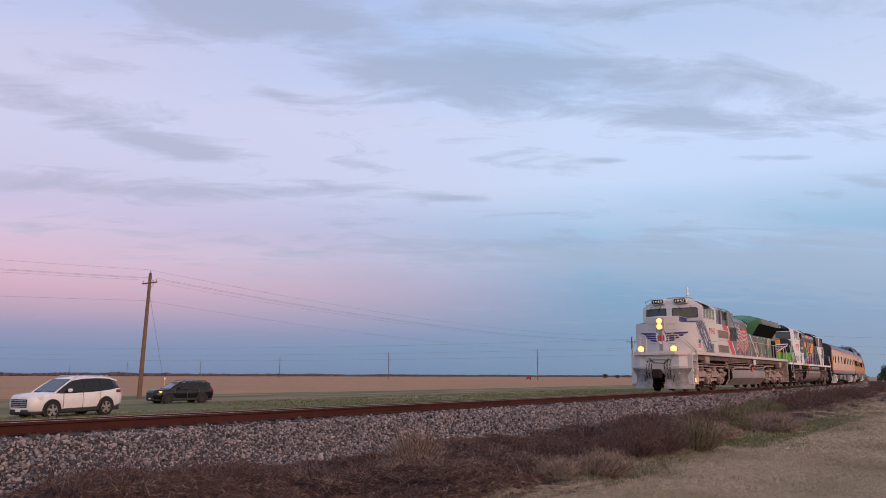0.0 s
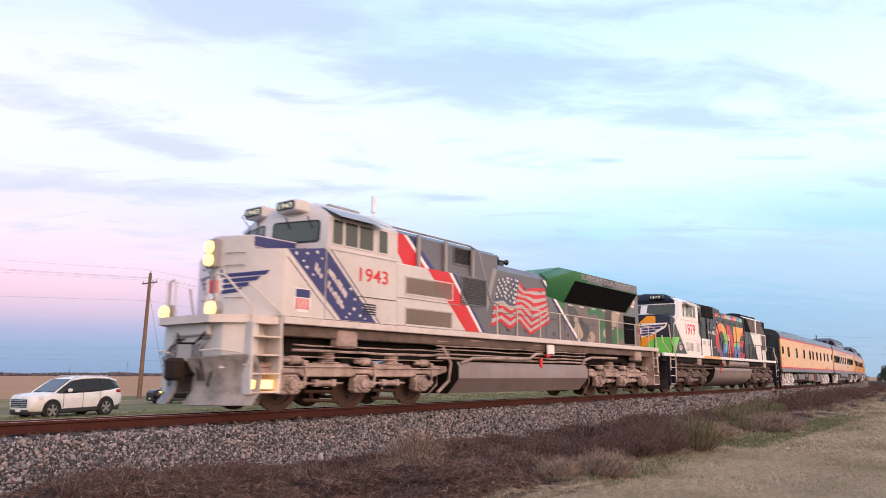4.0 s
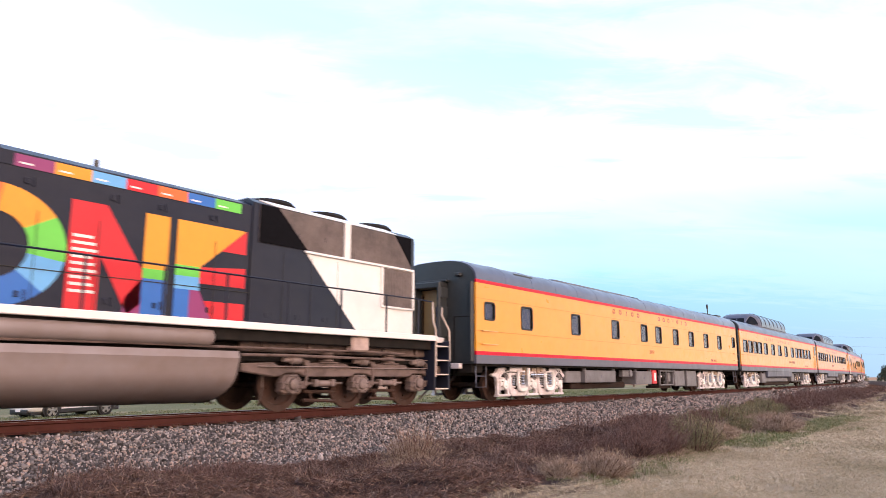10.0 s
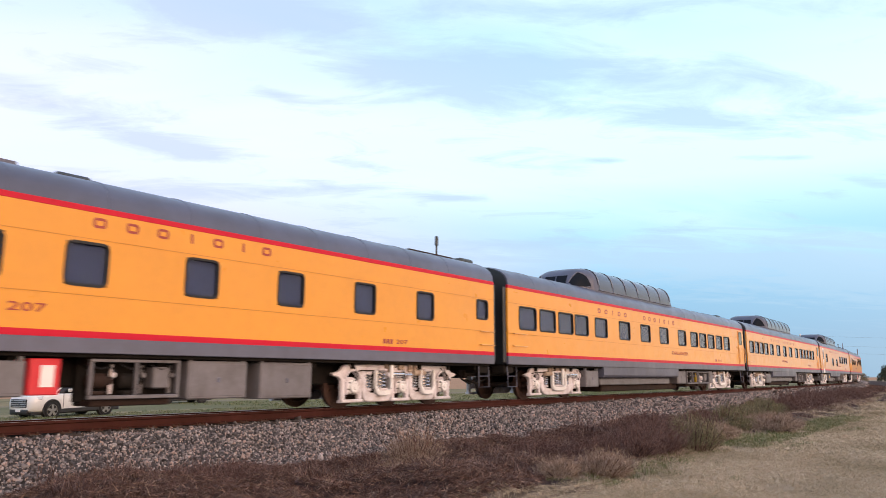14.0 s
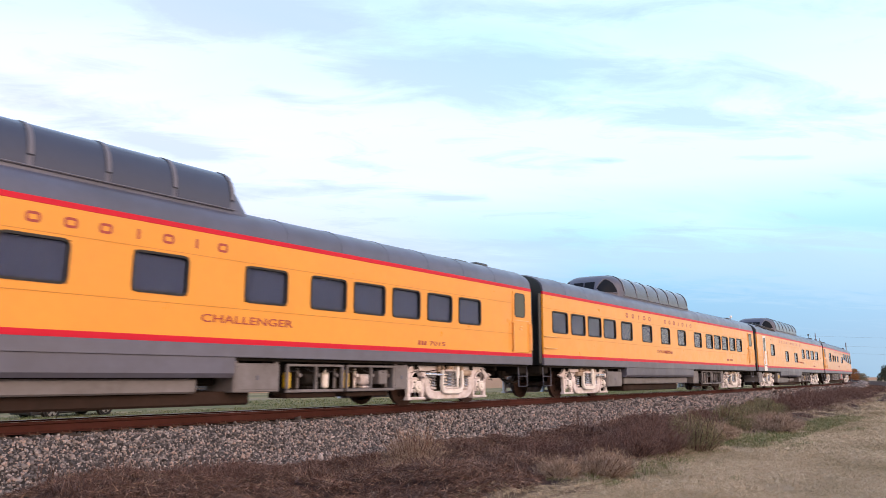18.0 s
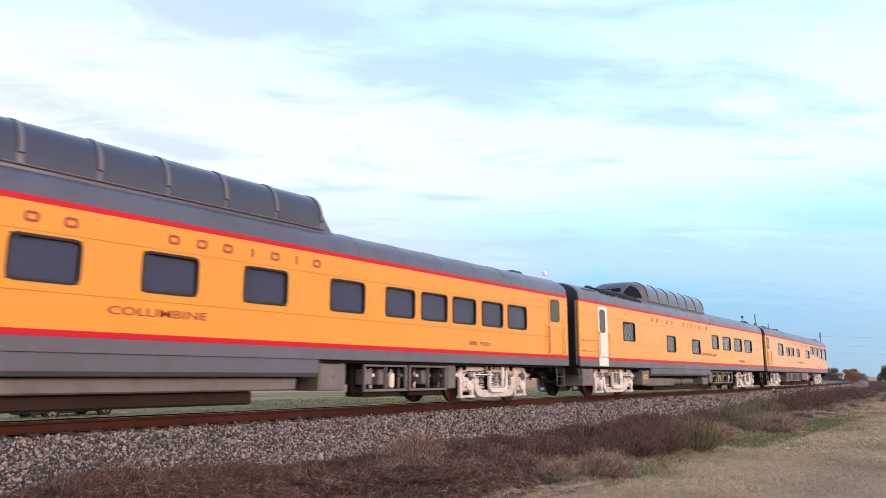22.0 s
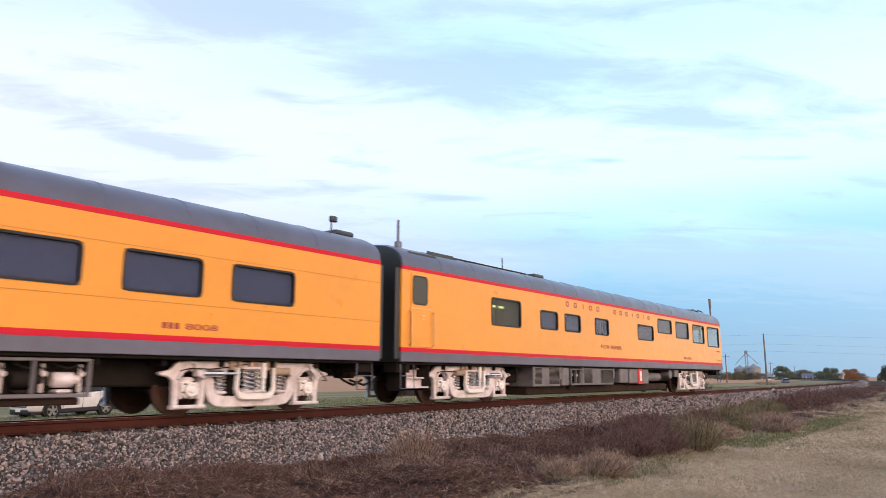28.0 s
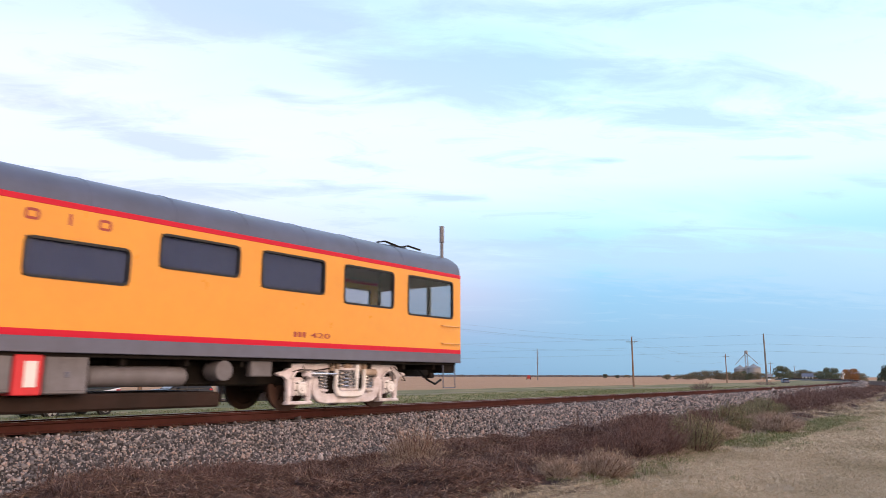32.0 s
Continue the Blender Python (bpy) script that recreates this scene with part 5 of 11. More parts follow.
    if stairs:
        a, c = stairs
        box_ = Geo(off)
        box_.box(a, a + 0.03, -1.42, -0.8, 0.36, SILL, 0.005)
        box_.box(c - 0.03, c, -1.42, -0.8, 0.36, SILL, 0.005)
        box_.box(a + 0.03, c - 0.03, -0.84, -0.8, 0.36, SILL, 0.005)
        well = part("stairwell", box_, M["under_dark"], car, "dark stairwell under the vestibule door")
        for k in range(3):
            tr = Geo(off)
            tr.box(a + 0.03, c - 0.03, -1.42 + k * 0.16, -1.16 + k * 0.16, 0.42 + k * 0.23, 0.46 + k * 0.23, 0.008)
            tr.box(a + 0.03, c - 0.03, -1.17 + k * 0.16, -1.15 + k * 0.16, 0.46 + k * 0.23, 0.64 + k * 0.23, 0.004)
            part("tread", tr, M["silver"], well, "worn metal stair tread")
    for t in trucks:
        car_truck(car, t, off, t > off, name == "sleeper_car")
    if dome:
        build_dome(car, off, *dome)
    for kind, x, y in roof_items:
        roof_item(car, off, kind, x, y)
    return car


def roof_z(y):
    a = min(abs(y) / SIDE, 1.0) ** (1 / 0.70)
    return EAVE + 0.06 + (TOP - EAVE - 0.06) * math.sin(math.acos(a)) ** 0.86


def roof_item(car, off, kind, x, y):
    g = Geo(off)
    z = roof_z(y)
    if kind == "antenna":
        g.cyl((x, y, 0), "z", 0.025, z - 0.05, z + 0.35, 8)
        g.cyl((x, y, 0), "z", 0.05, z + 0.35, z + 0.62, 10)
        part("roof_antenna", g, M["end_dark"], car, "dark stub antenna on the roof")
    elif kind == "mast":
        g.cyl((x, y, 0), "z", 0.045, z - 0.1, z + 0.42, 8)
        g.cyl((x, y, 0), "z", 0.065, z + 0.40, z + 0.86, 10)
        part("roof_antenna", g, M["box_grey"], car, "grey antenna mast at the rear corner")
    elif kind == "thin":
        g.cyl((x, y, 0), "z", 0.022, z - 0.05, z + 0.42, 8)
        part("roof_antenna", g, M["car_grey"], car, "thin grey antenna on the roof")
    elif kind == "coil":
        g.tube([(x - 1.3, y - 0.1, z - 0.02), (x - 0.9, y, z + 0.08), (x - 0.4, y - 0.1, z - 0.02), (x, y, z + 0.09), (x + 0.4, y - 0.1, z + 0.02)], 0.025, 6)
        part("roof_cable", g, M["under_dark"], car, "loose dark cable on the roof")
    elif kind == "walkway":
        g.box(x - 1.0, x + 1.0, y - 0.10, y + 0.10, z + 0.02, z + 0.065, 0.008)
        for e in (-0.8, 0.0, 0.8):
            g.box(x + e - 0.03, x + e + 0.03, y - 0.08, y + 0.08, z - 0.06, z + 0.02, 0.004)
        part("roof_board", g, M["rust_under"], car, "narrow dark board along the roof")
    elif kind == "whip":
        g.cyl((x, y, 0), "z", 0.10, z - 0.05, z + 0.14, 10)
        g.cyl((x, y, 0), "z", 0.034, z + 0.1, z + 0.72, 8)
        part("roof_antenna", g, M["car_grey"], car, "slim whip antenna on the roof")
    elif kind == "camera_post":
        g.cyl((x, y, 0), "z", 0.02, z - 0.05, z + 0.32, 8)
        g.box(x - 0.04, x + 0.16, y - 0.06, y + 0.06, z + 0.3, z + 0.44, 0.02)
        part("roof_post", g, M["white" if y == 0 else "end_dark"], car, "small pale box on a roof post" if y == 0 else "small dark box on a roof post")
    elif kind == "vent":
        g.box(x - 0.32, x + 0.32, y - 0.25, y + 0.25, z - 0.06, z + 0.09, 0.05)
        part("roof_vent", g, M["end_dark"], car, "low dark roof vent")
    elif kind == "slot":
        for i in range(5):
            g.box(x - 0.6, x + 0.6, y - 0.02 + i * 0.03, y - 0.005 + i * 0.03, z - 0.1 + i * 0.035, z - 0.02 + i * 0.035, 0.004)
        part("roof_louvre", g, M["end_dark"], car, "dark louvred roof intake")
    elif kind == "hatch":
        ys = [y + 0.5 * i / 8 - 0.25 for i in range(9)]
        g.slab_x([(q, roof_z(q) - 0.02) for q in ys] + [(q, roof_z(q) + 0.07) for q in ys[::-1]], x - 3.4, x + 3.4)
        part("roof_hatch", g, M["car_grey"], car, "long raised panel on the roof")
    elif kind == "eave_vent":
        g.box(x - 0.55, x + 0.55, -1.36, -1.26, roof_z(1.36) - 0.02, roof_z(1.30) + 0.0, 0.012)
        part("eave_vent", g, M["end_dark"], car, "dark slot vent above the eave")
    elif kind == "fins":
        # a drooping bundle of dark hoses with loose ends hanging down the near slope
        g.tube([(x + 3.6 * q / 12, -0.78 - 0.05 * q / 12, roof_z(0.78) + 0.04 + 0.025 * math.sin(q * 2.1)) for q in range(13)], 0.06, 8)
        bundle = part("hose_bundle", g, M["black"], car, "dark bundle of hoses along the roof")
        for k, a in enumerate([x + 0.37 * q for q in range(7)] + [x + 2.42 + 0.165 * q for q in range(8)]):
            end = -1.40 - 0.02 * (k % 3)
            ys = [-0.74 + (end + 0.74) * q / 7 for q in range(8)]
            g = Geo(off)
            g.tube([(a + 0.20 * (q / 7) ** 1.5, yy, roof_z(yy) + 0.035) for q, yy in enumerate(ys)], 0.038, 6)
            part("hose", g, M["black"], bundle)


def dome_section(k, top):
    """Outline of the dome at fraction k of its height, from the near base over to the far base."""
    out = []
    for i in range(17):
        a = math.pi * i / 16
        y = -1.30 * math.copysign(abs(math.cos(a)) ** 0.50, math.cos(a))
        out.append((y, 3.66 + (top - 3.66) * k * math.sin(a) ** 0.60))
    return out


def build_dome(car, off, x0, x1):
    top = 4.78
    g = Geo(off)
    # x, height and width of the shell: a narrow raked nose, then the full body
    stations = [(x0 + 1.44, 0.24, 0.52), (x0 + 1.54, 0.50, 0.57), (x0 + 1.68, 0.72, 0.66), (x0 + 1.86, 0.88, 0.77), (x0 + 2.12, 0.97, 0.88), (x0 + 2.24, 0.985, 0.95), (x0 + 2.36, 1.0, 1.0),
                (x1 - 0.75, 1.0, 1.0), (x1 - 0.5, 0.94, 1.0), (x1 - 0.28, 0.72, 1.0), (x1 - 0.1, 0.40, 1.0), (x1, 0.14, 1.0)]
    g.loft([[(x, y * w, z) for y, z in dome_section(k, top)] for x, k, w in stations])

    def skin(x, z):
        """Half width of the shell at x and height z."""
        k = np.interp(x, [q[0] for q in stations], [q[1] for q in stations])
        w = np.interp(x, [q[0] for q in stations], [q[2] for q in stations])
        t = min(max((z - 3.66) / ((top - 3.66) * k), 0.0), 1.0) ** (1 / 0.60)
        return 1.30 * w * (1 - t * t) ** 0.25

    shell = part("dome_shell", g, M["roof_sky_grey"], car, "raised grey observation dome")
    # bays of curved glass down both sides, with ribs between
    a0, a1, n = x0 + 2.55, x1 - 0.46, 6
    for sgn in (-1, 1):
        for i in range(n):
            a, c = a0 + (a1 - a0) * i / n + 0.05, a0 + (a1 - a0) * (i + 1) / n - 0.05
            p = Geo(off)
            sec = dome_section(1.0, top)[1:7] if sgn < 0 else dome_section(1.0, top)[10:16]
            pts = [(y * 1.012, z + 0.008) for y, z in sec if z > 3.99]
            pts = [(pts[0][0] * 1.002, 3.93)] + pts if sgn < 0 else pts + [(pts[-1][0] * 1.002, 3.93)]
            inner_ = [(y * 0.99, z - 0.008) for y, z in pts]
            p.loft([[(x, y, z) for y, z in pts + inner_[::-1]] for x in (a, c)])
            part("dome_pane", p, M["dome_glass"], shell, "curved tinted dome pane with the sky's blue in its colour")
        for i in range(n + 1):
            rb = Geo(off)
            x = a0 + (a1 - a0) * i / n
            sec = dome_section(1.0, top)[1:8] if sgn < 0 else dome_section(1.0, top)[9:16]
            arc = [(y, z) for y, z in sec if z > 3.90]
            rb.loft([[(x - 0.04, y * 1.004, z + 0.002), (x - 0.04, y * 1.026, z + 0.020), (x + 0.04, y * 1.026, z + 0.020), (x + 0.04, y * 1.004, z + 0.002)] for y, z in arc])
            rb = part("dome_rib", rb, M["dome_trim"], shell, "grey dome rib")
            # thin black line along each edge of the rib
            sl = Geo(off)
            for e in (-0.048, 0.048):
                sl.tube([(x + e, y * 1.016, z + 0.013) for y, z in arc], 0.006, 5)
            part("rib_seal", sl, M["gasket"], rb, "thin black line beside the rib")
        rb = Geo(off)
        rb.tube([(a0 - 0.05, sgn * 1.315, 3.91), (a1 + 0.05, sgn * 1.315, 3.91)], 0.016, 6)
        part("dome_sill", rb, M["dome_trim"], shell, "grey sill under the dome glass")
        # rounded quarter pane at each side of the nose
        fr, rim = Geo(off), []
        rings = []
        for i in range(9):
            u = i / 8
            x = x0 + 1.54 + 0.62 * u
            k = np.interp(x, [q[0] for q in stations], [q[1] for q in stations])
            hi = min(3.66 + (top - 3.66) * k * 0.90, 4.02 + 0.56 * max(1 - max(u - 0.45, 0.0) ** 2 / 0.31, 0.0) ** 0.5)
            hi = max(hi, 4.05)
            zs = [4.0 + (hi - 4.0) * q / 5 for q in range(6)]
            rings.append([(x, sgn * (skin(x, z) + 0.012), z) for z in zs] + [(x, sgn * (skin(x, z) - 0.03), z) for z in zs[::-1]])
            rim.append((x, sgn * (skin(x, hi) + 0.012), hi))
        fr.loft(rings if sgn < 0 else rings[::-1])
        pane = part("dome_front_pane", fr, M["dome_glass_dark"], shell, "dark rounded quarter pane of the dome")
        fr = Geo(off)
        fr.tube(rim + [(x0 + 2.16, sgn * (skin(x0 + 2.16, 3.99) + 0.012), 3.99), (x0 + 1.54, sgn * (skin(x0 + 1.54, 3.99) + 0.012), 3.99)], 0.024, 6)
        part("pane_rim", fr, M["dome_trim"], shell, "grey rim of the quarter pane")
    w = Geo(off)
    for yy in (-0.46, 0.02):
        w.add([(x0 + 1.42, yy, 4.0), (x0 + 1.42, yy + 0.44, 4.0), (x0 + 1.66, yy + 0.44, 4.44), (x0 + 1.66, yy, 4.44),
               (x0 + 1.47, yy, 3.98), (x0 + 1.47, yy + 0.44, 3.98), (x0 + 1.71, yy + 0.44, 4.42), (x0 + 1.71, yy, 4.42)],
              [(0, 1, 2, 3), (7, 6, 5, 4), (0, 4, 5, 1), (1, 5, 6, 2), (2, 6, 7, 3), (3, 7, 4, 0)])
    part("dome_windscreen", w, M["dome_glass_dark"], shell, "dark front windscreen of the dome")


M["warning_yellow"] = material("warning_yellow", (0.75, 0.50, 0.02), 0.5, 0, 0.05)
M["cabin_lamp"] = material("lit_cabin_lamp", (0.80, 0.85, 0.25), 0.5, 0, 0.0, 1.0, emit=1.2)
# side panes coloured bluer than the nose panes for the sky they mirror
M["dome_glass"] = material("sky_tinted_dome_glass", (0.044, 0.056, 0.100), 0.14, 0, 0.05, 3.0, spec=0.45)
M["dome_trim"] = material("pale_grey_dome_trim", (0.135, 0.140, 0.185), 0.4, 0, 0.08, 3.0)
M["dome_glass_dark"] = material("dark_dome_glass", (0.014, 0.018, 0.026), 0.15, 0, 0.0, 1.0, spec=0.015)
W_LO, W_HI = 2.13, 2.80


def row(starts, width, lo=W_LO, hi=W_HI):
    return [(s, s + width, lo, hi) for s in starts]


GRABS = lambda a: [(a + 0.25, a + 1.0, 1.60), (a + 0.25, a + 1.0, 1.97)]


def build_cars():
    passenger_car(
        "sleeper_car", "yellow-orange streamlined passenger car with small windows and grey roof", 77.75, 25.47, (81.27, 99.50),
        [(78.17, 78.69, 2.3, 2.78)] + row([80.17, 83.45, 86.72, 89.55, 91.14, 93.25, 95.35, 97.55, 99.75], 0.66) + [(102.36, 102.90, 2.3, 2.82)],
        [("207", 90.36, 90.92, 1.655, 1.79)], (86.85, 2.3, 3.07, 3.24),
        [(84.6, 87.15, 0.50, 0.93, "locker"), (87.9, 88.6, 0.70, 0.95, "post"), (88.3, 88.9, 0.70, 0.98, "disc"), (89.1, 90.75, 0.40, 0.93, "locker"), (90.8, 91.25, 0.42, 0.97, "red"),
         (91.72, 93.32, 0.34, 0.98, "rack"), (93.48, 94.76, 0.30, 0.98, "locker"), (95.08, 96.42, 0.27, 0.98, "locker"), (84.0, 88.6, 0.28, 0.5, "dark"), (83.4, 84.5, 0.5, 0.9, "lowbox")],
        grabs=GRABS(77.75) + [(102.5, 103.15, 1.58), (102.5, 103.15, 1.95)], roof_items=[("hatch", 87.2, -0.45), ("vent", 91.6, -0.3), ("antenna", 101.9, -0.45), ("walkway", 101.5, -0.5), ("vent", 103.0, -0.5), ("eave_vent", 80.6, 0)], marks=(98.52, 99.40, 1.47, "207"))
    passenger_car(
        "dome_car", "yellow-orange dome car with wide windows and long glazed dome", 103.95, 25.32, (107.4, 125.45),
        row([104.6, 105.85, 107.1, 108.27, 109.85, 111.97, 114.09, 116.2, 118.49, 120.18, 121.47, 122.78, 124.12, 125.47], 1.02),
        [("CHALLENGER", 117.55, 119.7, 1.68, 1.83)], (110.12, 1.95, 3.0, 3.17),
        [(110.5, 118.35, 0.68, 1.06, "skirt"), (110.6, 117.7, 0.40, 0.66, "lowbox"), (109.2, 110.2, 0.35, 0.92, "locker"), (118.4, 119.5, 0.40, 0.96, "locker"), (119.7, 121.3, 0.38, 0.96, "rack"),
         (121.4, 123.0, 0.38, 0.96, "rack"), (123.0, 123.5, 0.4, 0.98, "locker"), (111.0, 119.0, 0.16, 0.42, "dark")],
        dome=(108.2, 118.7), doors=[(128.17, 129.10, 1.42, 3.24, "orange")], grabs=GRABS(103.95), roof_items=[("vent", 127.9, -0.4), ("vent", 127.1, -0.2)], marks=(123.75, 124.85, 1.48, "7015"))
    passenger_car(
        "dome_car", "yellow-orange dome car with wide windows and glazed roof dome", 129.98, 25.62, (133.55, 151.6),
        row([130.60, 131.92, 133.22, 134.52, 136.1, 138.19, 140.31, 142.4, 144.68, 146.48, 147.82, 149.14, 150.52, 151.87], 1.05),
        [("COLUMBINE", 139.75, 141.6, 1.70, 1.84)], (136.58, 1.8, 3.0, 3.17),
        [(136.5, 144.4, 0.70, 1.06, "skirt"), (136.7, 144.0, 0.42, 0.68, "lowbox"), (134.9, 136.2, 0.35, 0.90, "locker"), (144.5, 145.3, 0.40, 0.98, "locker"), (145.9, 147.4, 0.36, 0.98, "rack"),
         (147.5, 149.0, 0.36, 0.98, "rack"), (149.05, 149.4, 0.4, 1.0, "locker"), (137.0, 143.0, 0.16, 0.42, "dark")],
        dome=(134.5, 145.0), doors=[(154.32, 155.23, 1.42, 3.24, "orange")], grabs=GRABS(129.75), roof_items=[("vent", 153.9, -0.4)], marks=(149.9, 150.9, 1.55, "7001"))
    passenger_car(
        "dome_car", "yellow-orange dome car with white side door and glazed dome", 156.4, 25.34, (159.89, 178.4),
        [(160.2, 161.34, 2.10, 2.80), (164.94, 166.0, 1.80, 2.48), (168.3, 169.45, 1.80, 2.45), (171.44, 172.52, W_LO, 2.80), (173.32, 174.72, W_LO, 2.80), (175.44, 176.92, W_LO, 2.80), (177.60, 179.1, W_LO, 2.80)],
        [("CITY OF PORTLAND", 169.55, 172.0, 1.73, 1.87)], (163.15, 1.56, 3.0, 3.17),
        [(162.95, 170.9, 0.74, 1.06, "skirt"), (162.17, 162.90, 0.38, 0.95, "locker"), (162.8, 166.2, 0.32, 0.66, "lowbox"), (166.45, 167.45, 0.36, 0.66, "tank"), (167.65, 169.2, 0.34, 0.66, "tank"), (169.9, 170.7, 0.34, 0.66, "locker"),
         (171.0, 171.4, 0.42, 0.98, "locker"), (171.5, 173.25, 0.38, 0.98, "rack"), (173.35, 175.1, 0.38, 0.98, "rack"), (156.77, 157.64, 0.39, 0.98, "locker"), (164.0, 172.0, 0.14, 0.36, "dark")],
        dome=(160.95, 171.45), doors=[(157.92, 158.70, 1.08, 3.24, "white")], grabs=GRABS(156.4), roof_items=[("camera_post", 156.72, 0.0), ("fins", 158.55, 0), ("eave_vent", 157.6, 0), ("camera_post", 180.95, -0.62), ("vent", 181.2, -0.6)], marks=(176.2, 177.32, 1.52, "8008"))
    passenger_car(
        "business_car", "yellow-orange business car with large windows, the last car of the train", 182.5, 25.7, (185.9, 204.28),
        [(186.47, 188.06, 2.18, 2.94), (189.28, 190.40, 2.22, 2.78), (190.91, 192.04, 2.22, 2.78), (193.22, 194.34, 2.22, 2.78), (197.14, 198.78, 2.20, 2.78), (199.34, 200.98, 2.58, 3.15),
         (201.54, 203.2, 2.45, 3.16), (203.82, 205.46, 2.32, 3.16), (206.02, 207.84, 2.22, 3.17)],
        [("FOX RIVER", 193.64, 195.46, 1.72, 1.86)], (191.0, 1.46, 3.04, 3.22),
        [(188.95, 190.70, 0.40, 1.03, "grille"), (190.80, 191.30, 0.42, 1.03, "locker"), (191.45, 192.2, 0.42, 0.98, "rack"), (192.3, 194.89, 0.42, 1.03, "grille"), (195.43, 196.19, 0.48, 1.03, "locker"),
         (196.32, 197.17, 0.46, 1.03, "locker"), (197.19, 197.60, 0.42, 1.03, "red"), (197.64, 198.30, 0.43, 1.03, "locker"), (198.36, 200.25, 0.52, 0.88, "tank"), (200.5, 201.2, 0.62, 1.0, "disc"),
         (201.5, 202.0, 0.7, 1.02, "post"), (189.0, 201.0, 0.14, 0.42, "dark")],
        doors=[(182.84, 183.66, 1.42, 3.24, "orange")], grabs=[(207.35, 208.1, 1.55), (207.35, 208.1, 2.0)],
        roof_items=[("whip", 183.05, -0.9), ("eave_vent", 183.5, 0), ("slot", 184.6, -1.2), ("walkway", 186.9, -0.55), ("walkway", 188.9, -0.55), ("thin", 188.5, -0.6), ("vent", 190.45, -0.6), ("vent", 200.5, 0.1), ("vent", 206.8, -0.3), ("mast", 207.78, -1.2), ("coil", 206.7, -0.9)],
        see_through=((203.82, 205.46, 2.32, 3.16), (206.02, 207.84, 2.22, 3.17)), last=True, marks=(202.40, 203.42, 1.50, "420"), stairs=(182.80, 183.74), lit=((186.47, 188.06, 2.18, 2.94),))


build_cars()


# ---- locomotives ----
M["loco_white"] = material("pale_grey_loco_paint", (0.60, 0.575, 0.57), 0.36, 0, 0.08, 2.0, (0.40, 0.31, 0.26), 0.30, 0.8, coat=0.2)
M["loco_grey"] = material("dark_grey_loco_paint", (0.112, 0.116, 0.146), 0.40, 0, 0.12, 2.0, (0.15, 0.135, 0.13), 0.25, 0.9, coat=0.15)
M["loco_mid"] = material("mid_grey_loco_paint", (0.27, 0.265, 0.27), 0.42, 0, 0.08, 2.0)
M["charcoal"] = material("charcoal_loco_paint", (0.011, 0.015, 0.033), 0.38, 0, 0.15, 2.0, (0.040, 0.040, 0.048), 0.25, 0.9, coat=0.05, spec=0.25)
M["paint_red"] = material("bright_red_paint", (0.62, 0.010, 0.022), 0.40, 0, 0.06, 2.0)
M["paint_blue"] = material("navy_blue_paint", (0.022, 0.030, 0.150), 0.36, 0, 0.08, 2.0)
M["paint_sky"] = material("light_blue_paint", (0.13, 0.42, 0.80), 0.36, 0, 0.06, 2.0)
M["paint_mid_blue"] = material("mid_blue_paint", (0.015, 0.14, 0.52), 0.36, 0, 0.06, 2.0)
M["paint_green"] = material("forest_green_paint", (0.018, 0.145, 0.050), 0.40, 0, 0.12, 2.0)
M["paint_lime"] = material("lime_green_paint", (0.13, 0.60, 0.075), 0.36, 0, 0.06, 2.0)
M["paint_amber"] = material("amber_paint", (0.80, 0.33, 0.020), 0.36, 0, 0.06, 2.0)
M["paint_tangerine"] = material("tangerine_paint", (0.85, 0.15, 0.030), 0.36, 0, 0.06, 2.0)
M["paint_purple"] = material("plum_paint", (0.26, 0.035, 0.16), 0.36, 0, 0.06, 2.0)
M["paint_tan"] = material("tan_camouflage_paint", (0.42, 0.32, 0.25), 0.42, 0, 0.08, 2.0)
M["paint_brown"] = material("brown_camouflage_paint", (0.050, 0.036, 0.032), 0.42, 0, 0.1, 2.0)
M["paint_taupe"] = material("taupe_camouflage_paint", (0.165, 0.138, 0.142), 0.45, 0, 0.08, 2.0)
M["paint_slate"] = material("slate_camouflage_paint", (0.055, 0.057, 0.072), 0.42, 0, 0.1, 2.0)
M["screen_brown"] = material("sooty_brown_screen", (0.185, 0.152, 0.146), 0.7, 0, 0.2, 5.0, (0.02, 0.018, 0.018), 0.5, 2.0)
# black of the screens, also laid flat for the shade inside open bays
M["void_black"] = material("screen_black_and_bay_shade", (0.006, 0.006, 0.008), 0.9, 0, 0.2, 6.0, spec=0.08)
M["louvre_tan"] = material("dusty_louvre_metal", (0.27, 0.225, 0.195), 0.6, 0.1, 0.15, 6.0)
M["dusty"] = material("dust_coated_steel", (0.46, 0.355, 0.325), 0.72, 0, 0.25, 3.0, (0.055, 0.034, 0.027), 0.80, 2.2, bump=0.004, bump_scale=30)
M["dusty_mid"] = material("grey_brown_truck_dust", (0.225, 0.175, 0.165), 0.75, 0, 0.28, 3.0, (0.045, 0.030, 0.026), 0.75, 2.5, bump=0.004, bump_scale=30)
M["dusty_dark"] = material("brown_truck_grime", (0.155, 0.112, 0.102), 0.78, 0, 0.28, 3.0, (0.030, 0.020, 0.017), 0.8, 2.2, bump=0.004, bump_scale=30)
M["tank_paint"] = material("dusty_grey_tank_paint", (0.255, 0.218, 0.222), 0.55, 0, 0.14, 1.2, (0.17, 0.115, 0.09), 0.6, 0.7)
M["step_white"] = material("worn_white_step_paint", (0.66, 0.56, 0.50), 0.55, 0, 0.12, 4.0, (0.25, 0.17, 0.13), 0.5, 3.0)
M["rail_white"] = material("pale_sill_paint", (0.66, 0.60, 0.58), 0.45, 0, 0.1, 3.0, (0.36, 0.26, 0.20), 0.4, 2.0)
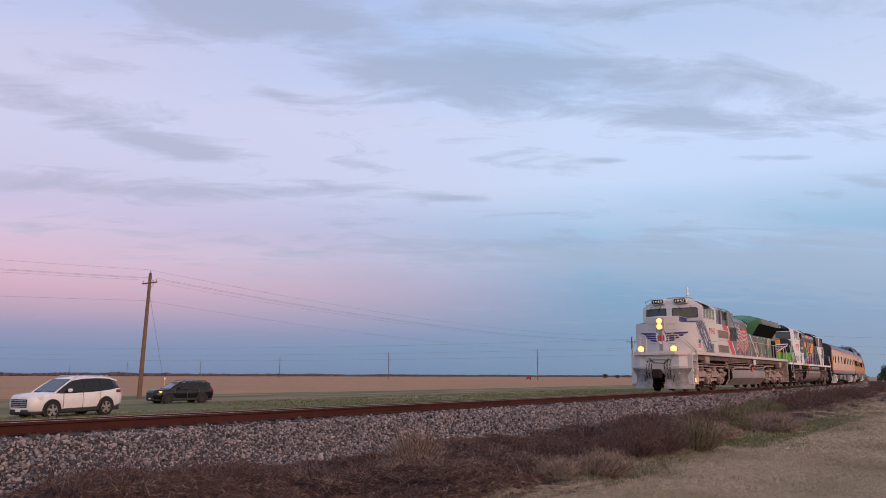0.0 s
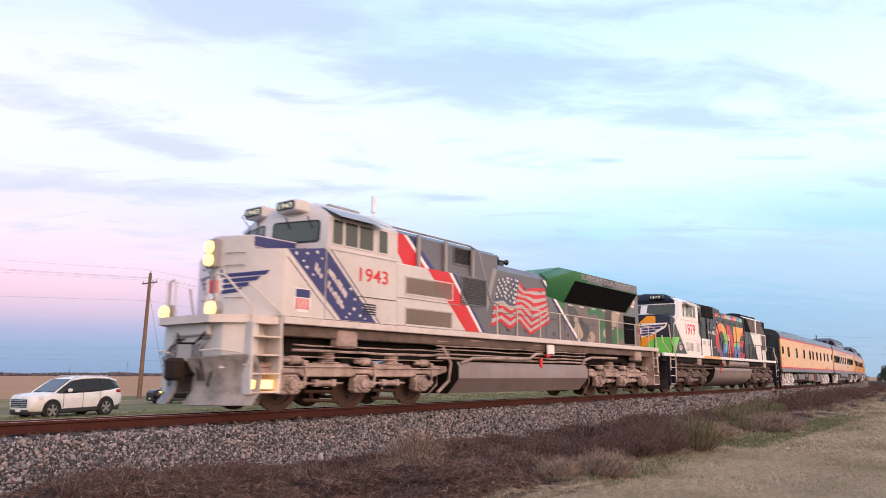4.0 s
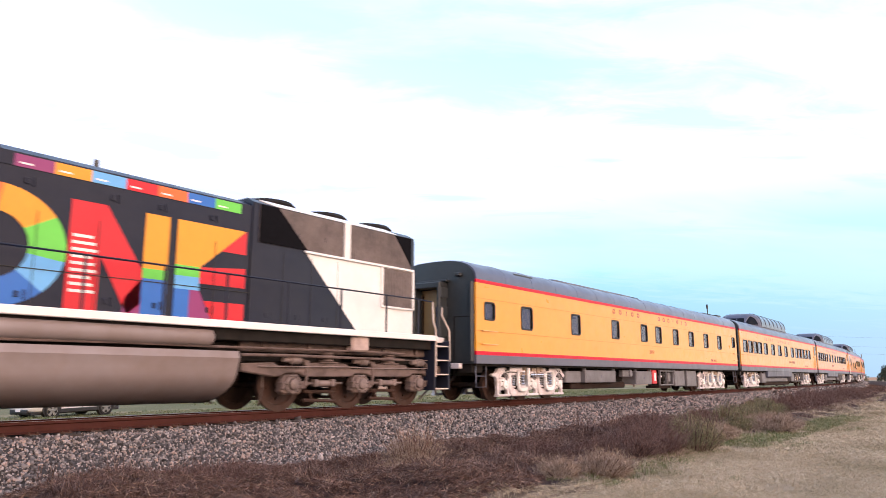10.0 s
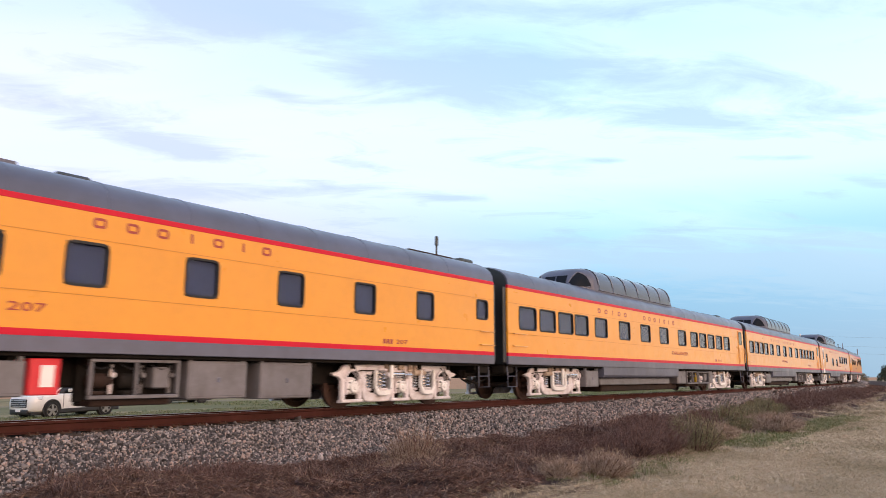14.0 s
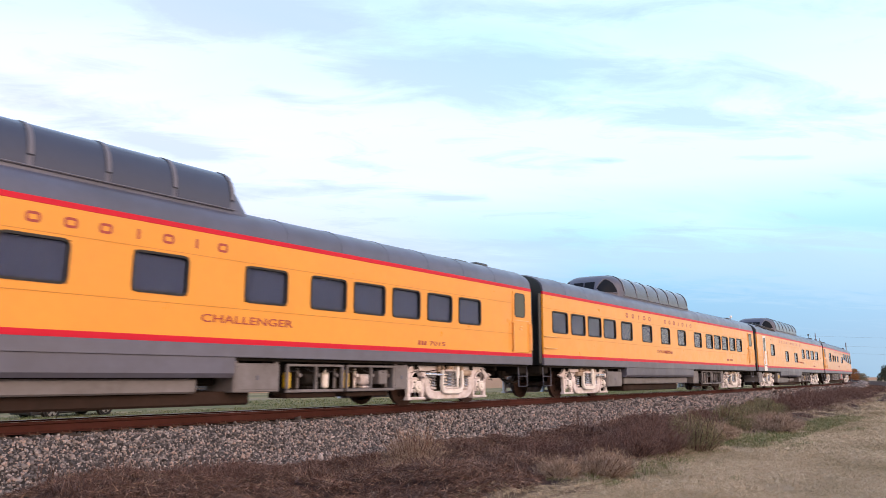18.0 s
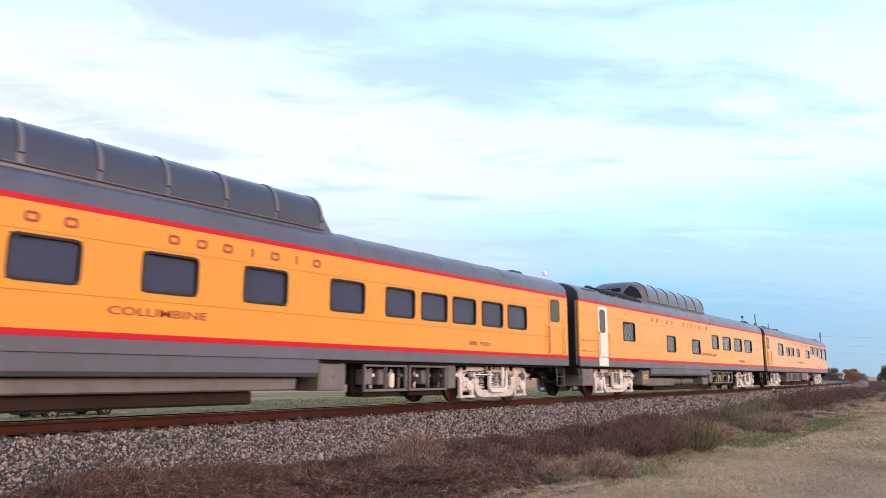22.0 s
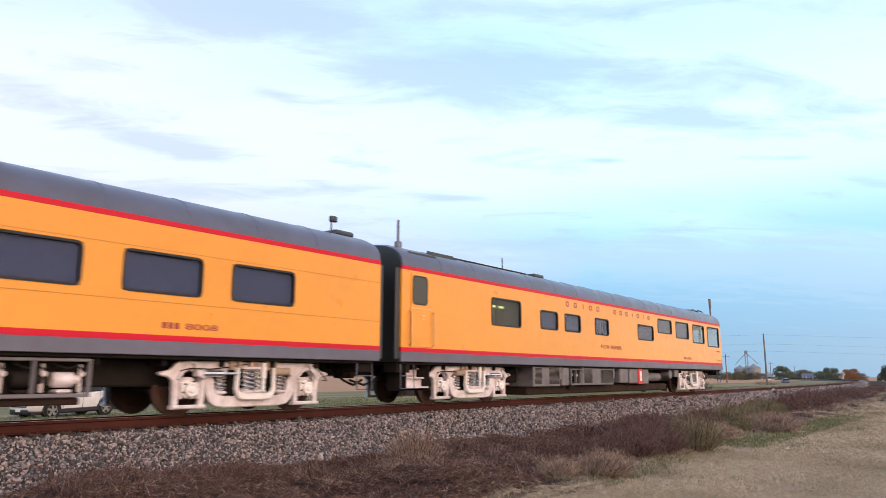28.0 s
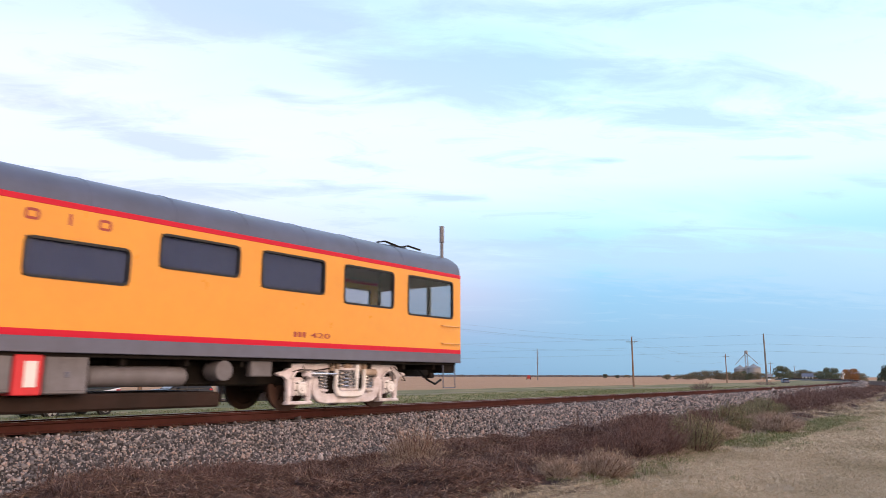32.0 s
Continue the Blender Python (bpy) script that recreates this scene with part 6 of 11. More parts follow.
M["lamp"] = material("lit_headlamp", (1.0, 0.50, 0.15), 0.3, 0, 0.0, 1.0, emit=3.4)
M["lamp_dim"] = material("lit_step_lamp", (1.0, 0.55, 0.18), 0.3, 0, 0.0, 1.0, emit=3.0)
M["board"] = material("lit_number_board", (0.75, 0.72, 0.55), 0.4, 0, 0.0, 1.0, emit=0.35)
M["cab_glass"] = material("cab_glass", (0.060, 0.070, 0.062), 0.05, 0, 0.0, 1.0, spec=0.5)
Y1 = -1.0        # near face of the long hood


def decal(name, poly, mat, parent, off, y, lift=1, label="", depth=0.003):
    g = Geo(off)
    g.slab_y(poly, y - lift * depth - 0.001, y + 0.0005)
    return part(name, g, mat, parent, label, smooth=0)


def chaikin(poly, times=2):
    """Round the corners of an outline."""
    for _ in range(times):
        poly = [(p[0] * u + q[0] * (1 - u), p[1] * u + q[1] * (1 - u)) for p, q in zip(poly, poly[1:] + poly[:1]) for u in (0.78, 0.22)]
    return poly


def loco_truck(loco, axles, off, mat, y_frame=1.06):
    """A six-wheel locomotive truck: outside frames dipping over the axles, springs between, brake gear before each wheel."""
    a, b, c = axles
    pale = M["dusty"] if mat == M["dusty"] else M["dusty_mid"]

    def span(y0, y1, sgn):
        return min(sgn * y0, sgn * y1), max(sgn * y0, sgn * y1)

    fr = None
    for sgn in (-1, 1):
        top = [(a - 1.30, 0.96)]
        for x in axles:
            top += [(x - 0.50, 0.99), (x - 0.30, 0.875), (x + 0.30, 0.875), (x + 0.50, 0.99)]
        top += [(c + 1.05, 0.97), (c + 1.05, 0.82)]
        low = []
        for x in axles[::-1]:
            low += [(x + 0.46, 0.69), (x + 0.30, 0.71), (x + 0.20, 0.765), (x - 0.20, 0.765), (x - 0.30, 0.71), (x - 0.46, 0.69)]
        g = Geo(off)
        g.plate(top + low + [(a - 1.30, 0.80)], *span(y_frame, y_frame + 0.16, sgn), 0.025)
        ob = part("truck" if fr is None else "truck_side", g, mat, fr or loco, "dust-coated six-wheel truck frame")
        fr = fr or ob
        for x in axles:
            # axle box with its round cover, hung between two guides
            j = Geo(off)
            j.plate([(x - 0.29, 0.40), (x - 0.20, 0.335), (x + 0.20, 0.335), (x + 0.29, 0.40), (x + 0.27, 0.64), (x + 0.17, 0.745), (x - 0.17, 0.745), (x - 0.27, 0.64)], *span(y_frame - 0.05, y_frame + 0.15, sgn), 0.03)
            for e in (-1, 1):
                j.box(x + e * 0.25 - 0.05, x + e * 0.25 + 0.05, *span(y_frame + 0.05, y_frame + 0.20, sgn), 0.44, 0.60, 0.02)
            box_ = part("journal_box", j, mat, fr, "dusty axle bearing box")
            j = Geo(off)
            y1 = sgn * (y_frame + 0.15)
            j.lathe((x, y1, 0.545), "y", [(-0.02, 0.195), (sgn * 0.05, 0.195), (sgn * 0.06, 0.165), (sgn * 0.035, 0.155), (sgn * 0.035, 0.125), (sgn * 0.10, 0.115), (sgn * 0.115, 0.09), (sgn * 0.115, 0.02)], 18)
            part("bearing_cover", j, pale, box_, "pale dusty round bearing cover")
            for k in range(6):
                j = Geo(off)
                j.cyl((x + 0.178 * math.cos(k * 1.047), y1 + sgn * 0.05, 0.545 + 0.178 * math.sin(k * 1.047)), "y", 0.016, -0.015, 0.015, 6)
                part("bolt", j, M["under_dark"], box_)
            # upper brake cylinder and its lever
            j = Geo(off)
            j.cyl((0, sgn * (y_frame + 0.13), 1.045), "x", 0.095, x - 0.06, x + 0.22, 14, 0.03)
            j.cyl((0, sgn * (y_frame + 0.13), 1.045), "x", 0.055, x - 0.26, x - 0.05, 10)
            part("brake_cylinder", j, pale, fr, "pale dusty brake cylinder")
            j = Geo(off)
            j.tube([(x + 0.26, sgn * (y_frame + 0.16), 1.06), (x + 0.36, sgn * (y_frame + 0.17), 0.96), (x + 0.37, sgn * (y_frame + 0.18), 0.70), (x + 0.33, sgn * (y_frame + 0.16), 0.46)], 0.034, 6)
            j.cyl((x + 0.36, sgn * (y_frame + 0.16), 0.98), "y", 0.07, -0.05, 0.06, 10)
            j.cyl((x + 0.35, sgn * (y_frame + 0.16), 0.56), "y", 0.06, -0.05, 0.06, 10)
            part("brake_lever", j, mat, fr, "dusty brake lever")
        for x in ((a + b) / 2, (b + c) / 2):
            q = Geo(off)
            for o in range(4):
                q.cyl((x, sgn * (y_frame + 0.04), 0), "z", 0.185, 1.025 + o * 0.052, 1.058 + o * 0.052, 18)
            q.cyl((x, sgn * (y_frame + 0.04), 0), "z", 0.155, 1.0, 1.26, 16)
            part("rubber_spring", q, mat, fr, "stacked rubber spring")
            q = Geo(off)
            q.box(x - 0.27, x + 0.27, *span(y_frame - 0.12, y_frame + 0.19, sgn), 0.985, 1.022, 0.01)
            part("spring_seat", q, mat, fr)
            # slack adjuster low between the wheels
            q = Geo(off)
            q.cyl((0, sgn * (y_frame + 0.06), 0.555), "x", 0.068, x - 0.24, x + 0.12, 12)
            q.cyl((0, sgn * (y_frame + 0.06), 0.555), "x", 0.024, x - 0.55, x + 0.50, 8)
            for e in (-0.30, 0.20):
                q.box(x + e - 0.06, x + e + 0.06, *span(y_frame - 0.02, y_frame + 0.13, sgn), 0.48, 0.645, 0.02)
            part("slack_adjuster", q, pale, fr, "pale dusty brake adjuster")
            # rusty brake beams between the wheels
            q = Geo(off)
            for z0, z1 in ((0.385, 0.36), (0.20, 0.155)):
                q.tube([(x - 0.46, sgn * 0.93, z0), (x + 0.12, sgn * 0.97, (z0 + z1) / 2), (x + 0.46, sgn * 0.93, z1)], 0.042, 6)
            q.tube([(x - 0.30, sgn * 0.95, 0.37), (x - 0.22, sgn * 0.95, 0.18)], 0.035, 6)
            q.tube([(x + 0.34, sgn * 0.95, 0.36), (x + 0.42, sgn * 0.95, 0.17)], 0.045, 6)
            part("brake_beam", q, M["wheel"], fr, "rusty brake beam")
        for k, z in enumerate((1.105, 0.90)):
            q = Geo(off)
            q.tube([(a - 0.9, sgn * (y_frame + 0.19), z), (b - 0.6, sgn * (y_frame + 0.20), z + 0.015), (b + 0.5, sgn * (y_frame + 0.19), z - 0.01), (c + 0.8, sgn * (y_frame + 0.20), z + 0.01)], 0.013 + 0.004 * k, 6)
            part("brake_pipe", q, pale, fr, "thin dusty brake pipe")
        for x in (a - 0.72, c + 0.72):
            q = Geo(off)
            q.tube([(x, sgn * (y_frame + 0.08), 0.86), (x + 0.03, sgn * (y_frame + 0.05), 0.50), (x + (0.20 if x < b else -0.16), sgn * 0.80, 0.12)], 0.026, 6)
            part("sand_pipe", q, mat, fr, "bent sand pipe by the wheel")
    q = Geo(off)
    q.box(a + 0.5, c - 0.5, -0.95, 0.95, 0.60, 0.95, 0.05)
    q.box(b - 0.5, b + 0.5, -1.0, 1.0, 0.95, 1.30, 0.04)
    part("bolster", q, M["under_dark"], fr, "dark bolster across the truck")
    for x in (a, b, c):
        wheelset(fr, x, 0.533, off)
    return fr


def handrails(loco, off, runs, posts, y=-1.47, z0=1.92, mat="handrail"):
    for pts in runs:
        for sgn in (1, -1):
            g = Geo(off)
            g.tube([(x, sgn * y, z) for x, z in pts], 0.019, 7)
            part("handrail", g, M[mat], loco, "long walkway handrail")
    for x, z in posts:
        for sgn in (1, -1):
            g = Geo(off)
            g.box(x - 0.022, x + 0.022, sgn * y - 0.016, sgn * y + 0.016, z0 - 0.12, z, 0.006)
            part("rail_post", g, M[mat], loco, "handrail post")


def pipes(loco, off, x0, x1, z_list, mat, y=-1.34, seed=1):
    r = random.Random(seed)
    for z in z_list:
        g = Geo(off)
        n = 10
        pts = [(x0 + (x1 - x0) * i / n, y + r.uniform(-0.03, 0.03), z + r.uniform(-0.015, 0.015)) for i in range(n + 1)]
        g.tube(pts, r.uniform(0.016, 0.034), 7)
        part("pipe", g, mat, loco, "dusty pipe below the walkway")


def stairs(loco, off, x0, x1, mat, z_top, y=-1.5, side_mat=None):
    """Corner steps with a white edge on each tread."""
    for sgn in (1, -1):
        ya, yb = sorted((sgn * y, sgn * 1.0 * math.copysign(1, y)))
        w = Geo(off)
        w.box(x0 - 0.03, x0 + 0.03, ya, yb, 0.36, z_top, 0.01)
        w.box(x1 - 0.03, x1 + 0.03, ya, yb, 0.36, z_top, 0.01)
        yi = sgn * -0.98
        w.box(x0, x1, yi - 0.02, yi + 0.02, 0.40, z_top, 0.005)
        well = part("step_well", w, side_mat or mat, loco, "corner step well")
        for k in range(4):
            z = 0.38 + k * 0.36
            t = Geo(off)
            t.box(x0 + 0.03, x1 - 0.03, ya, yb, z, z + 0.035, 0.006)
            part("tread", t, M["step_white"], well, "worn white step tread")


def louvres(parent, off, x0, x1, z0, z1, y, mat, pitch=0.055, name="louvre", label="", upright=False):
    g = Geo(off)
    k = (x0 if upright else z0) + 0.01
    while k < (x1 if upright else z1) - pitch * 0.5:
        if upright:
            g.box(k, k + pitch * 0.55, y - 0.014, y + 0.001, z0, z1, 0.003)
        else:
            g.box(x0, x1, y - 0.014, y + 0.001, k, k + pitch * 0.55, 0.003)
        k += pitch
    return part(name, g, mat, parent, label)


def box_latches(loco, off, xs, zs, y, mat, seed=0):
    r = random.Random(seed)
    for x in xs:
        for z in zs:
            g = Geo(off)
            g.box(x - 0.03, x + 0.03, y - 0.02, y + 0.001, z - 0.05, z + 0.05, 0.006)
            part("door_latch", g, mat, loco, "small hood door latch")
            g = Geo(off)
            g.box(x + 0.10, x + 0.13, y - 0.012, y + 0.001, z - 0.08, z + 0.08, 0.003)
            part("door_hinge", g, mat, loco, "small hood door hinge")


def hood_doors(loco, off, edges, z0, z1, y, mat):
    for x in edges:
        g = Geo(off)
        g.box(x - 0.006, x + 0.006, y - 0.006, y + 0.001, z0, z1, 0.0015)
        part("door_seam", g, mat, loco)


def ring_sector(cx, cz, rx, rz, ix, iz, a0, a1, n=8):
    out = [(cx + rx * math.cos(radians(a0 + (a1 - a0) * i / n)), cz + rz * math.sin(radians(a0 + (a1 - a0) * i / n))) for i in range(n + 1)]
    return out + [(cx + ix * math.cos(radians(a1 - (a1 - a0) * i / n)), cz + iz * math.sin(radians(a1 - (a1 - a0) * i / n))) for i in range(n + 1)]


def blob(cx, cz, rx, rz, seed, n=18):
    r = random.Random(seed)
    ph = [r.uniform(0, 6.28) for _ in range(3)]
    return [(cx + rx * (1 + 0.22 * math.sin(2 * t + ph[0]) + 0.13 * math.sin(3 * t + ph[1])) * math.cos(t),
             cz + rz * (1 + 0.20 * math.sin(2 * t + ph[2]) + 0.10 * math.sin(5 * t + ph[0])) * math.sin(t)) for t in [2 * math.pi * i / n for i in range(n)]]


def clip_poly(poly, x0, x1, z0, z1):
    """Cut a polygon to a rectangle."""
    for axis, lim, keep in ((0, x0, 1), (0, x1, -1), (1, z0, 1), (1, z1, -1)):
        out = []
        for i, p in enumerate(poly):
            q = poly[(i + 1) % len(poly)]
            pin, qin = (p[axis] - lim) * keep >= 0, (q[axis] - lim) * keep >= 0
            if pin:
                out.append(p)
            if pin != qin:
                t = (lim - p[axis]) / (q[axis] - p[axis])
                out.append((p[0] + t * (q[0] - p[0]), p[1] + t * (q[1] - p[1])))
        poly = out
        if not poly:
            return []
    return poly


def wing_emblem(parent, off, x, cy, cz, size, slope=0.0, edge=""):
    """The winged shield on a nose, as plain shapes facing forward."""
    def face(poly, mat, lift):
        g = Geo(off)
        g.add([(x - 0.004 * lift + slope * abs(y - cy), y, z) for y, z in poly] + [(x + 0.002 + slope * abs(y - cy), y, z) for y, z in poly],
              [tuple(range(len(poly))), tuple(range(2 * len(poly) - 1, len(poly) - 1, -1))] + [(i, (i + 1) % len(poly), len(poly) + (i + 1) % len(poly), len(poly) + i) for i in range(len(poly))])
        part("emblem_piece", g, M[mat], parent, smooth=0)
    s = size
    if edge:
        for e in (-1, 1):
            face([(cy + e * 0.16 * s, cz + 0.24 * s), (cy + e * 1.10 * s, cz + 0.26 * s), (cy + e * 1.02 * s, cz + 0.08 * s), (cy + e * 0.55 * s, cz - 0.20 * s), (cy + e * 0.16 * s, cz - 0.28 * s)][::e], edge, 0)
    for e in (-1, 1):
        for k in range(4):
            z = cz + 0.16 * s - 0.10 * s * k
            face([(cy + e * 0.20 * s, z), (cy + e * (1.05 - 0.16 * k) * s, z + 0.05 * s), (cy + e * (0.98 - 0.16 * k) * s, z - 0.03 * s), (cy + e * 0.20 * s, z - 0.065 * s)][::e], "paint_blue", 1)
    face([(cy - 0.22 * s, cz + 0.26 * s), (cy + 0.22 * s, cz + 0.26 * s), (cy + 0.22 * s, cz - 0.12 * s), (cy, cz - 0.32 * s), (cy - 0.22 * s, cz - 0.12 * s)], "white", 2)
    face([(cy - 0.20 * s, cz + 0.24 * s), (cy + 0.20 * s, cz + 0.24 * s), (cy + 0.20 * s, cz + 0.08 * s), (cy - 0.20 * s, cz + 0.08 * s)], "paint_blue", 3)
    for k in range(3):
        y = cy - 0.15 * s + 0.12 * s * k
        face([(y, cz + 0.06 * s), (y + 0.06 * s, cz + 0.06 * s), (y + 0.06 * s, cz - 0.18 * s), (y, cz - 0.18 * s)], "paint_red", 3)


def shield_badge(loco, off, x, z, y, w=0.4, h=0.45):
    decal("badge", [(x, z + h), (x + w, z + h), (x + w, z + h * 0.3), (x + w * 0.8, z), (x + w * 0.2, z), (x, z + h * 0.3)], M["white"], loco, off, y, 1, "small shield badge as plain shapes")
    decal("badge", [(x + 0.02, z + h - 0.02), (x + w - 0.02, z + h - 0.02), (x + w - 0.02, z + h * 0.62), (x + 0.02, z + h * 0.62)], M["paint_blue"], loco, off, y, 2)
    for k in range(4):
        a = x + 0.04 + k * (w - 0.06) / 4
        decal("badge", [(a, z + h * 0.58), (a + w * 0.12, z + h * 0.58), (a + w * 0.12, z + 0.06), (a, z + 0.06)], M["paint_red"], loco, off, y, 2)


def fuel_tank(loco, off, x0, x1, prof, mat):
    g = Geo(off)
    g.slab_x(prof, x0, x1)
    tank = part("fuel_tank", g, mat, loco, "long dust-coated fuel tank")
    for x in (x0, x1):
        e = Geo(off)
        e.slab_x([(y * 1.008, 0.66 + (z - 0.66) * 1.012) for y, z in prof], x - 0.02 if x == x0 else x - 0.01, x + 0.01 if x == x0 else x + 0.02)
        part("tank_end", e, M["under_dark"], tank, "dark tank end")
    return tank


def coupler_gear(loco, off, x, sgn):
    g = Geo(off)
    a, b = sorted((x, x + sgn * 0.55))
    g.box(a, b, -0.13, 0.13, 0.72, 1.0, 0.03)
    a, b = sorted((x + sgn * 0.35, x + sgn * 0.6))
    g.box(a, b, -0.22, 0.22, 0.62, 1.06, 0.06)
    part("coupler", g, M["rust_under"], loco, "rusty knuckle coupler")
    for y in (-0.75, -0.55, 0.55, 0.75):
        h = Geo(off)
        h.tube([(x, y, 1.25), (x + sgn * 0.12, y, 0.95), (x + sgn * 0.16, y * 0.9, 0.55), (x + sgn * 0.1, y * 0.85, 0.42)], 0.026, 6)
        part("air_hose", h, M["black"], loco, "black air hose")


def front_number(parent, text, x, y0, width, z0, z1, off):
    """Digits on a board that faces forward."""
    ob = lettering("board_number", text, M["board"], parent, 0.0, width, z0, z1, y=0.0, off=0.0, label="lit pale number on a black board")
    co = np.empty(len(ob.data.vertices) * 3, np.float32)
    ob.data.vertices.foreach_get("co", co)
    co = co.reshape(-1, 3)
    out = np.stack([x - off + co[:, 1], y0 + width - co[:, 0], co[:, 2]], 1)
    ob.data.vertices.foreach_set("co", out.astype(np.float32).ravel())
    ob.data.update()


M["plow_paint"] = material("scuffed_plow_paint", (0.30, 0.28, 0.275), 0.55, 0, 0.15, 4.0, (0.035, 0.030, 0.028), 0.85, 2.6)
M["awning_blue"] = material("pale_awning_metal", (0.34, 0.38, 0.45), 0.45, 0.2, 0.1, 3.0)


def build_lead_loco():
    off = 43.9
    loco = thing("diesel_locomotive", "pale grey diesel locomotive with flag and camouflage livery, headlights lit", "locomotive", "train")
    CARS.append((loco, off, 7.2))
    P = lambda name, g, mat, label="", parent=None: part(name, g, M[mat], parent or loco, label)
    # deck and sill
    g = Geo(off)
    g.box(34.2, 54.4, -1.38, 1.38, 1.52, 1.90, 0.02)
    P("underframe", g, "dusty_dark", "dust-brown underframe")
    # inner box coloured black to give the gaps between pipes their shade
    g = Geo(off)
    g.box(34.3, 54.0, -1.0, 1.0, 1.12, 1.52, 0.02)
    P("inner_frame", g, "under_dark", "grimy centre sill, blackened for the shade in the gaps")
    for sgn in (-1, 1):
        g = Geo(off)
        y0, y1 = sorted((sgn * 1.40, sgn * 1.52))
        g.box(34.15, 54.55, y0, y1, 1.76, 1.91, 0.012)
        P("side_sill", g, "rail_white", "pale side sill along the walkway")
    pipes(loco, off, 39.4, 48.0, (1.18, 1.28, 1.40, 1.50, 1.60, 1.68), M["dusty"], seed=3)
    pipes(loco, off, 34.6, 40.0, (1.24, 1.36, 1.66), M["dusty"], -1.28, 5)
    g = Geo(off)
    g.tube([(47.6, -1.36, 1.02), (47.8, -1.38, 1.28), (48.4, -1.38, 1.38), (50.6, -1.34, 1.40)], 0.05)
    P("pipe", g, "dusty", "bent dusty pipe")
    g = Geo(off)
    g.tube([(39.7, -1.3, 1.5), (40.0, -1.36, 1.05), (39.9, -1.36, 0.6), (39.5, -1.3, 0.3)], 0.045)
    P("sand_hose", g, "dusty", "curved hose in front of the tank")
    for x in (36.1, 52.6):
        g = Geo(off)
        g.box(x - 0.32, x + 0.32, -1.42, -1.1, 1.32, 1.72, 0.05)
        P("sand_box", g, "dusty", "pale box under the walkway")
    # wedge nose: two faces meeting at a middle ridge, a raised middle and navy shoulders
    g = Geo(off)
    plan = ((33.50, 0.10, 3.36), (33.50, -0.10, 3.36), (34.12, -1.47, 3.30), (34.17, -1.50, 3.30), (35.26, -1.50, 3.45), (35.26, 1.50, 3.45), (34.17, 1.50, 3.30), (34.12, 1.47, 3.30))
    g.loft([[(x, y, 1.92) for x, y, z in plan], [(x, y, z) for x, y, z in plan]])
    nose = P("nose", g, "loco_white", "pale grey wedge-shaped nose")
    g = Geo(off)
    plan = ((33.50, 0.10), (33.50, -0.10), (33.83, -0.82), (35.0, -0.82), (35.0, 0.82), (33.83, 0.82))
    g.loft([[(x, y, 3.28) for x, y in plan], [(x, y, 3.60 + 0.02 * (x - 33.5)) for x, y in plan], [(x + 0.03 if x < 34 else x, y * 0.97, 3.63) for x, y in plan]])
    P("nose_top", g, "loco_white", "raised middle of the nose", nose)
    for sgn in (-1, 1):
        q = Geo(off)
        y0, y1 = sorted((sgn * 0.818, sgn * 0.828))
        q.box(33.86, 34.98, y0, y1, 3.39, 3.60, 0.002)
        P("livery_band", q, "paint_blue", "navy side of the raised nose", nose)
        q = Geo(off)
        pts = ((33.88, 0.83, 3.346), (34.13, 1.44, 3.306), (35.24, 1.48, 3.456), (35.24, 0.83, 3.456))
        q.add([(x, sgn * y, z + o) for o in (0.006, -0.01) for x, y, z in pts], [(0, 1, 2, 3), (7, 6, 5, 4), (0, 4, 5, 1), (1, 5, 6, 2), (2, 6, 7, 3), (3, 7, 4, 0)])
        P("livery_band", q, "paint_blue", "navy shoulder of the nose", nose)
        for z in (2.30, 2.98, 3.24):
            for ya in (0.34,):
                h = Geo(off)
                fx = lambda y: 33.50 + 0.452 * (y - 0.1)
                h.tube([(fx(ya), sgn * ya, z), (fx(ya) - 0.07, sgn * ya, z), (fx(ya + 0.34) - 0.07, sgn * (ya + 0.34), z), (fx(ya + 0.34), sgn * (ya + 0.34), z)], 0.011, 5)
                part("grab_iron", h, M["loco_mid"], nose)
    q = Geo(off)
    q.box(33.47, 33.52, -0.09, 0.09, 1.95, 2.9, 0.01)
    P("nose_door_seam", q, "loco_mid", "grey strip down the nose ridge", nose)
    wing_emblem(nose, off, 33.445, 0.0, 2.62, 1.15, 0.452)
    hl = Geo(off)
    hl.box(33.36, 33.62, -0.17, 0.17, 2.94, 3.55, 0.03)
    head = P("headlight", hl, "loco_mid", "twin headlight housing")
    for z in (3.10, 3.38):
        q = Geo(off)
        q.lathe((33.35, 0.0, z), "x", [(-0.05, 0.07), (-0.04, 0.125), (0.01, 0.135)], 18)
        part("lens", q, M["lamp"], head, "glowing headlight lens")
    # front platform, plow, lamps
    g = Geo(off)
    g.loft([[(32.84, -0.86, z), (32.84, 0.86, z), (33.30, 1.30, z), (34.1, 1.44, z), (34.1, -1.44, z), (33.30, -1.30, z)] for z in (1.74, 1.90)])
    P("front_platform", g, "rail_white", "pale front platform")
    g = Geo(off)
    g.loft([[(33.10, -0.95, z), (33.10, 0.95, z), (33.42, 1.30, z), (33.7, 1.30, z), (33.7, -1.30, z), (33.42, -1.30, z)] for z in (0.86, 1.74)])
    P("front_plate", g, "loco_white", "pale grey front plate above the coupler")
    q = Geo(off)
    q.box(33.02, 33.12, -0.62, 0.62, 1.50, 1.76, 0.03)
    P("drawbar_housing", q, "loco_white", "pale drawbar housing below the platform")
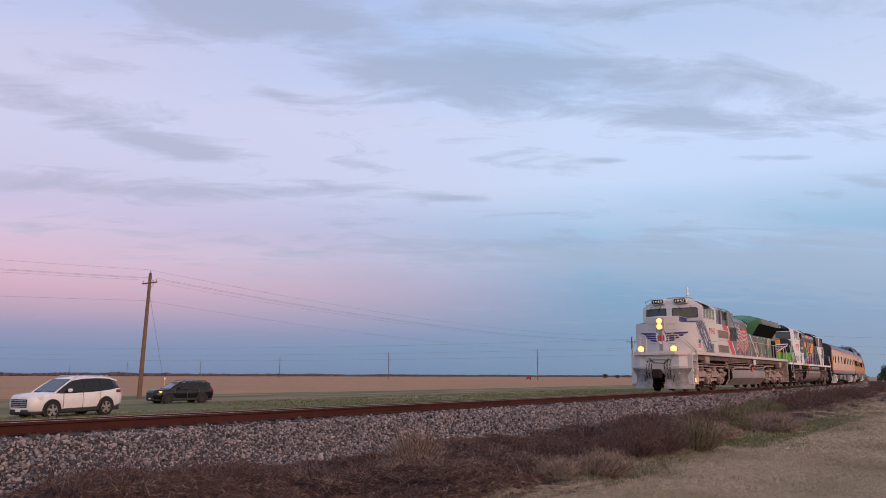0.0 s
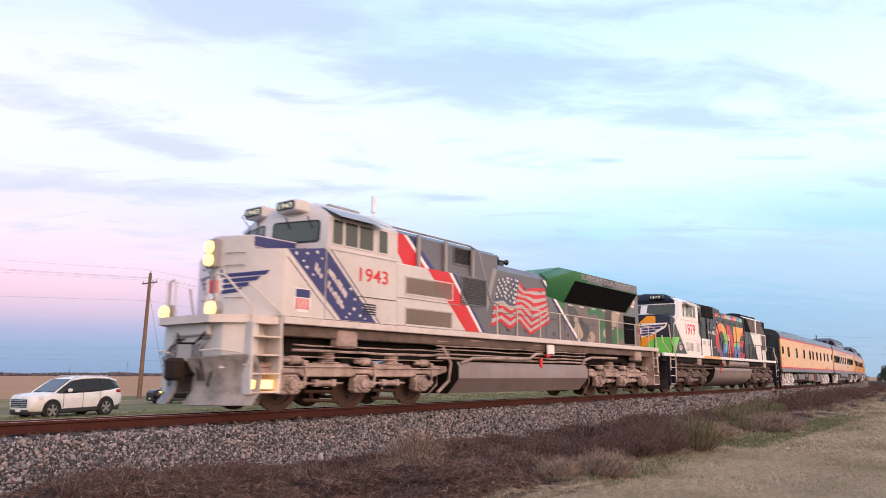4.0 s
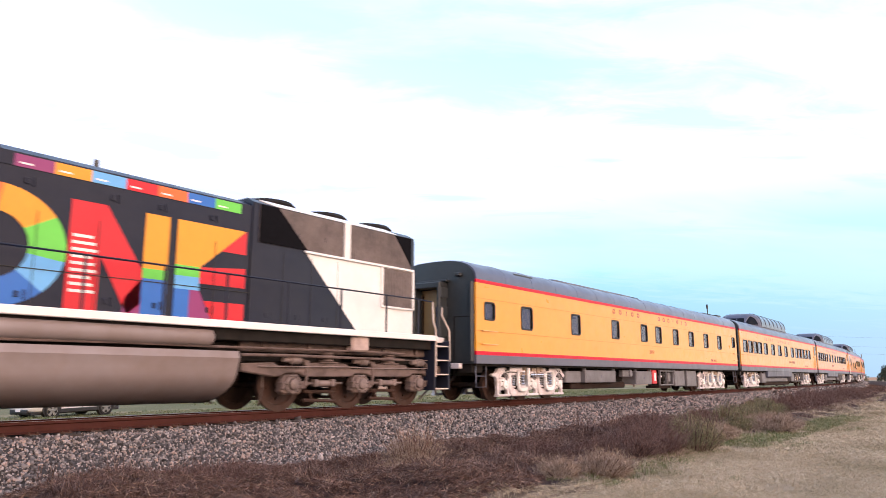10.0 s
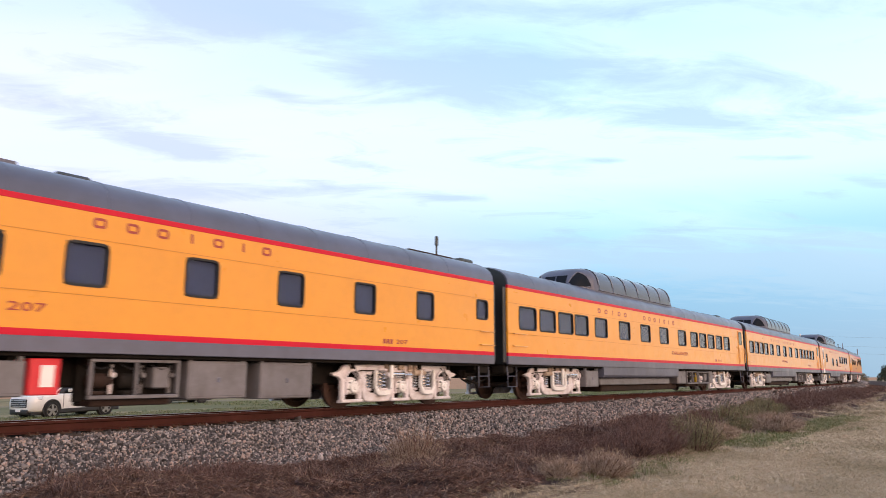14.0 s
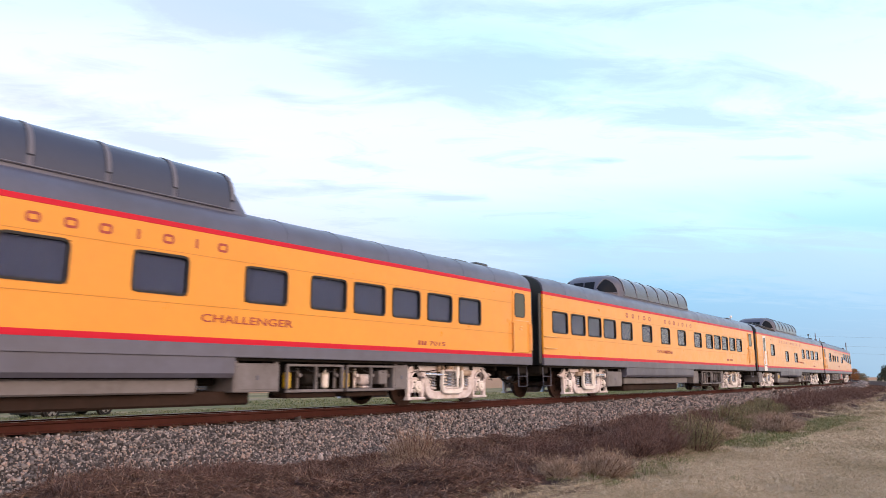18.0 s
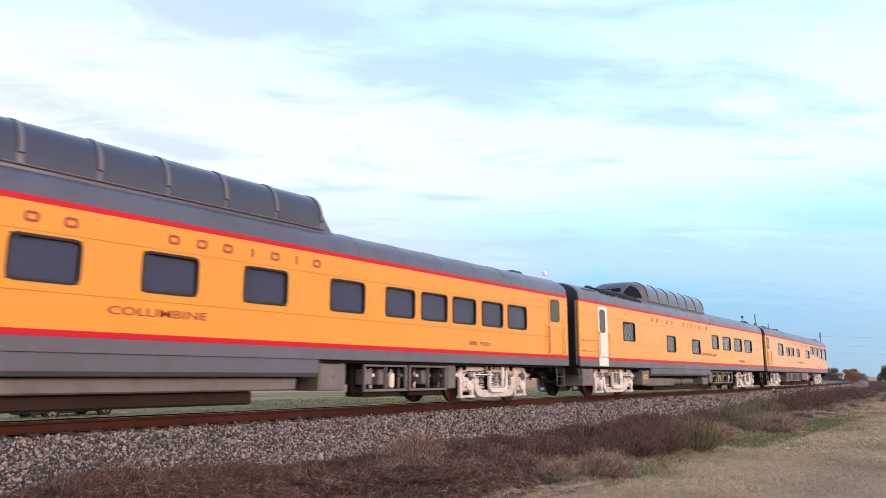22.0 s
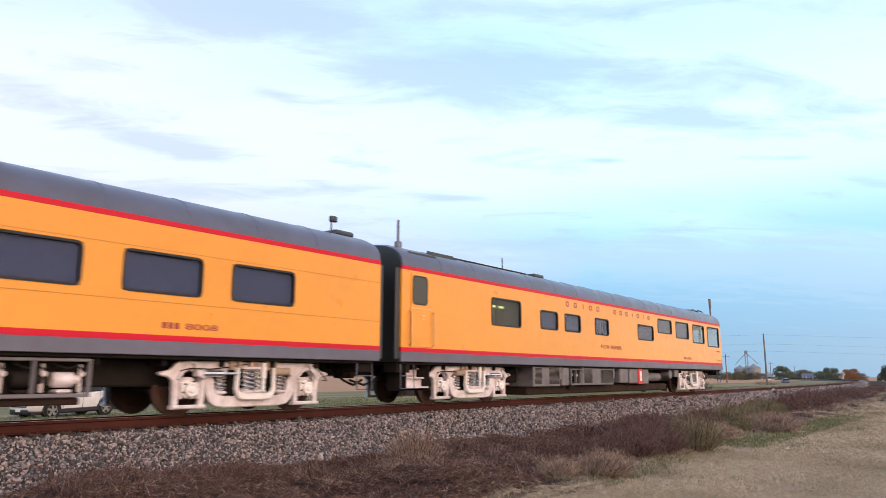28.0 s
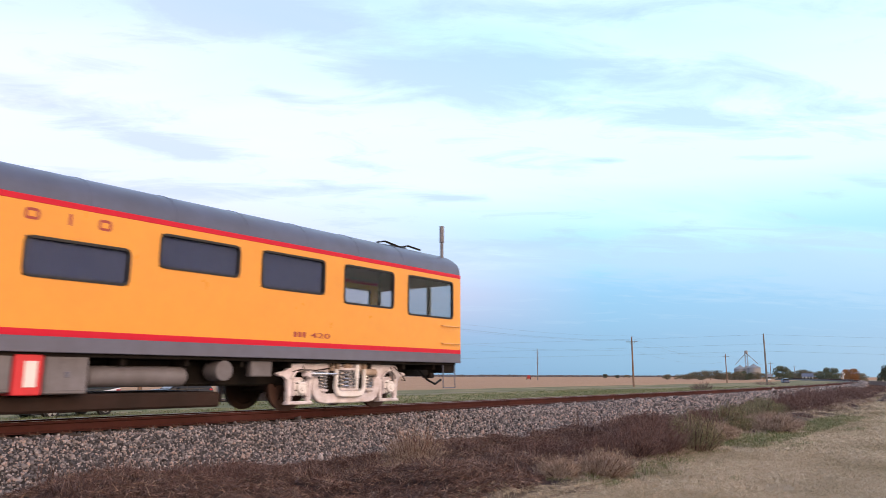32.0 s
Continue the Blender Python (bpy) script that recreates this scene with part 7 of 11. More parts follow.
    for sgn in (-1, 1):
        # each blade of the plow, flared outwards, grimed black inside its lip
        q = Geo(off)
        rings = []
        for y, d in ((0.30, 0.0), (0.72, 0.12), (1.15, 0.34), (1.50, 0.66)):
            rings.append([(x + d, sgn * y, z) for x, z in ((32.66 + 0.12, 1.02 + 0.06 * y), (32.96, 0.74), (32.94, 0.42), (32.74, 0.16), (32.80, 0.15), (33.0, 0.42), (33.02, 0.76), (32.84, 1.05 + 0.06 * y))])
        q.loft(rings)
        P("snow_plow", q, "plow_paint", "worn grey snow plow blade with black scuffs")
        q = Geo(off)
        q.tube([(32.95, sgn * 0.34, 1.10), (32.86, sgn * 0.62, 1.20), (32.98, sgn * 1.0, 1.22), (33.25, sgn * 1.38, 1.16)], 0.020, 6)
        P("uncoupling_lever", q, "rail_white", "pale uncoupling lever")
        for k in range(3):
            h = Geo(off)
            y = sgn * (0.30 + 0.13 * k)
            h.tube([(33.1, y, 1.46), (32.92, y, 1.34 - 0.05 * k), (32.90, y * 1.05, 1.02), (33.0, y * 1.02, 0.62)], 0.024, 6)
            P("air_hose", h, "black", "black air hose")
        q = Geo(off)
        q.cyl((32.98, sgn * 0.80, 2.01), "x", 0.165, -0.06, 0.12, 14)
        lamp = P("ditch_light", q, "loco_mid", "ditch light housing")
        q = Geo(off)
        q.lathe((32.92, sgn * 0.80, 2.01), "x", [(-0.06, 0.07), (-0.045, 0.14), (0.0, 0.15)], 18)
        part("lens", q, M["lamp"], lamp, "glowing ditch light lens")
        q = Geo(off)
        q.tube([(33.0, sgn * 0.55, 1.90), (32.98, sgn * 0.55, 2.62), (33.05, sgn * 0.72, 2.72), (33.10, sgn * 0.95, 2.68), (33.42, sgn * 1.46, 2.02), (33.42, sgn * 1.50, 0.98), (33.3, sgn * 1.40, 0.92)], 0.022, 7)
        P("front_handrail", q, "rail_white", "pale front handrail")
        q = Geo(off)
        q.tube([(33.62, sgn * 1.02, 2.58), (34.08, sgn * 1.50, 1.98), (34.14, sgn * 1.52, 0.86)], 0.022, 7)
        P("step_handrail", q, "rail_white", "pale step handrail")
        q = Geo(off)
        q.tube([(33.0, sgn * 0.86, 1.88), (33.0, sgn * 0.86, 2.66)], 0.018, 6)
        P("front_handrail", q, "rail_white", "pale upright on the platform")
    q = Geo(off)
    q.tube([(33.06, -0.55, 1.62), (32.9, -0.35, 1.34), (32.9, 0.2, 1.36), (33.06, 0.5, 1.62)], 0.024, 6)
    P("cable", q, "under_dark", "looped jumper cable")
    coupler_gear(loco, off, 33.2, -1)
    stairs(loco, off, 33.42, 34.12, M["loco_white"], 1.78, side_mat=M["loco_white"])
    q = Geo(off)
    q.box(33.50, 34.0, -1.44, -1.34, 0.46, 0.64, 0.02)
    P("step_light", q, "lamp_dim", "glowing amber step lamp")
    # cab with a wedge windscreen
    g = Geo(off)
    lev = lambda z, xc, xs, w, xr=37.6: [(xc, 0.0, z), (xs, -w, z), (xr, -w, z), (xr, w, z), (xs, w, z)]
    g.loft([lev(1.92, 35.2, 35.27, 1.52), lev(3.40, 34.82, 35.27, 1.52), lev(4.20, 34.86, 35.31, 1.52), lev(4.44, 34.98, 35.42, 1.22), lev(4.62, 35.22, 35.52, 0.86), lev(4.66, 35.45, 35.62, 0.7)])
    cab = P("cab", g, "loco_white", "pale grey crew cab")
    cx = lambda y, z: 34.82 + 0.296 * abs(y) + (z - 3.4) * 0.05
    for sgn in (-1, 1):
        y0, y1 = 0.14, 1.32
        edge = rounded(y0, y1, 3.62, 4.13, 0.09)
        q = Geo(off)
        n = len(edge)
        q.add([(cx(y, z) - 0.014, sgn * y, z) for y, z in edge] + [(cx(y, z) + 0.02, sgn * y, z) for y, z in edge], [tuple(range(n)), tuple(range(2 * n - 1, n - 1, -1))] + [(i, (i + 1) % n, n + (i + 1) % n, n + i) for i in range(n)])
        fr = part("windscreen", q, M["gasket"], cab, "black windscreen gasket")
        edge = rounded(y0 + 0.04, y1 - 0.04, 3.66, 4.09, 0.07)
        q = Geo(off)
        q.add([(cx(y, z) - 0.020, sgn * y, z) for y, z in edge] + [(cx(y, z), sgn * y, z) for y, z in edge], [tuple(range(n)), tuple(range(2 * n - 1, n - 1, -1))] + [(i, (i + 1) % n, n + (i + 1) % n, n + i) for i in range(n)])
        part("pane", q, M["cab_glass"], fr, "dark windscreen pane")
        for ya in (0.45, 1.0):
            q = Geo(off)
            q.tube([(cx(ya, 4.24) - 0.03, sgn * ya, 4.24), (cx(ya + 0.1, 3.95) - 0.04, sgn * (ya + 0.16), 3.95)], 0.013, 5)
            part("wiper", q, M["black"], cab, "black wiper")
        # number board on each side of the brow
        q = Geo(off)
        q.box(34.86, 35.3, min(sgn * 0.24, sgn * 0.90), max(sgn * 0.24, sgn * 0.90), 4.34, 4.60, 0.03)
        vis = P("number_board", q, "loco_white", "number board housing over the windscreen")
        q = Geo(off)
        edge = rounded(0.27, 0.87, 4.37, 4.57, 0.07)
        q.add([(34.848, sgn * y, z) for y, z in edge] + [(34.865, sgn * y, z) for y, z in edge], [tuple(range(n)), tuple(range(2 * n - 1, n - 1, -1))] + [(i, (i + 1) % n, n + (i + 1) % n, n + i) for i in range(n)])
        part("board_face", q, M["black"], vis, "black number board")
        front_number(vis, "1943", 34.846, -0.80 if sgn < 0 else 0.34, 0.46, 4.41, 4.53, off)
    q = Geo(off)
    q.tube([(35.3, 1.3, 4.30), (35.1, 1.3, 4.5), (35.0, 0.9, 4.62)], 0.014, 6)
    P("roof_grab", q, "loco_mid", "grab iron at the cab roof")
    for a, b in ((35.42, 35.72), (35.80, 36.20), (36.26, 36.72), (36.92, 37.22)):
        for sgn in (-1, 1):
            q = Geo(off)
            frame_ring(q, a, b, 3.60, 4.13, 0.03, 0.035, sgn * 1.535, sgn * 1.50)
            fr = part("side_window", q, M["loco_white"], cab, "cab side window frame")
            q = Geo(off)
            q.slab_y(rounded(a, b, 3.60, 4.13, 0.03), sgn * 1.522, sgn * 1.526)
            part("pane", q, M["cab_glass"], fr, "dark cab side pane")
    g = Geo(off)
    g.slab_x([(-1.80, 4.16), (-1.18, 4.46), (-1.18, 4.48), (-1.80, 4.18)], 35.38, 36.95)
    P("awning", g, "awning_blue", "pale blue-grey awning over the cab windows")
    g = Geo(off)
    g.cyl((38.55, 0.2, 0), "z", 0.035, 4.44, 5.10, 8)
    g.cyl((38.55, 0.2, 0), "z", 0.060, 5.10, 5.55, 10)
    P("antenna", g, "white", "white stub antenna on the roof")
    g = Geo(off)
    g.box(36.2, 37.3, -0.55, 0.55, 4.68, 4.80, 0.05)
    P("air_conditioner", g, "loco_mid", "flat unit on the cab roof")
    # livery of nose and cab
    y = -1.523
    yn = -1.502
    decal("livery_band", [(34.19, 3.30), (35.25, 3.445), (35.25, 2.37)], M["paint_blue"], nose, off, yn, 1, "navy band over the nose side")
    decal("livery_band", [(35.275, 3.42), (36.86, 1.93), (35.74, 1.93), (35.275, 2.345)], M["paint_blue"], loco, off, y, 1, "navy band with pale script and stars")
    for dx in (0.05, 0.11):
        decal("pinstripe", [(34.19 - 0.0, 3.26 - dx), (35.25, 2.33 - dx), (35.25, 2.305 - dx), (34.19, 3.235 - dx)], M["white" if dx < 0.1 else "paint_blue"], nose, off, yn, 1, "thin stripe beside the band")
        decal("pinstripe", [(35.275, 2.31 - dx), (35.70 - dx, 1.93), (35.67 - dx, 1.93), (35.275, 2.285 - dx)], M["white" if dx < 0.1 else "paint_blue"], loco, off, y, 1)
        decal("pinstripe", [(35.30 + dx, 3.44), (36.90 + dx, 1.93), (36.87 + dx, 1.93), (35.27 + dx, 3.44)], M["white" if dx < 0.1 else "paint_blue"], loco, off, y, 2, "thin stripe beside the band")
    rs = random.Random(8)
    for s, z, r1 in ((34.42, 3.24, 0.05), (34.72, 3.28, 0.045), (34.62, 3.10, 0.04), (34.72, 2.98, 0.055), (35.0, 3.34, 0.05), (34.9, 2.84, 0.04), (35.14, 3.22, 0.035), (36.02, 2.64, 0.05), (36.16, 2.42, 0.04), (36.14, 2.20, 0.055), (36.0, 2.08, 0.04),
                     (36.34, 2.06, 0.05), (36.5, 2.0, 0.035), (35.9, 2.0, 0.035), (36.42, 2.24, 0.035), (35.62, 2.30, 0.035)):
        star = [(s + (r1 if i % 2 == 0 else r1 * 0.42) * math.sin(i * math.pi / 5), z + (r1 if i % 2 == 0 else r1 * 0.42) * math.cos(i * math.pi / 5)) for i in range(10)]
        decal("star", star, M["white"], loco, off, yn if s < 35.2 else y, 2)
    for k in range(12):
        t = (k + 0.4) / 12
        for row_, o in enumerate((-0.07, 0.15)):
            s, z = 34.98 + 0.86 * t + o, 3.02 - 0.82 * t + o * 0.55
            if row_ == 1 and k > 9 or 35.13 < s < 35.27:
                continue
            w, h = rs.uniform(0.05, 0.08), rs.uniform(0.07, 0.17)
            decal("script_bar", [(s, z), (s + w, z - w * 0.8), (s + w + 0.04, z - w * 0.8 + h), (s + 0.04, z + h)], M["rail_white"], loco, off, yn if s < 35.2 else y, 2)
    lettering("road_number", "1943", M["paint_red"], loco, 36.30, 37.27, 2.85, 3.17, y=y, off=off, label="red painted number with a pale edge")
    shield_badge(loco, off, 34.42, 2.02, yn, 0.44, 0.5)
    for k in range(5):
        q = Geo(off)
        q.box(36.42, 36.86, y - 0.014, y + 0.001, 2.10 + k * 0.055, 2.13 + k * 0.055, 0.003)
        P("vent_slot", q, "black", "dark vent slot")
    for x0, x1, z0, z1, mt in ((36.1, 37.58, 2.49, 2.505, "black"), (35.35, 37.58, 3.45, 3.49, "loco_white")):
        q = Geo(off)
        q.box(x0, x1, y - 0.014, y + 0.001, z0, z1, 0.002)
        P("belt_rail", q, mt, "raised seam on the cab side")
    # electrical cabinet beside the walkway, then the hood
    g = Geo(off)
    g.box(37.66, 41.62, -1.45, 1.45, 1.92, 3.46, 0.03)
    cabn = P("electrical_cabinet", g, "loco_white", "pale side cabinet with two tan grilles")
    yc = -1.452
    for z0, z1 in ((2.74, 3.13), (1.98, 2.36)):
        louvres(cabn, off, 38.02, 39.90, z0, z1, yc, M["louvre_tan"], 0.03, "grille", "dusty tan intake grille", True)
        q = Geo(off)
        frame_ring(q, 38.0, 39.92, z0 - 0.02, z1 + 0.02, 0.01, 0.03, yc - 0.02, yc + 0.001)
        part("grille_frame", q, M["loco_white"], cabn)
    q = Geo(off)
    q.box(37.66, 40.3, yc - 0.012, yc + 0.001, 2.60, 2.62, 0.002)
    part("cabinet_seam", q, M["loco_mid"], cabn)
    g = Geo(off)
    hood = lambda x, w, zs, zr, yr: [(x, -w, 1.92), (x, w, 1.92), (x, w, zs), (x, yr, zr), (x, -yr, zr), (x, -w, zs)]
    g.loft([hood(37.6, 1.0, 4.34, 4.46, 0.82), hood(42.86, 1.0, 4.34, 4.46, 0.82)])
    hood_a = P("hood_front", g, "loco_grey", "dark grey hood behind the cab")
    g = Geo(off)
    g.loft([hood(42.87, 0.99, 3.92, 4.16, 0.72), hood(47.2, 0.99, 3.92, 4.16, 0.72)])
    P("hood_middle", g, "loco_grey", "dark grey engine hood")
    g = Geo(off)
    g.loft([hood(47.2, 0.99, 3.9, 4.2, 0.72), hood(53.78, 0.99, 4.2, 4.42, 0.8)])
    P("hood_rear", g, "loco_grey", "camouflaged rear hood")
    # radiator wings
    g = Geo(off)
    sect = [(-1.02, 3.28), (-1.50, 4.02), (-1.50, 4.34), (-0.9, 4.52), (0.9, 4.52), (1.50, 4.34), (1.50, 4.02), (1.02, 3.28)]
    thin = [(-1.0, 3.4), (-1.02, 3.9), (-1.02, 4.0), (-0.8, 4.18), (0.8, 4.18), (1.02, 4.0), (1.02, 3.9), (1.0, 3.4)]
    g.loft([[(45.9, a, b) for a, b in thin], [(47.0, a, b) for a, b in sect], [(52.5, a, b) for a, b in sect], [(52.75, a * 0.85, 3.3 + (b - 3.3) * 0.96) for a, b in sect]])
    rad = P("radiator_housing", g, "paint_green", "flared radiator housing, green at its front")
    # flat black sheet in place of the recessed intake
    q = Geo(off)
    q.add([(47.06, -1.025, 3.30), (52.3, -1.025, 3.30), (52.42, -1.49, 4.0), (47.06, -1.49, 4.0)] + [(47.06, -1.045, 3.29), (52.3, -1.045, 3.29), (52.42, -1.51, 3.99), (47.06, -1.51, 3.99)],
          [(0, 1, 2, 3), (7, 6, 5, 4), (0, 4, 5, 1), (1, 5, 6, 2), (2, 6, 7, 3), (3, 7, 4, 0)])
    part("radiator_grille", q, M["void_black"], rad, "flat black sheet for the dark intake under the radiator wing")
    decal("camouflage", [(48.0, 4.03), (52.48, 4.03), (52.48, 4.335), (47.9, 4.335)], M["loco_grey"], loco, off, -1.502, 1, "dark grey camouflage patch")
    decal("camouflage", [(49.2, 4.03), (50.1, 4.03), (50.4, 4.335), (49.4, 4.335)], M["paint_brown"], loco, off, -1.502, 2)
    lettering("slogan", "SUPPORT OUR TROOPS", M["loco_mid"], loco, 47.5, 51.9, 4.10, 4.29, y=-1.511, off=off, label="pale grey slogan lettering")
    for k in range(3):
        q = Geo(off)
        q.cyl((48.2 + k * 1.7, 0, 0), "z", 0.66, 4.50, 4.60, 20)
        part("fan", q, M["under_dark"], rad, "dark cooling fan on the roof")
    # upper details of the front hood
    for a, b, z0, z1, mat in ((40.62, 41.42, 3.86, 4.30, "under_dark"), (40.36, 41.50, 2.68, 3.40, "under_dark")):
        yy = Y1 if z0 > 3.5 else yc
        # flat dark sheet behind the bars in place of the opening's shade
        decal("dark_grille", [(a, z0), (b, z0), (b, z1), (a, z1)], M[mat], loco, off, yy, 1, "flat dark sheet for the shade in an intake opening")
        louvres(loco, off, a, b, z0, z1, yy - 0.003, M["black"], 0.05, "grille_bar")
        q = Geo(off)
        frame_ring(q, a, b, z0, z1, 0.01, 0.04, yy - 0.03, yy + 0.001)
        P("grille_frame", q, "loco_grey")
    for x in (38.98, 40.16, 41.46):
        q = Geo(off)
        q.box(x - 0.06, x + 0.06, -1.10, -1.0, 3.47, 4.40, 0.02)
        P("hood_post", q, "loco_mid", "grey upright on the hood")
    q = Geo(off)
    q.tube([(37.7, -1.12, 4.42), (41.2, -1.12, 4.42), (41.55, -1.2, 4.30), (41.62, -1.47, 3.2), (41.75, -1.47, 2.85), (42.2, -1.47, 2.77)], 0.026, 7)
    P("grab_rail", q, "loco_mid", "long grey rail along the hood top")
    # diagonal stripes
    z_c = 3.455
    for cuts, mats in ((((38.86, z_c), (39.78, z_c), (41.22, 1.93), (40.56, 1.93)), "paint_red"), (((39.78, z_c), (39.92, z_c), (41.36, 1.93), (41.22, 1.93)), "white"),
                       (((39.92, z_c), (40.05, z_c), (41.49, 1.93), (41.36, 1.93)), "paint_blue")):
        decal("diagonal_stripe", list(cuts), M[mats], loco, off, yc, 1, "diagonal livery stripe")
    decal("hood_patch", [(40.06, z_c - 0.005), (41.6, z_c - 0.005), (41.6, 1.93), (41.50, 1.93)], M["loco_grey"], loco, off, yc, 1, "dark grey rear of the cabinet")
    decal("livery_front", [(37.62, 3.47), (38.5, 3.47), (37.75, 4.33), (37.62, 4.33)], M["loco_white"], loco, off, Y1, 1)
    decal("diagonal_stripe", [(38.5, 3.47), (39.45, 3.47), (38.42, 4.33), (37.75, 4.33)], M["paint_red"], loco, off, Y1, 1, "red diagonal stripe")
    decal("diagonal_stripe", [(39.45, 3.47), (39.62, 3.47), (38.58, 4.33), (38.42, 4.33)], M["white"], loco, off, Y1, 1)
    decal("diagonal_stripe", [(39.62, 3.47), (39.86, 3.47), (38.80, 4.33), (38.58, 4.33)], M["paint_blue"], loco, off, Y1, 1)
    decal("diagonal_stripe", [(41.85, 1.93), (42.02, 1.93), (42.84, 3.95), (42.62, 3.95)], M["loco_mid"], loco, off, Y1, 1, "grey diagonal stripe")
    decal("diagonal_stripe", [(45.62, 3.91), (45.80, 3.91), (48.34, 1.93), (48.16, 1.93)], M["white"], loco, off, Y1, 2, "white diagonal stripe")
    decal("diagonal_stripe", [(45.50, 3.91), (45.62, 3.91), (48.16, 1.93), (48.04, 1.93)], M["paint_blue"], loco, off, Y1, 2)
    build_flag(loco, off)
    # camouflage of the rear hood
    decal("camouflage", clip_poly([(46.3, 3.9), (47.2, 3.9), (47.2, 3.2), (46.9, 2.9)], 45, 54, 1.93, 3.9), M["paint_green"], loco, off, Y1, 1, "green camouflage patch")
    decal("camouflage", [(47.15, 1.94), (52.18, 1.94), (52.18, 3.28), (47.15, 3.28)], M["paint_taupe"], loco, off, Y1, 1, "taupe camouflage ground")
    for k, (mt, poly) in enumerate((
            ("paint_slate", [(47.2, 3.25), (47.8, 3.2), (48.25, 2.95), (48.6, 2.65), (49.1, 2.55), (49.0, 2.2), (48.5, 1.95), (47.9, 1.95)]),
            ("paint_tan", [(47.55, 2.35), (47.95, 2.45), (47.8, 2.8), (48.0, 2.85), (48.3, 2.55), (48.6, 2.2), (48.3, 2.0), (47.8, 2.1)]),
            ("paint_tan", [(48.85, 1.95), (49.0, 2.25), (49.25, 2.4), (49.55, 2.2), (49.4, 1.95)]),
            ("paint_green", [(48.9, 3.27), (50.42, 3.27), (50.45, 1.95), (50.0, 1.95), (49.9, 2.95), (49.6, 3.05), (49.0, 2.9)]),
            ("paint_tan", [(51.0, 3.27), (51.9, 3.27), (51.6, 2.8), (51.0, 2.4)]),
            ("paint_tan", [(50.15, 2.35), (50.42, 2.6), (50.44, 2.1)]),
            ("paint_green", [(51.05, 1.95), (51.05, 2.45), (51.5, 2.75), (51.7, 2.55), (52.17, 2.6), (52.17, 2.2), (51.85, 2.2), (51.45, 1.95)]))):
        decal("camouflage", chaikin(poly), M[mt], loco, off, Y1, 1.6 + k * 0.12, "camouflage patch")
    decal("camouflage", [(50.45, 1.95), (51.03, 1.95), (51.03, 3.24), (50.45, 3.24)], M["paint_brown"], loco, off, Y1, 3, "dark brown door")
    for x in (47.4, 48.3, 49.3, 50.2, 51.5):
        q = Geo(off)
        q.box(x, x + 0.34, -1.012, -1.0, 3.20, 3.235, 0.0)
        P("label_plate", q, "white", "small white label plate")
    # no bay is cut: its inner shade is a flat black patch
    decal("end_opening", [(52.22, 2.03), (53.4, 2.03), (53.4, 3.16), (52.22, 3.16)], M["void_black"], loco, off, Y1, 2, "flat black patch painted for the shade in an open bay")
    shield_badge(loco, off, 52.9, 3.55, Y1 - 0.004, 0.45, 0.5)
    louvres(loco, off, 53.0, 53.7, 3.95, 4.22, Y1, M["loco_mid"], 0.05, "vent", "small vent")
    hood_doors(loco, off, [42.95, 43.9, 44.9, 45.8, 46.7, 47.6, 48.5, 49.4, 50.3, 52.45], 1.95, 3.3, Y1, M["black"])
    box_latches(loco, off, [43.4, 44.4, 45.4, 46.3, 47.3, 48.1, 49.0, 49.9], (2.15, 3.5), Y1 - 0.006, M["loco_grey"])
    q = Geo(off)
    q.box(42.5, 53.7, Y1 - 0.012, Y1, 2.62, 2.634, 0.002)
    P("cable", q, "black", "thin dark cable along the hood")
    # roof horn and items
    q = Geo(off)
    for k in range(3):
        q.lathe((44.2 + 0.05 * k, 0.1 - 0.16 * k, 4.45), "x", [(-0.25, 0.05), (-0.05, 0.035), (0.15, 0.04), (0.32, 0.10), (0.33, 0.02)], 10)
    q.box(44.1, 44.35, -0.3, 0.2, 4.14, 4.42, 0.03)
    P("air_horn", q, "black", "black air horn on the roof")
    q = Geo(off)
    q.cyl((42.95, -0.9, 0), "z", 0.04, 4.2, 4.4, 8)
    q.box(42.88, 43.0, -0.98, -0.86, 4.25, 4.36, 0.02)
    P("roof_lamp", q, "black", "small lamp at the hood step")
    handrails(loco, off, [[(42.2, 2.77), (46.8, 2.77), (54.2, 2.77)]], [(42.1, 2.77), (43.2, 2.77), (44.6, 2.77), (45.9, 2.77), (47.2, 2.77), (48.9, 2.77), (50.5, 2.77), (52.2, 2.77), (53.6, 2.77)])
    for sgn in (-1, 1):
        q = Geo(off)
        q.tube([(54.2, sgn * 1.47, 2.77), (54.4, sgn * 1.47, 2.6), (54.4, sgn * 1.5, 0.9)], 0.022, 7)
        P("step_handrail", q, "handrail", "pale rear step handrail")
    stairs(loco, off, 53.95, 54.5, M["dusty"], 1.78)
    q = Geo(off)
    q.box(54.42, 54.6, -1.35, 1.35, 1.1, 1.9, 0.03)
    P("rear_plate", q, "dusty", "dusty rear plate")
    q = Geo(off)
    q.box(53.75, 54.0, -0.2, 0.2, 3.2, 3.5, 0.03)
    P("rear_light", q, "lamp_dim", "rear marker light")
    coupler_gear(loco, off, 54.55, 1)
    prof = [(-1.38, 1.10), (-1.46, 0.96), (-1.46, 0.66), (-1.10, 0.26), (1.10, 0.26), (1.46, 0.66), (1.46, 0.96), (1.38, 1.10)]
    tank = fuel_tank(loco, off, 40.2, 47.9, prof, M["tank_paint"])
    q = Geo(off)
    q.tube([(40.35, -1.42, 1.05), (40.9, -1.44, 1.20), (43.9, -1.46, 1.24), (44.3, -1.46, 1.40), (44.7, -1.46, 1.42)], 0.045, 7)
    P("pipe", q, "dusty", "pale pipe above the tank")
    q = Geo(off)
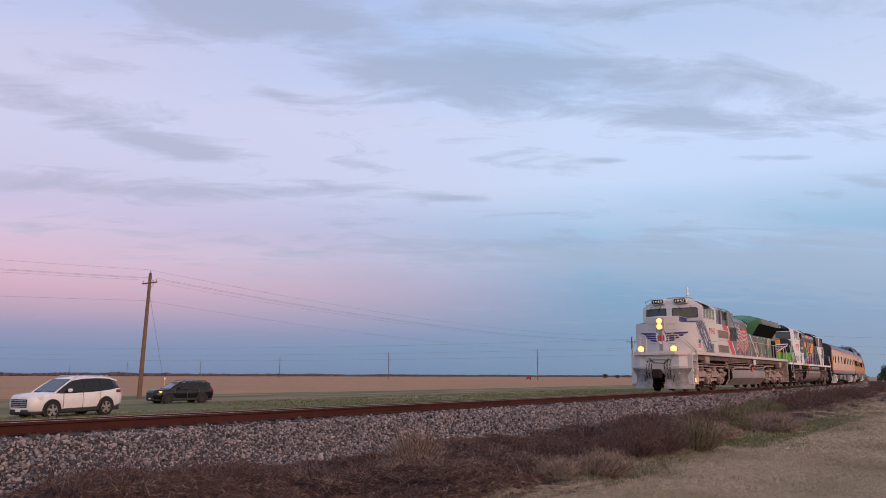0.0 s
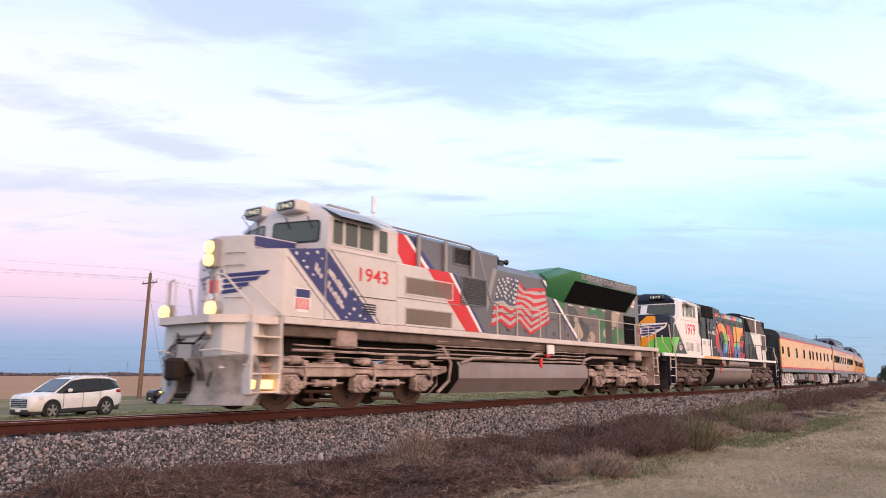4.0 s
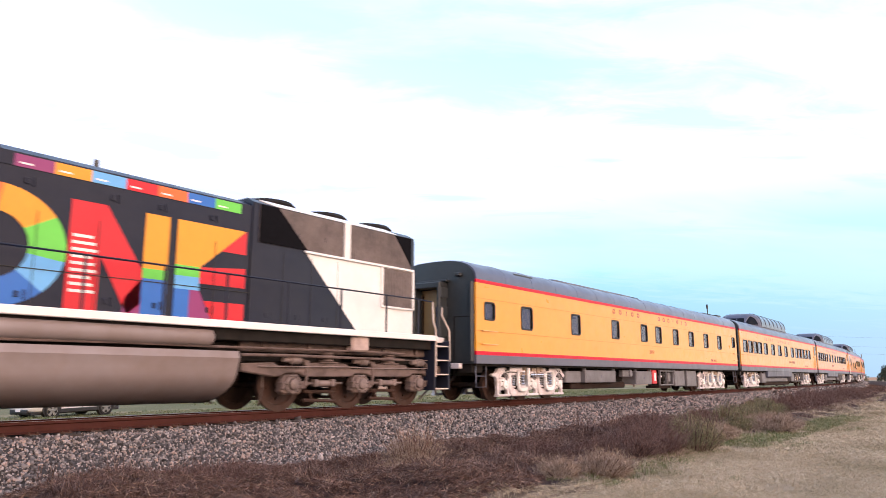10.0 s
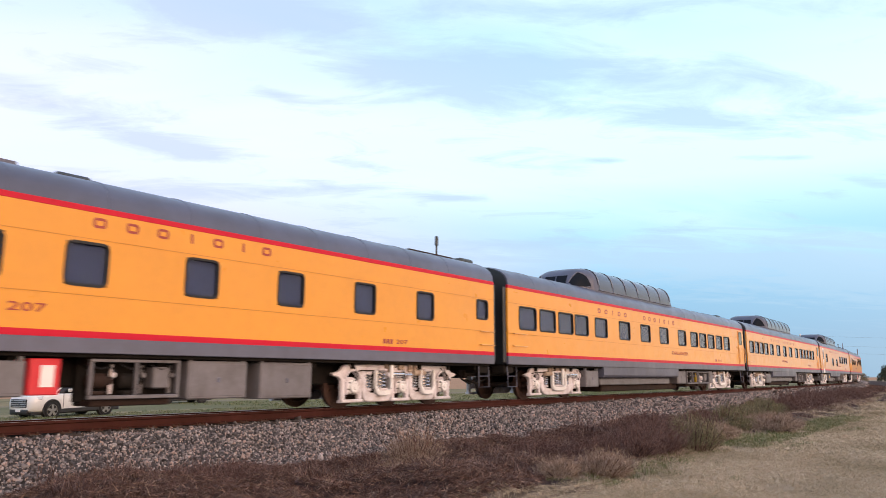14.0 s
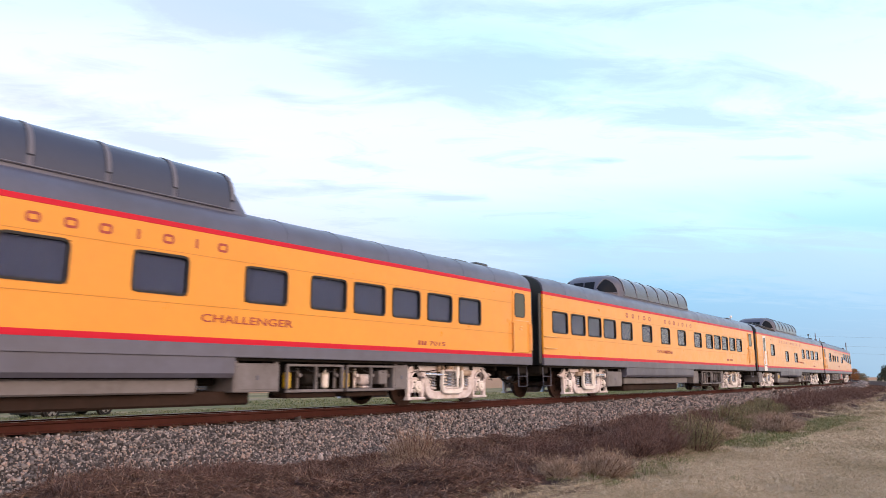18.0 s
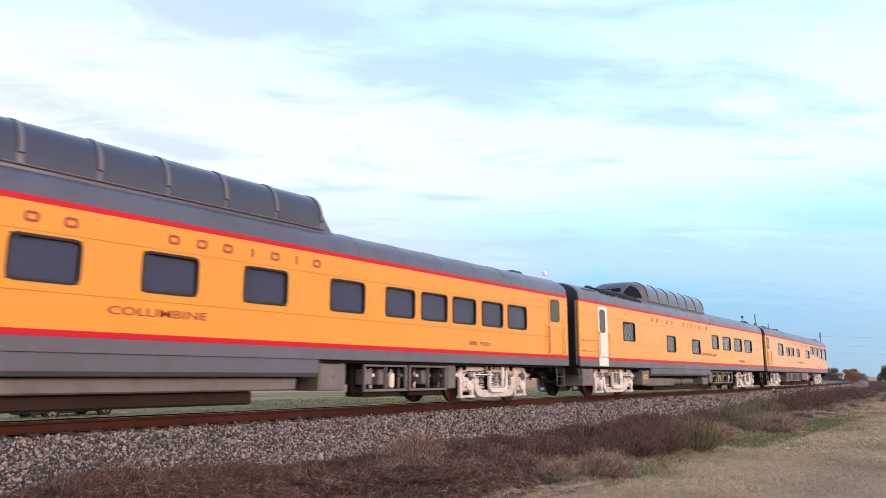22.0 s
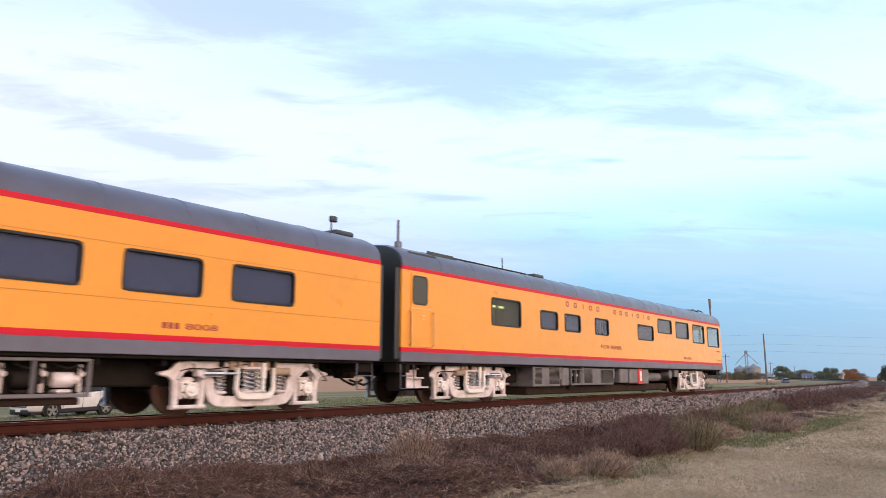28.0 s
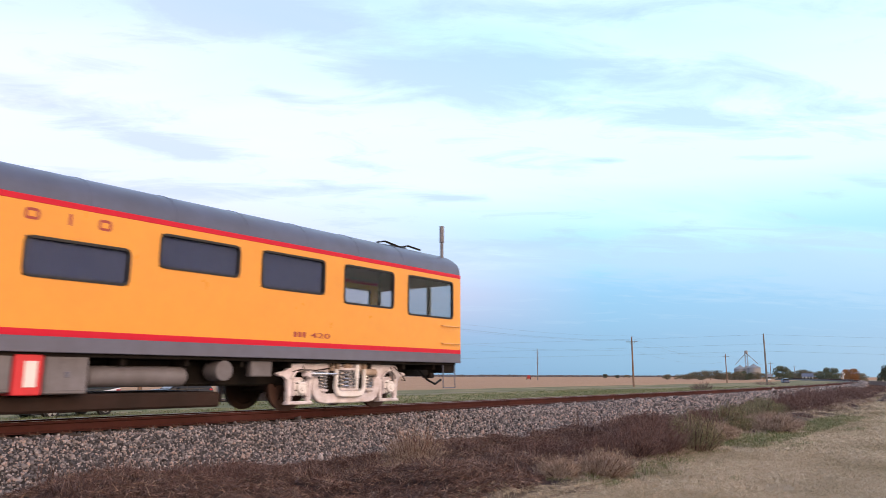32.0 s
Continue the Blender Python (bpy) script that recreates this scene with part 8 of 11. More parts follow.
    q.box(45.0, 45.45, -1.50, -1.44, 1.42, 1.72, 0.015)
    P("fuel_panel", q, "white", "white filler panel")
    q = Geo(off)
    q.box(44.6, 44.72, -1.47, -1.38, 0.98, 1.30, 0.02)
    P("filler_valve", q, "red_box", "red fuel valve")
    q = Geo(off)
    q.cyl((45.0, -1.48, 1.36), "x", 0.05, -0.1, 0.15, 8)
    P("valve_knob", q, "red_box", "red valve knob")
    loco_truck(loco, (34.66, 36.8, 38.96), off, M["dusty"])
    loco_truck(loco, (49.35, 51.45, 53.6), off, M["dusty"])


def build_flag(loco, off):
    """A waving flag painted on the hood: 13 stripes and a starred corner."""
    top = [(42.92, 3.68), (43.5, 3.80), (44.05, 3.80), (44.45, 3.48), (45.05, 3.58), (45.76, 3.64)]
    bot = [(42.46, 2.15), (43.0, 2.36), (43.5, 2.12), (44.1, 2.42), (44.75, 2.02), (46.08, 2.52)]

    def at(u, v):
        k = min(int(u * 5), 4)
        f = u * 5 - k
        f = f * f * (3 - 2 * f)
        a = [top[k][i] + f * (top[k + 1][i] - top[k][i]) for i in (0, 1)]
        b = [bot[k][i] + f * (bot[k + 1][i] - bot[k][i]) for i in (0, 1)]
        return (a[0] + v * (b[0] - a[0]), a[1] + v * (b[1] - a[1]) + 0.07 * math.sin(u * 11 + v * 2.5) * math.sin(math.pi * v))

    n = 26
    for k in range(13):
        v0, v1 = k / 13, (k + 1) / 13
        u0 = 0.46 if k < 7 else 0.0
        poly = [at(u0 + (1 - u0) * i / n, v0) for i in range(n + 1)] + [at(1 - (1 - u0) * i / n, v1) for i in range(n + 1)]
        decal("flag_stripe", poly, M["paint_red" if k % 2 == 0 else "flag_white"], loco, off, Y1, 1, "red stripe of a painted flag" if k % 2 == 0 else "white stripe of a painted flag")
    poly = [at(0.46 * i / 12, 0) for i in range(13)] + [at(0.46, j / 13) for j in range(1, 8)] + [at(0.46 * (1 - i / 12), 7 / 13) for i in range(1, 13)]
    decal("flag_canton", poly, M["flag_navy"], loco, off, Y1, 1, "navy corner of a painted flag")
    for r in range(6):
        for c in range(7):
            s, z = at(0.03 + c * 0.062 + (0.03 if r % 2 else 0), (r + 0.6) / 12.5)
            q = 0.055
            decal("flag_star", [(s + (q if i % 2 == 0 else q * 0.45) * math.sin(i * math.pi / 5), z + (q if i % 2 == 0 else q * 0.45) * math.cos(i * math.pi / 5)) for i in range(10)], M["white"], loco, off, Y1, 2)


M["flag_white"] = material("dull_white_flag_paint", (0.50, 0.46, 0.475), 0.45, 0, 0.12, 3.0, (0.30, 0.27, 0.27), 0.3, 1.5)
M["flag_navy"] = material("slate_navy_paint", (0.060, 0.075, 0.130), 0.4, 0, 0.1, 2.0)


def build_second_loco():
    off = 65.6
    loco = thing("diesel_locomotive", "white and charcoal diesel locomotive with rainbow lettering livery", "locomotive", "train")
    CARS.append((loco, off, 7.2))
    P = lambda name, g, mat, label="", parent=None: part(name, g, M[mat], parent or loco, label)
    Z = 1.74
    g = Geo(off)
    g.box(55.2, 76.0, -1.38, 1.38, 1.38, 1.72, 0.02)
    g.box(55.6, 75.8, -1.0, 1.0, 1.0, 1.38, 0.02)
    P("underframe", g, "under_dark", "grimy dark underframe")
    for sgn in (-1, 1):
        g = Geo(off)
        y0, y1 = sorted((sgn * 1.40, sgn * 1.52))
        g.box(55.1, 76.05, y0, y1, 1.60, 1.74, 0.012)
        P("side_sill", g, "white", "white side sill along the walkway")
    decal("sill_patch", [(60.7, 1.605), (63.5, 1.605), (63.5, 1.735), (60.7, 1.735)], M["orange_rail"], loco, off, -1.522, 1, "amber length of the sill")
    pipes(loco, off, 56.8, 75.0, (1.12, 1.26, 1.48), M["dusty_dark"], -1.30, 7)
    for x in (60.2, 64.4, 73.3):
        g = Geo(off)
        g.box(x - 0.28, x + 0.28, -1.44, -1.2, 1.26, 1.60, 0.04)
        P("sand_box", g, "dusty", "small box under the walkway")
    # wedge nose and cab
    g = Geo(off)
    half = ((55.80, 0.08), (56.05, 0.85), (56.24, 1.47), (57.2, 1.50))
    def level(z, grow=1.0, push=0.0, corner=0.0):
        h = [(x + push + (corner if 0.9 < y < 1.49 else 0.0), y * (grow if y > 0.9 else 1.0), z) for x, y in half]
        return [(x, -y, z_) for x, y, z_ in h] + [(x, y, z_) for x, y, z_ in h[::-1]]
    g.loft([level(Z), level(3.02), level(3.32, 0.95, 0.02, 0.12), level(3.46, 0.80, 0.06, 0.20), level(3.49, 0.7, 0.14, 0.3)])
    nose = P("nose", g, "charcoal", "charcoal wedge nose with amber and green triangles")
    nx = lambda y: 55.80 + 0.325 * max(abs(y) - 0.08, 0.0) if abs(y) < 0.85 else 56.05 + 0.306 * (abs(y) - 0.85)
    def front(poly, mat, lift, name="nose_livery"):
        q = Geo(off)
        n = len(poly)
        q.add([(nx(a) - 0.004 - 0.004 * lift, a, b) for a, b in poly] + [(nx(a) + 0.003, a, b) for a, b in poly], [tuple(range(n)), tuple(range(2 * n - 1, n - 1, -1))] + [(i, (i + 1) % n, n + (i + 1) % n, n + i) for i in range(n)])
        part(name, q, M[mat], nose, smooth=0)
    front([(-0.10, 1.76), (-0.84, 1.76), (-0.84, 2.46), (-0.78, 2.44)], "paint_lime", 1)
    front([(-0.86, 1.76), (-1.46, 1.76), (-1.46, 2.45), (-0.86, 2.46)], "paint_lime", 1)
    front([(-0.08, 1.76), (-0.78, 2.44), (-0.84, 2.46), (-0.84, 3.40), (-0.50, 3.42), (-0.08, 3.02)], "paint_amber", 1)
    front([(0.08, 1.76), (0.84, 1.76), (0.84, 3.0), (0.08, 3.02)], "paint_tangerine", 1)
    wing_emblem(nose, off, 55.765, 0.0, 2.78, 1.22, 0.318, "white")
    g = Geo(off)
    lev = lambda z, xc, xs, w: [(xc, 0.0, z), (xs, -w, z), (60.0, -w, z), (60.0, w, z), (xs, w, z)]
    g.loft([lev(Z, 56.9, 56.46, 1.52), lev(3.02, 56.8, 56.50, 1.52), lev(3.40, 56.70, 57.05, 1.52), lev(4.05, 56.98, 57.40, 1.51), lev(4.22, 57.2, 57.50, 1.44), lev(4.46, 57.4, 57.62, 0.86)])
    cab = P("cab", g, "white", "white crew cab")
    # charcoal corner and green triangle on the side of nose and cab
    y = -1.522
    decal("livery_charcoal", [(56.48, Z + 0.01), (58.10, Z + 0.01), (56.64, 3.08), (56.50, 3.0)], M["charcoal"], loco, off, y, 1, "charcoal corner of the cab side")
    decal("livery_green", [(56.48, 1.76), (56.50, 1.76), (57.15, 2.50), (56.48, 2.46)], M["paint_lime"], loco, off, y, 2, "lime green triangle")
    decal("livery_green", [(56.27, 1.76), (56.47, 1.76), (56.47, 2.46), (56.27, 2.45)], M["paint_lime"], nose, off, -1.485, 2, "lime green side of the nose")
    shield_badge(loco, off, 57.03, 1.90, y - 0.004, 0.40, 0.34)
    lettering("road_number", "1979", M["paint_red"], loco, 58.08, 59.45, 2.66, 3.17, y=y, off=off, label="tall red painted number")
    decal("pinstripe", [(56.66, 3.30), (58.22, 1.755), (58.16, 1.755), (56.60, 3.30)], M["white"], loco, off, y, 2)
    g = Geo(off)
    g.loft([[(56.92, 0, 4.06), (57.30, -1.30, 4.08), (57.6, -1.30, 4.10), (57.6, 1.30, 4.10), (57.30, 1.30, 4.08)], [(56.90, 0, 4.22), (57.26, -1.28, 4.22), (57.6, -1.28, 4.24), (57.6, 1.28, 4.24), (57.26, 1.28, 4.22)],
            [(57.05, 0, 4.50), (57.36, -0.95, 4.46), (58.9, -0.85, 4.48), (58.9, 0.85, 4.48), (57.36, 0.95, 4.46)], [(57.2, 0, 4.57), (57.5, -0.8, 4.54), (58.8, -0.7, 4.52), (58.8, 0.7, 4.52), (57.5, 0.8, 4.54)]])
    brow = P("number_board", g, "charcoal", "charcoal roof brow with number board")
    for sgn in (-1, 1):
        q = Geo(off)
        q.box(56.93, 57.2, min(sgn * 0.22, sgn * 0.92), max(sgn * 0.22, sgn * 0.92), 4.24, 4.44, 0.03)
        bd = part("board_face", q, M["black"], brow, "small black number board")
        front_number(brow, "1979", 56.926, -0.80 if sgn < 0 else 0.34, 0.46, 4.28, 4.40, off)
    for s in (-1, 1):
        def on_front(v, w):
            """v from the ridge to the side, w from bottom to top."""
            lo, hi = (56.70 + 0.35 * v, 1.52 * v), (56.98 + 0.42 * v, 1.51 * v)
            return (lo[0] + (hi[0] - lo[0]) * w, s * (lo[1] + (hi[1] - lo[1]) * w), 3.40 + 0.65 * w)
        for name, cuts, lift, mt, words in (("windscreen", ((0.06, 0.26), (0.90, 0.0), (0.96, 0.08), (0.93, 0.98), (0.86, 1.02), (0.08, 0.98)), 0.012, "white", "white windscreen frame"),
                                            ("pane", ((0.10, 0.32), (0.87, 0.06), (0.92, 0.12), (0.89, 0.92), (0.84, 0.95), (0.11, 0.92)), 0.022, "cab_glass", "dark sloping windscreen pane")):
            q = Geo(off)
            n = len(cuts)
            pts = [on_front(v, w) for v, w in cuts]
            q.add([(x - lift, yy, z + lift * 0.3) for x, yy, z in pts] + [(x + 0.02, yy, z) for x, yy, z in pts], [tuple(range(n)), tuple(range(2 * n - 1, n - 1, -1))] + [(i, (i + 1) % n, n + (i + 1) % n, n + i) for i in range(n)])
            if name == "windscreen":
                frame_ = part(name, q, M[mt], cab, words, smooth=0)
            else:
                part(name, q, M[mt], frame_, words, smooth=0)
        q = Geo(off)
        q.tube([(57.0, s * 0.85, 3.44), (56.93, s * 1.0, 3.55), (57.1, s * 1.25, 3.6)], 0.013, 5)
        part("wiper", q, M["black"], cab, "black wiper")
    for a, b, z0, z1 in ((57.72, 57.96, 3.48, 4.05), (58.15, 58.58, 3.50, 4.02), (58.62, 59.06, 3.52, 4.02), (59.19, 59.58, 3.49, 4.06)):
        for sgn in (-1, 1):
            q = Geo(off)
            frame_ring(q, a, b, z0, z1, 0.03, 0.03, sgn * 1.535, sgn * 1.50)
            fr = part("side_window", q, M["white"], cab, "cab side window frame")
            q = Geo(off)
            q.slab_y(rounded(a, b, z0, z1, 0.03), sgn * 1.522, sgn * 1.526)
            part("pane", q, M["cab_glass"], fr, "dark cab side pane")
    g = Geo(off)
    g.slab_x([(-1.82, 3.98), (-1.52, 4.20), (-1.52, 4.22), (-1.82, 4.0)], 57.9, 59.4)
    P("awning", g, "step_white", "pale awning over the cab windows")
    g = Geo(off)
    g.box(58.9, 59.9, -0.5, 0.5, 4.44, 4.60, 0.05)
    P("air_conditioner", g, "loco_mid", "flat unit on the cab roof")
    q = Geo(off)
    q.box(57.5, 60.0, y - 0.012, y + 0.001, 3.30, 3.33, 0.004)
    q.box(57.4, 61.0, y - 0.008, y + 0.001, 2.42, 2.432, 0.002)
    P("belt_rail", q, "step_white", "raised belt seam on the cab side")
    for a, b in ((58.05, 58.47), (58.63, 59.05), (59.57, 59.90)):
        louvres(loco, off, a, b, 1.90, 2.30, y, M["loco_mid"], 0.05, "vent", "louvred cab vent")
    # long hood
    g = Geo(off)
    hood = lambda x, w, zs, zr, yr: [(x, -w, Z), (x, w, Z), (x, w, zs), (x, yr, zr), (x, -yr, zr), (x, -w, zs)]
    g.loft([hood(60.0, 1.0, 4.36, 4.48, 0.8), hood(62.2, 1.0, 4.36, 4.48, 0.8)])
    P("hood_front", g, "charcoal", "charcoal hood behind the cab")
    g = Geo(off)
    g.loft([hood(62.21, 1.0, 4.40, 4.44, 0.9), hood(64.36, 1.0, 4.40, 4.44, 0.9)])
    g.loft([hood(64.37, 1.0, 4.36, 4.50, 0.8), hood(65.5, 1.0, 4.36, 4.50, 0.8), hood(65.66, 1.0, 4.20, 4.32, 0.7)])
    P("brake_hatch", g, "charcoal", "charcoal dynamic brake housing")
    g = Geo(off)
    g.loft([hood(65.67, 0.99, 4.18, 4.32, 0.72), hood(70.45, 0.99, 4.18, 4.30, 0.72)])
    P("hood_middle", g, "charcoal", "charcoal engine hood")
    g = Geo(off)
    g.loft([hood(70.46, 1.02, 4.26, 4.38, 0.8), hood(75.62, 1.02, 4.26, 4.38, 0.8), hood(75.72, 0.96, 4.2, 4.3, 0.75)])
    P("radiator_housing", g, "charcoal", "charcoal radiator section")
    y2 = -1.022
    for k in range(3):
        g = Geo(off)
        g.lathe((71.6 + k * 1.65, 0, 0), "z", [(4.36, 0.66), (4.50, 0.66), (4.58, 0.58), (4.63, 0.36), (4.645, 0.05)], 24)
        P("fan", g, "under_dark", "dark cooling fan on the roof")
    # side cabinet below the walkway line and white livery
    decal("livery_white", [(60.02, Z + 0.01), (63.18, Z + 0.01), (62.48, 2.60), (61.98, 2.62), (61.1, 3.45), (60.2, 4.34), (60.02, 4.34)], M["white"], loco, off, Y1, 1, "white front of the hood")
    g = Geo(off)
    g.slab_x([(-1.45, Z), (-0.98, Z), (-0.98, 2.58), (-1.45, 2.58)], 60.02, 62.3)
    P("battery_box", g, "white", "white box beside the hood")
    for k in range(4):
        for a in (60.9, 61.6):
            q = Geo(off)
            q.box(a, a + 0.3, -1.465, -1.449, 2.26 + k * 0.06, 2.29 + k * 0.06, 0.003)
            P("vent_slot", q, "loco_mid", "vent slot")
    for a, b, z0, z1 in ((60.36, 61.96, 3.40, 3.96), (62.30, 64.26, 3.76, 4.40)):
        decal("dark_grille", [(a, z0), (b, z0), (b, z1), (a, z1)], M["void_black"], loco, off, Y1, 2.4, "black intake screen")
        louvres(loco, off, a, b, z0, z1, Y1 - 0.008, M["under_dark"], 0.045, "grille_bar", "", True)
    decal("grille_white", [(60.36, 3.42), (61.0, 3.42), (60.4, 3.94), (60.36, 3.94)], M["step_white"], loco, off, Y1 - 0.014, 2)
    lettering("slogan", "WE ARE", M["white"], loco, 63.22, 64.55, 2.94, 3.13, y=Y1 - 0.001, off=off, label="white slogan lettering")
    # the big letters
    cx, cz = 65.68, 2.69
    wheel_cols = [("paint_tangerine", 85, 150), ("paint_red", 150, 215), ("paint_purple", 215, 262), ("paint_mid_blue", 262, 315), ("paint_sky", 315, 350), ("paint_lime", 350, 395), ("paint_amber", 395, 445)]
    for mt, a0, a1 in wheel_cols:
        decal("letter_o", ring_sector(cx, cz, 1.12, 0.96, 0.54, 0.52, a0, a1), M[mt], loco, off, Y1, 1, "coloured piece of a big round letter")
    n_poly = [("paint_red", [(66.82, 1.76), (67.36, 1.76), (67.36, 2.75), (67.36, 3.6), (66.82, 3.6)]), ("paint_red", [(67.36, 3.6), (67.42, 3.6), (68.14, 2.55), (68.14, 1.95), (67.9, 1.76), (67.36, 2.72)]),
              ("paint_purple", [(67.84, 2.05), (68.14, 2.4), (68.14, 1.76), (67.8, 1.76)]), ("paint_amber", [(68.14, 2.6), (68.62, 2.6), (68.62, 3.6), (68.14, 3.6)]),
              ("paint_lime", [(68.14, 2.42), (68.62, 2.42), (68.62, 2.6), (68.14, 2.6)]), ("paint_mid_blue", [(68.14, 1.76), (68.62, 1.76), (68.62, 2.42), (68.14, 2.42)])]
    for mt, poly in n_poly:
        decal("letter_n", poly, M[mt], loco, off, Y1, 1, "coloured piece of a big letter")
    e_poly = [("paint_amber", [(68.78, 2.75), (69.3, 2.75), (69.75, 3.12), (70.32, 3.6), (68.78, 3.6)]), ("paint_red", [(69.75, 3.12), (70.34, 3.12), (70.34, 3.6)]), ("paint_red", [(69.3, 2.44), (70.34, 2.44), (70.34, 2.84), (69.3, 2.75)]),
              ("paint_lime", [(68.78, 2.55), (69.3, 2.55), (69.3, 2.75), (68.78, 2.75)]), ("paint_sky", [(68.78, 2.3), (69.3, 2.3), (69.3, 2.55), (68.78, 2.55)]), ("paint_mid_blue", [(68.78, 1.76), (69.1, 1.76), (69.1, 2.3), (68.78, 2.3)]),
              ("paint_purple", [(69.1, 1.76), (69.6, 1.76), (69.3, 2.3), (69.1, 2.3)]), ("paint_red", [(69.6, 1.76), (70.34, 1.76), (70.34, 2.12), (69.42, 2.12)])]
    for mt, poly in e_poly:
        decal("letter_e", poly, M[mt], loco, off, Y1, 1.5, "coloured piece of a big letter")
    for k in range(9):
        decal("small_text_bar", [(66.88, 2.98 - k * 0.115), (67.22 + 0.05 * (k % 3), 2.98 - k * 0.115), (67.22 + 0.05 * (k % 3), 3.03 - k * 0.115), (66.88, 3.03 - k * 0.115)], M["white"], loco, off, Y1, 2)
    cols = ["paint_red", "charcoal", "paint_purple", "paint_amber", "paint_sky", "paint_red", "paint_tangerine", "paint_mid_blue", "paint_lime"]
    for k, mt in enumerate(cols):
        a, b = 64.66 + k * 0.612, 64.66 + (k + 1) * 0.612
        decal("colour_strip", [(a, 3.95), (b, 3.95), (b, 4.15), (a, 4.15)], M[mt], loco, off, Y1, 1, "small coloured tile in a row")
        decal("strip_text_bar", [(a + 0.08, 4.0), (a + 0.28, 4.0), (a + 0.28, 4.03), (a + 0.08, 4.03)], M["white"], loco, off, Y1, 2)
    # small white-and-red notice plates; open bay beside the brake housing painted as flat shade
    for x, z in ((60.64, 4.20), (61.25, 4.20), (61.87, 4.20), (64.88, 3.69), (64.24, 3.31), (64.29, 2.28)):
        decal("notice_plate", [(x - 0.08, z - 0.03), (x + 0.08, z - 0.03), (x + 0.08, z + 0.03), (x - 0.08, z + 0.03)], M["white"], loco, off, Y1 - 0.022, 2, "small white notice plate")
        decal("notice_stripe", [(x - 0.06, z), (x + 0.06, z), (x + 0.06, z + 0.022), (x - 0.06, z + 0.022)], M["paint_red"], loco, off, Y1 - 0.022, 3)
    decal("open_bay", [(62.93, 2.63), (63.14, 2.63), (63.14, 3.74), (62.93, 3.74)], M["void_black"], loco, off, Y1 - 0.01, 1, "flat black patch painted for the shade in a hood bay")
    # radiator screens and the white tail
    decal("livery_white", [(71.9, 3.40), (75.6, 3.40), (75.6, Z + 0.01), (73.55, Z + 0.01)], M["white"], loco, off, y2, 1, "white rear of the hood")
    for a, b in ((70.62, 73.05), (73.26, 75.50)):
        decal("screen", [(a, 3.44), (b, 3.44), (b, 4.24), (a, 4.24)], M["screen_brown"], loco, off, y2, 2, "pleated radiator screen")
        louvres(loco, off, a, b, 3.44, 4.24, y2 - 0.007, M["screen_brown"], 0.06, "screen_pleat", "", True)
    decal("screen_dark", [(70.62, 3.44), (71.95, 3.44), (71.1, 4.24), (70.62, 4.24)], M["void_black"], loco, off, y2 - 0.022, 1, "dark part of the screen")
    decal("screen_dark", [(75.5, 3.5), (75.5, 4.24), (74.85, 4.24)], M["void_black"], loco, off, y2 - 0.022, 1)
    decal("screen", [(74.42, 2.42), (75.55, 2.42), (75.55, 3.36), (74.42, 3.36)], M["screen_brown"], loco, off, y2, 2, "small pleated screen")
    for x0, x1, z0, z1 in ((73.06, 73.25, 3.42, 4.26), (71.87, 75.6, 3.375, 3.43), (74.36, 74.42, 2.38, 3.37), (75.55, 75.61, 2.38, 3.37), (74.42, 75.55, 2.37, 2.42)):
        q = Geo(off)
        q.box(x0, x1, y2 - 0.055, y2, z0, z1, 0.006)
        P("screen_frame", q, "white", "white frame round the screens")
    louvres(loco, off, 74.42, 75.55, 2.42, 3.36, y2 - 0.004, M["screen_brown"], 0.06, "screen_pleat", "small pleated screen", True)
    # white length of the sloping roof edge over the screens
    g = Geo(off)
    low, high = (-1.020, 4.262), (-0.816, 4.384)
    ring = [(71.05, *low), (74.95, *low), (74.72, *high), (70.75, *high)]
    g.loft([[(x, y + 0.004, z - 0.008) for x, y, z in ring], [(x, y - 0.004, z + 0.008) for x, y, z in ring]])
    P("roof_panel", g, "white", "white roof edge over the radiators")
    hood_doors(loco, off, [62.25, 63.1, 63.9, 64.4, 65.4, 66.3, 67.3, 68.65, 69.6, 70.45, 71.3, 72.1, 72.9], 1.8, 3.3, Y1 - 0.022, M["black"])
    box_latches(loco, off, [65.0, 66.1, 67.5, 68.4, 69.5, 70.9, 71.7, 72.5], (1.95, 3.75), Y1 - 0.01, M["charcoal"])
    q = Geo(off)
    q.box(63.9, 73.2, Y1 - 0.016, Y1, 2.36, 2.374, 0.002)
    P("cable", q, "black", "thin dark cable along the hood")
    q = Geo(off)
    for x in (62.5, 64.1, 67.5):
        q.cyl((x, -0.3, 0), "z", 0.05, 4.4, 4.56, 8)
    P("roof_fittings", q, "black", "small roof fittings")
    tagged(loco.children[-1], kind="stuff")
    handrails(loco, off, [[(60.1, 3.47), (63.2, 3.47), (63.8, 2.62), (75.2, 2.62), (75.85, 2.6)]],
              [(60.5, 3.47), (62.0, 3.47), (64.1, 2.62), (65.3, 2.62), (66.9, 2.62), (68.3, 2.62), (69.6, 2.62), (71.1, 2.62), (72.6, 2.62), (74.1, 2.62), (75.3, 2.62)], z0=1.74, mat="charcoal")
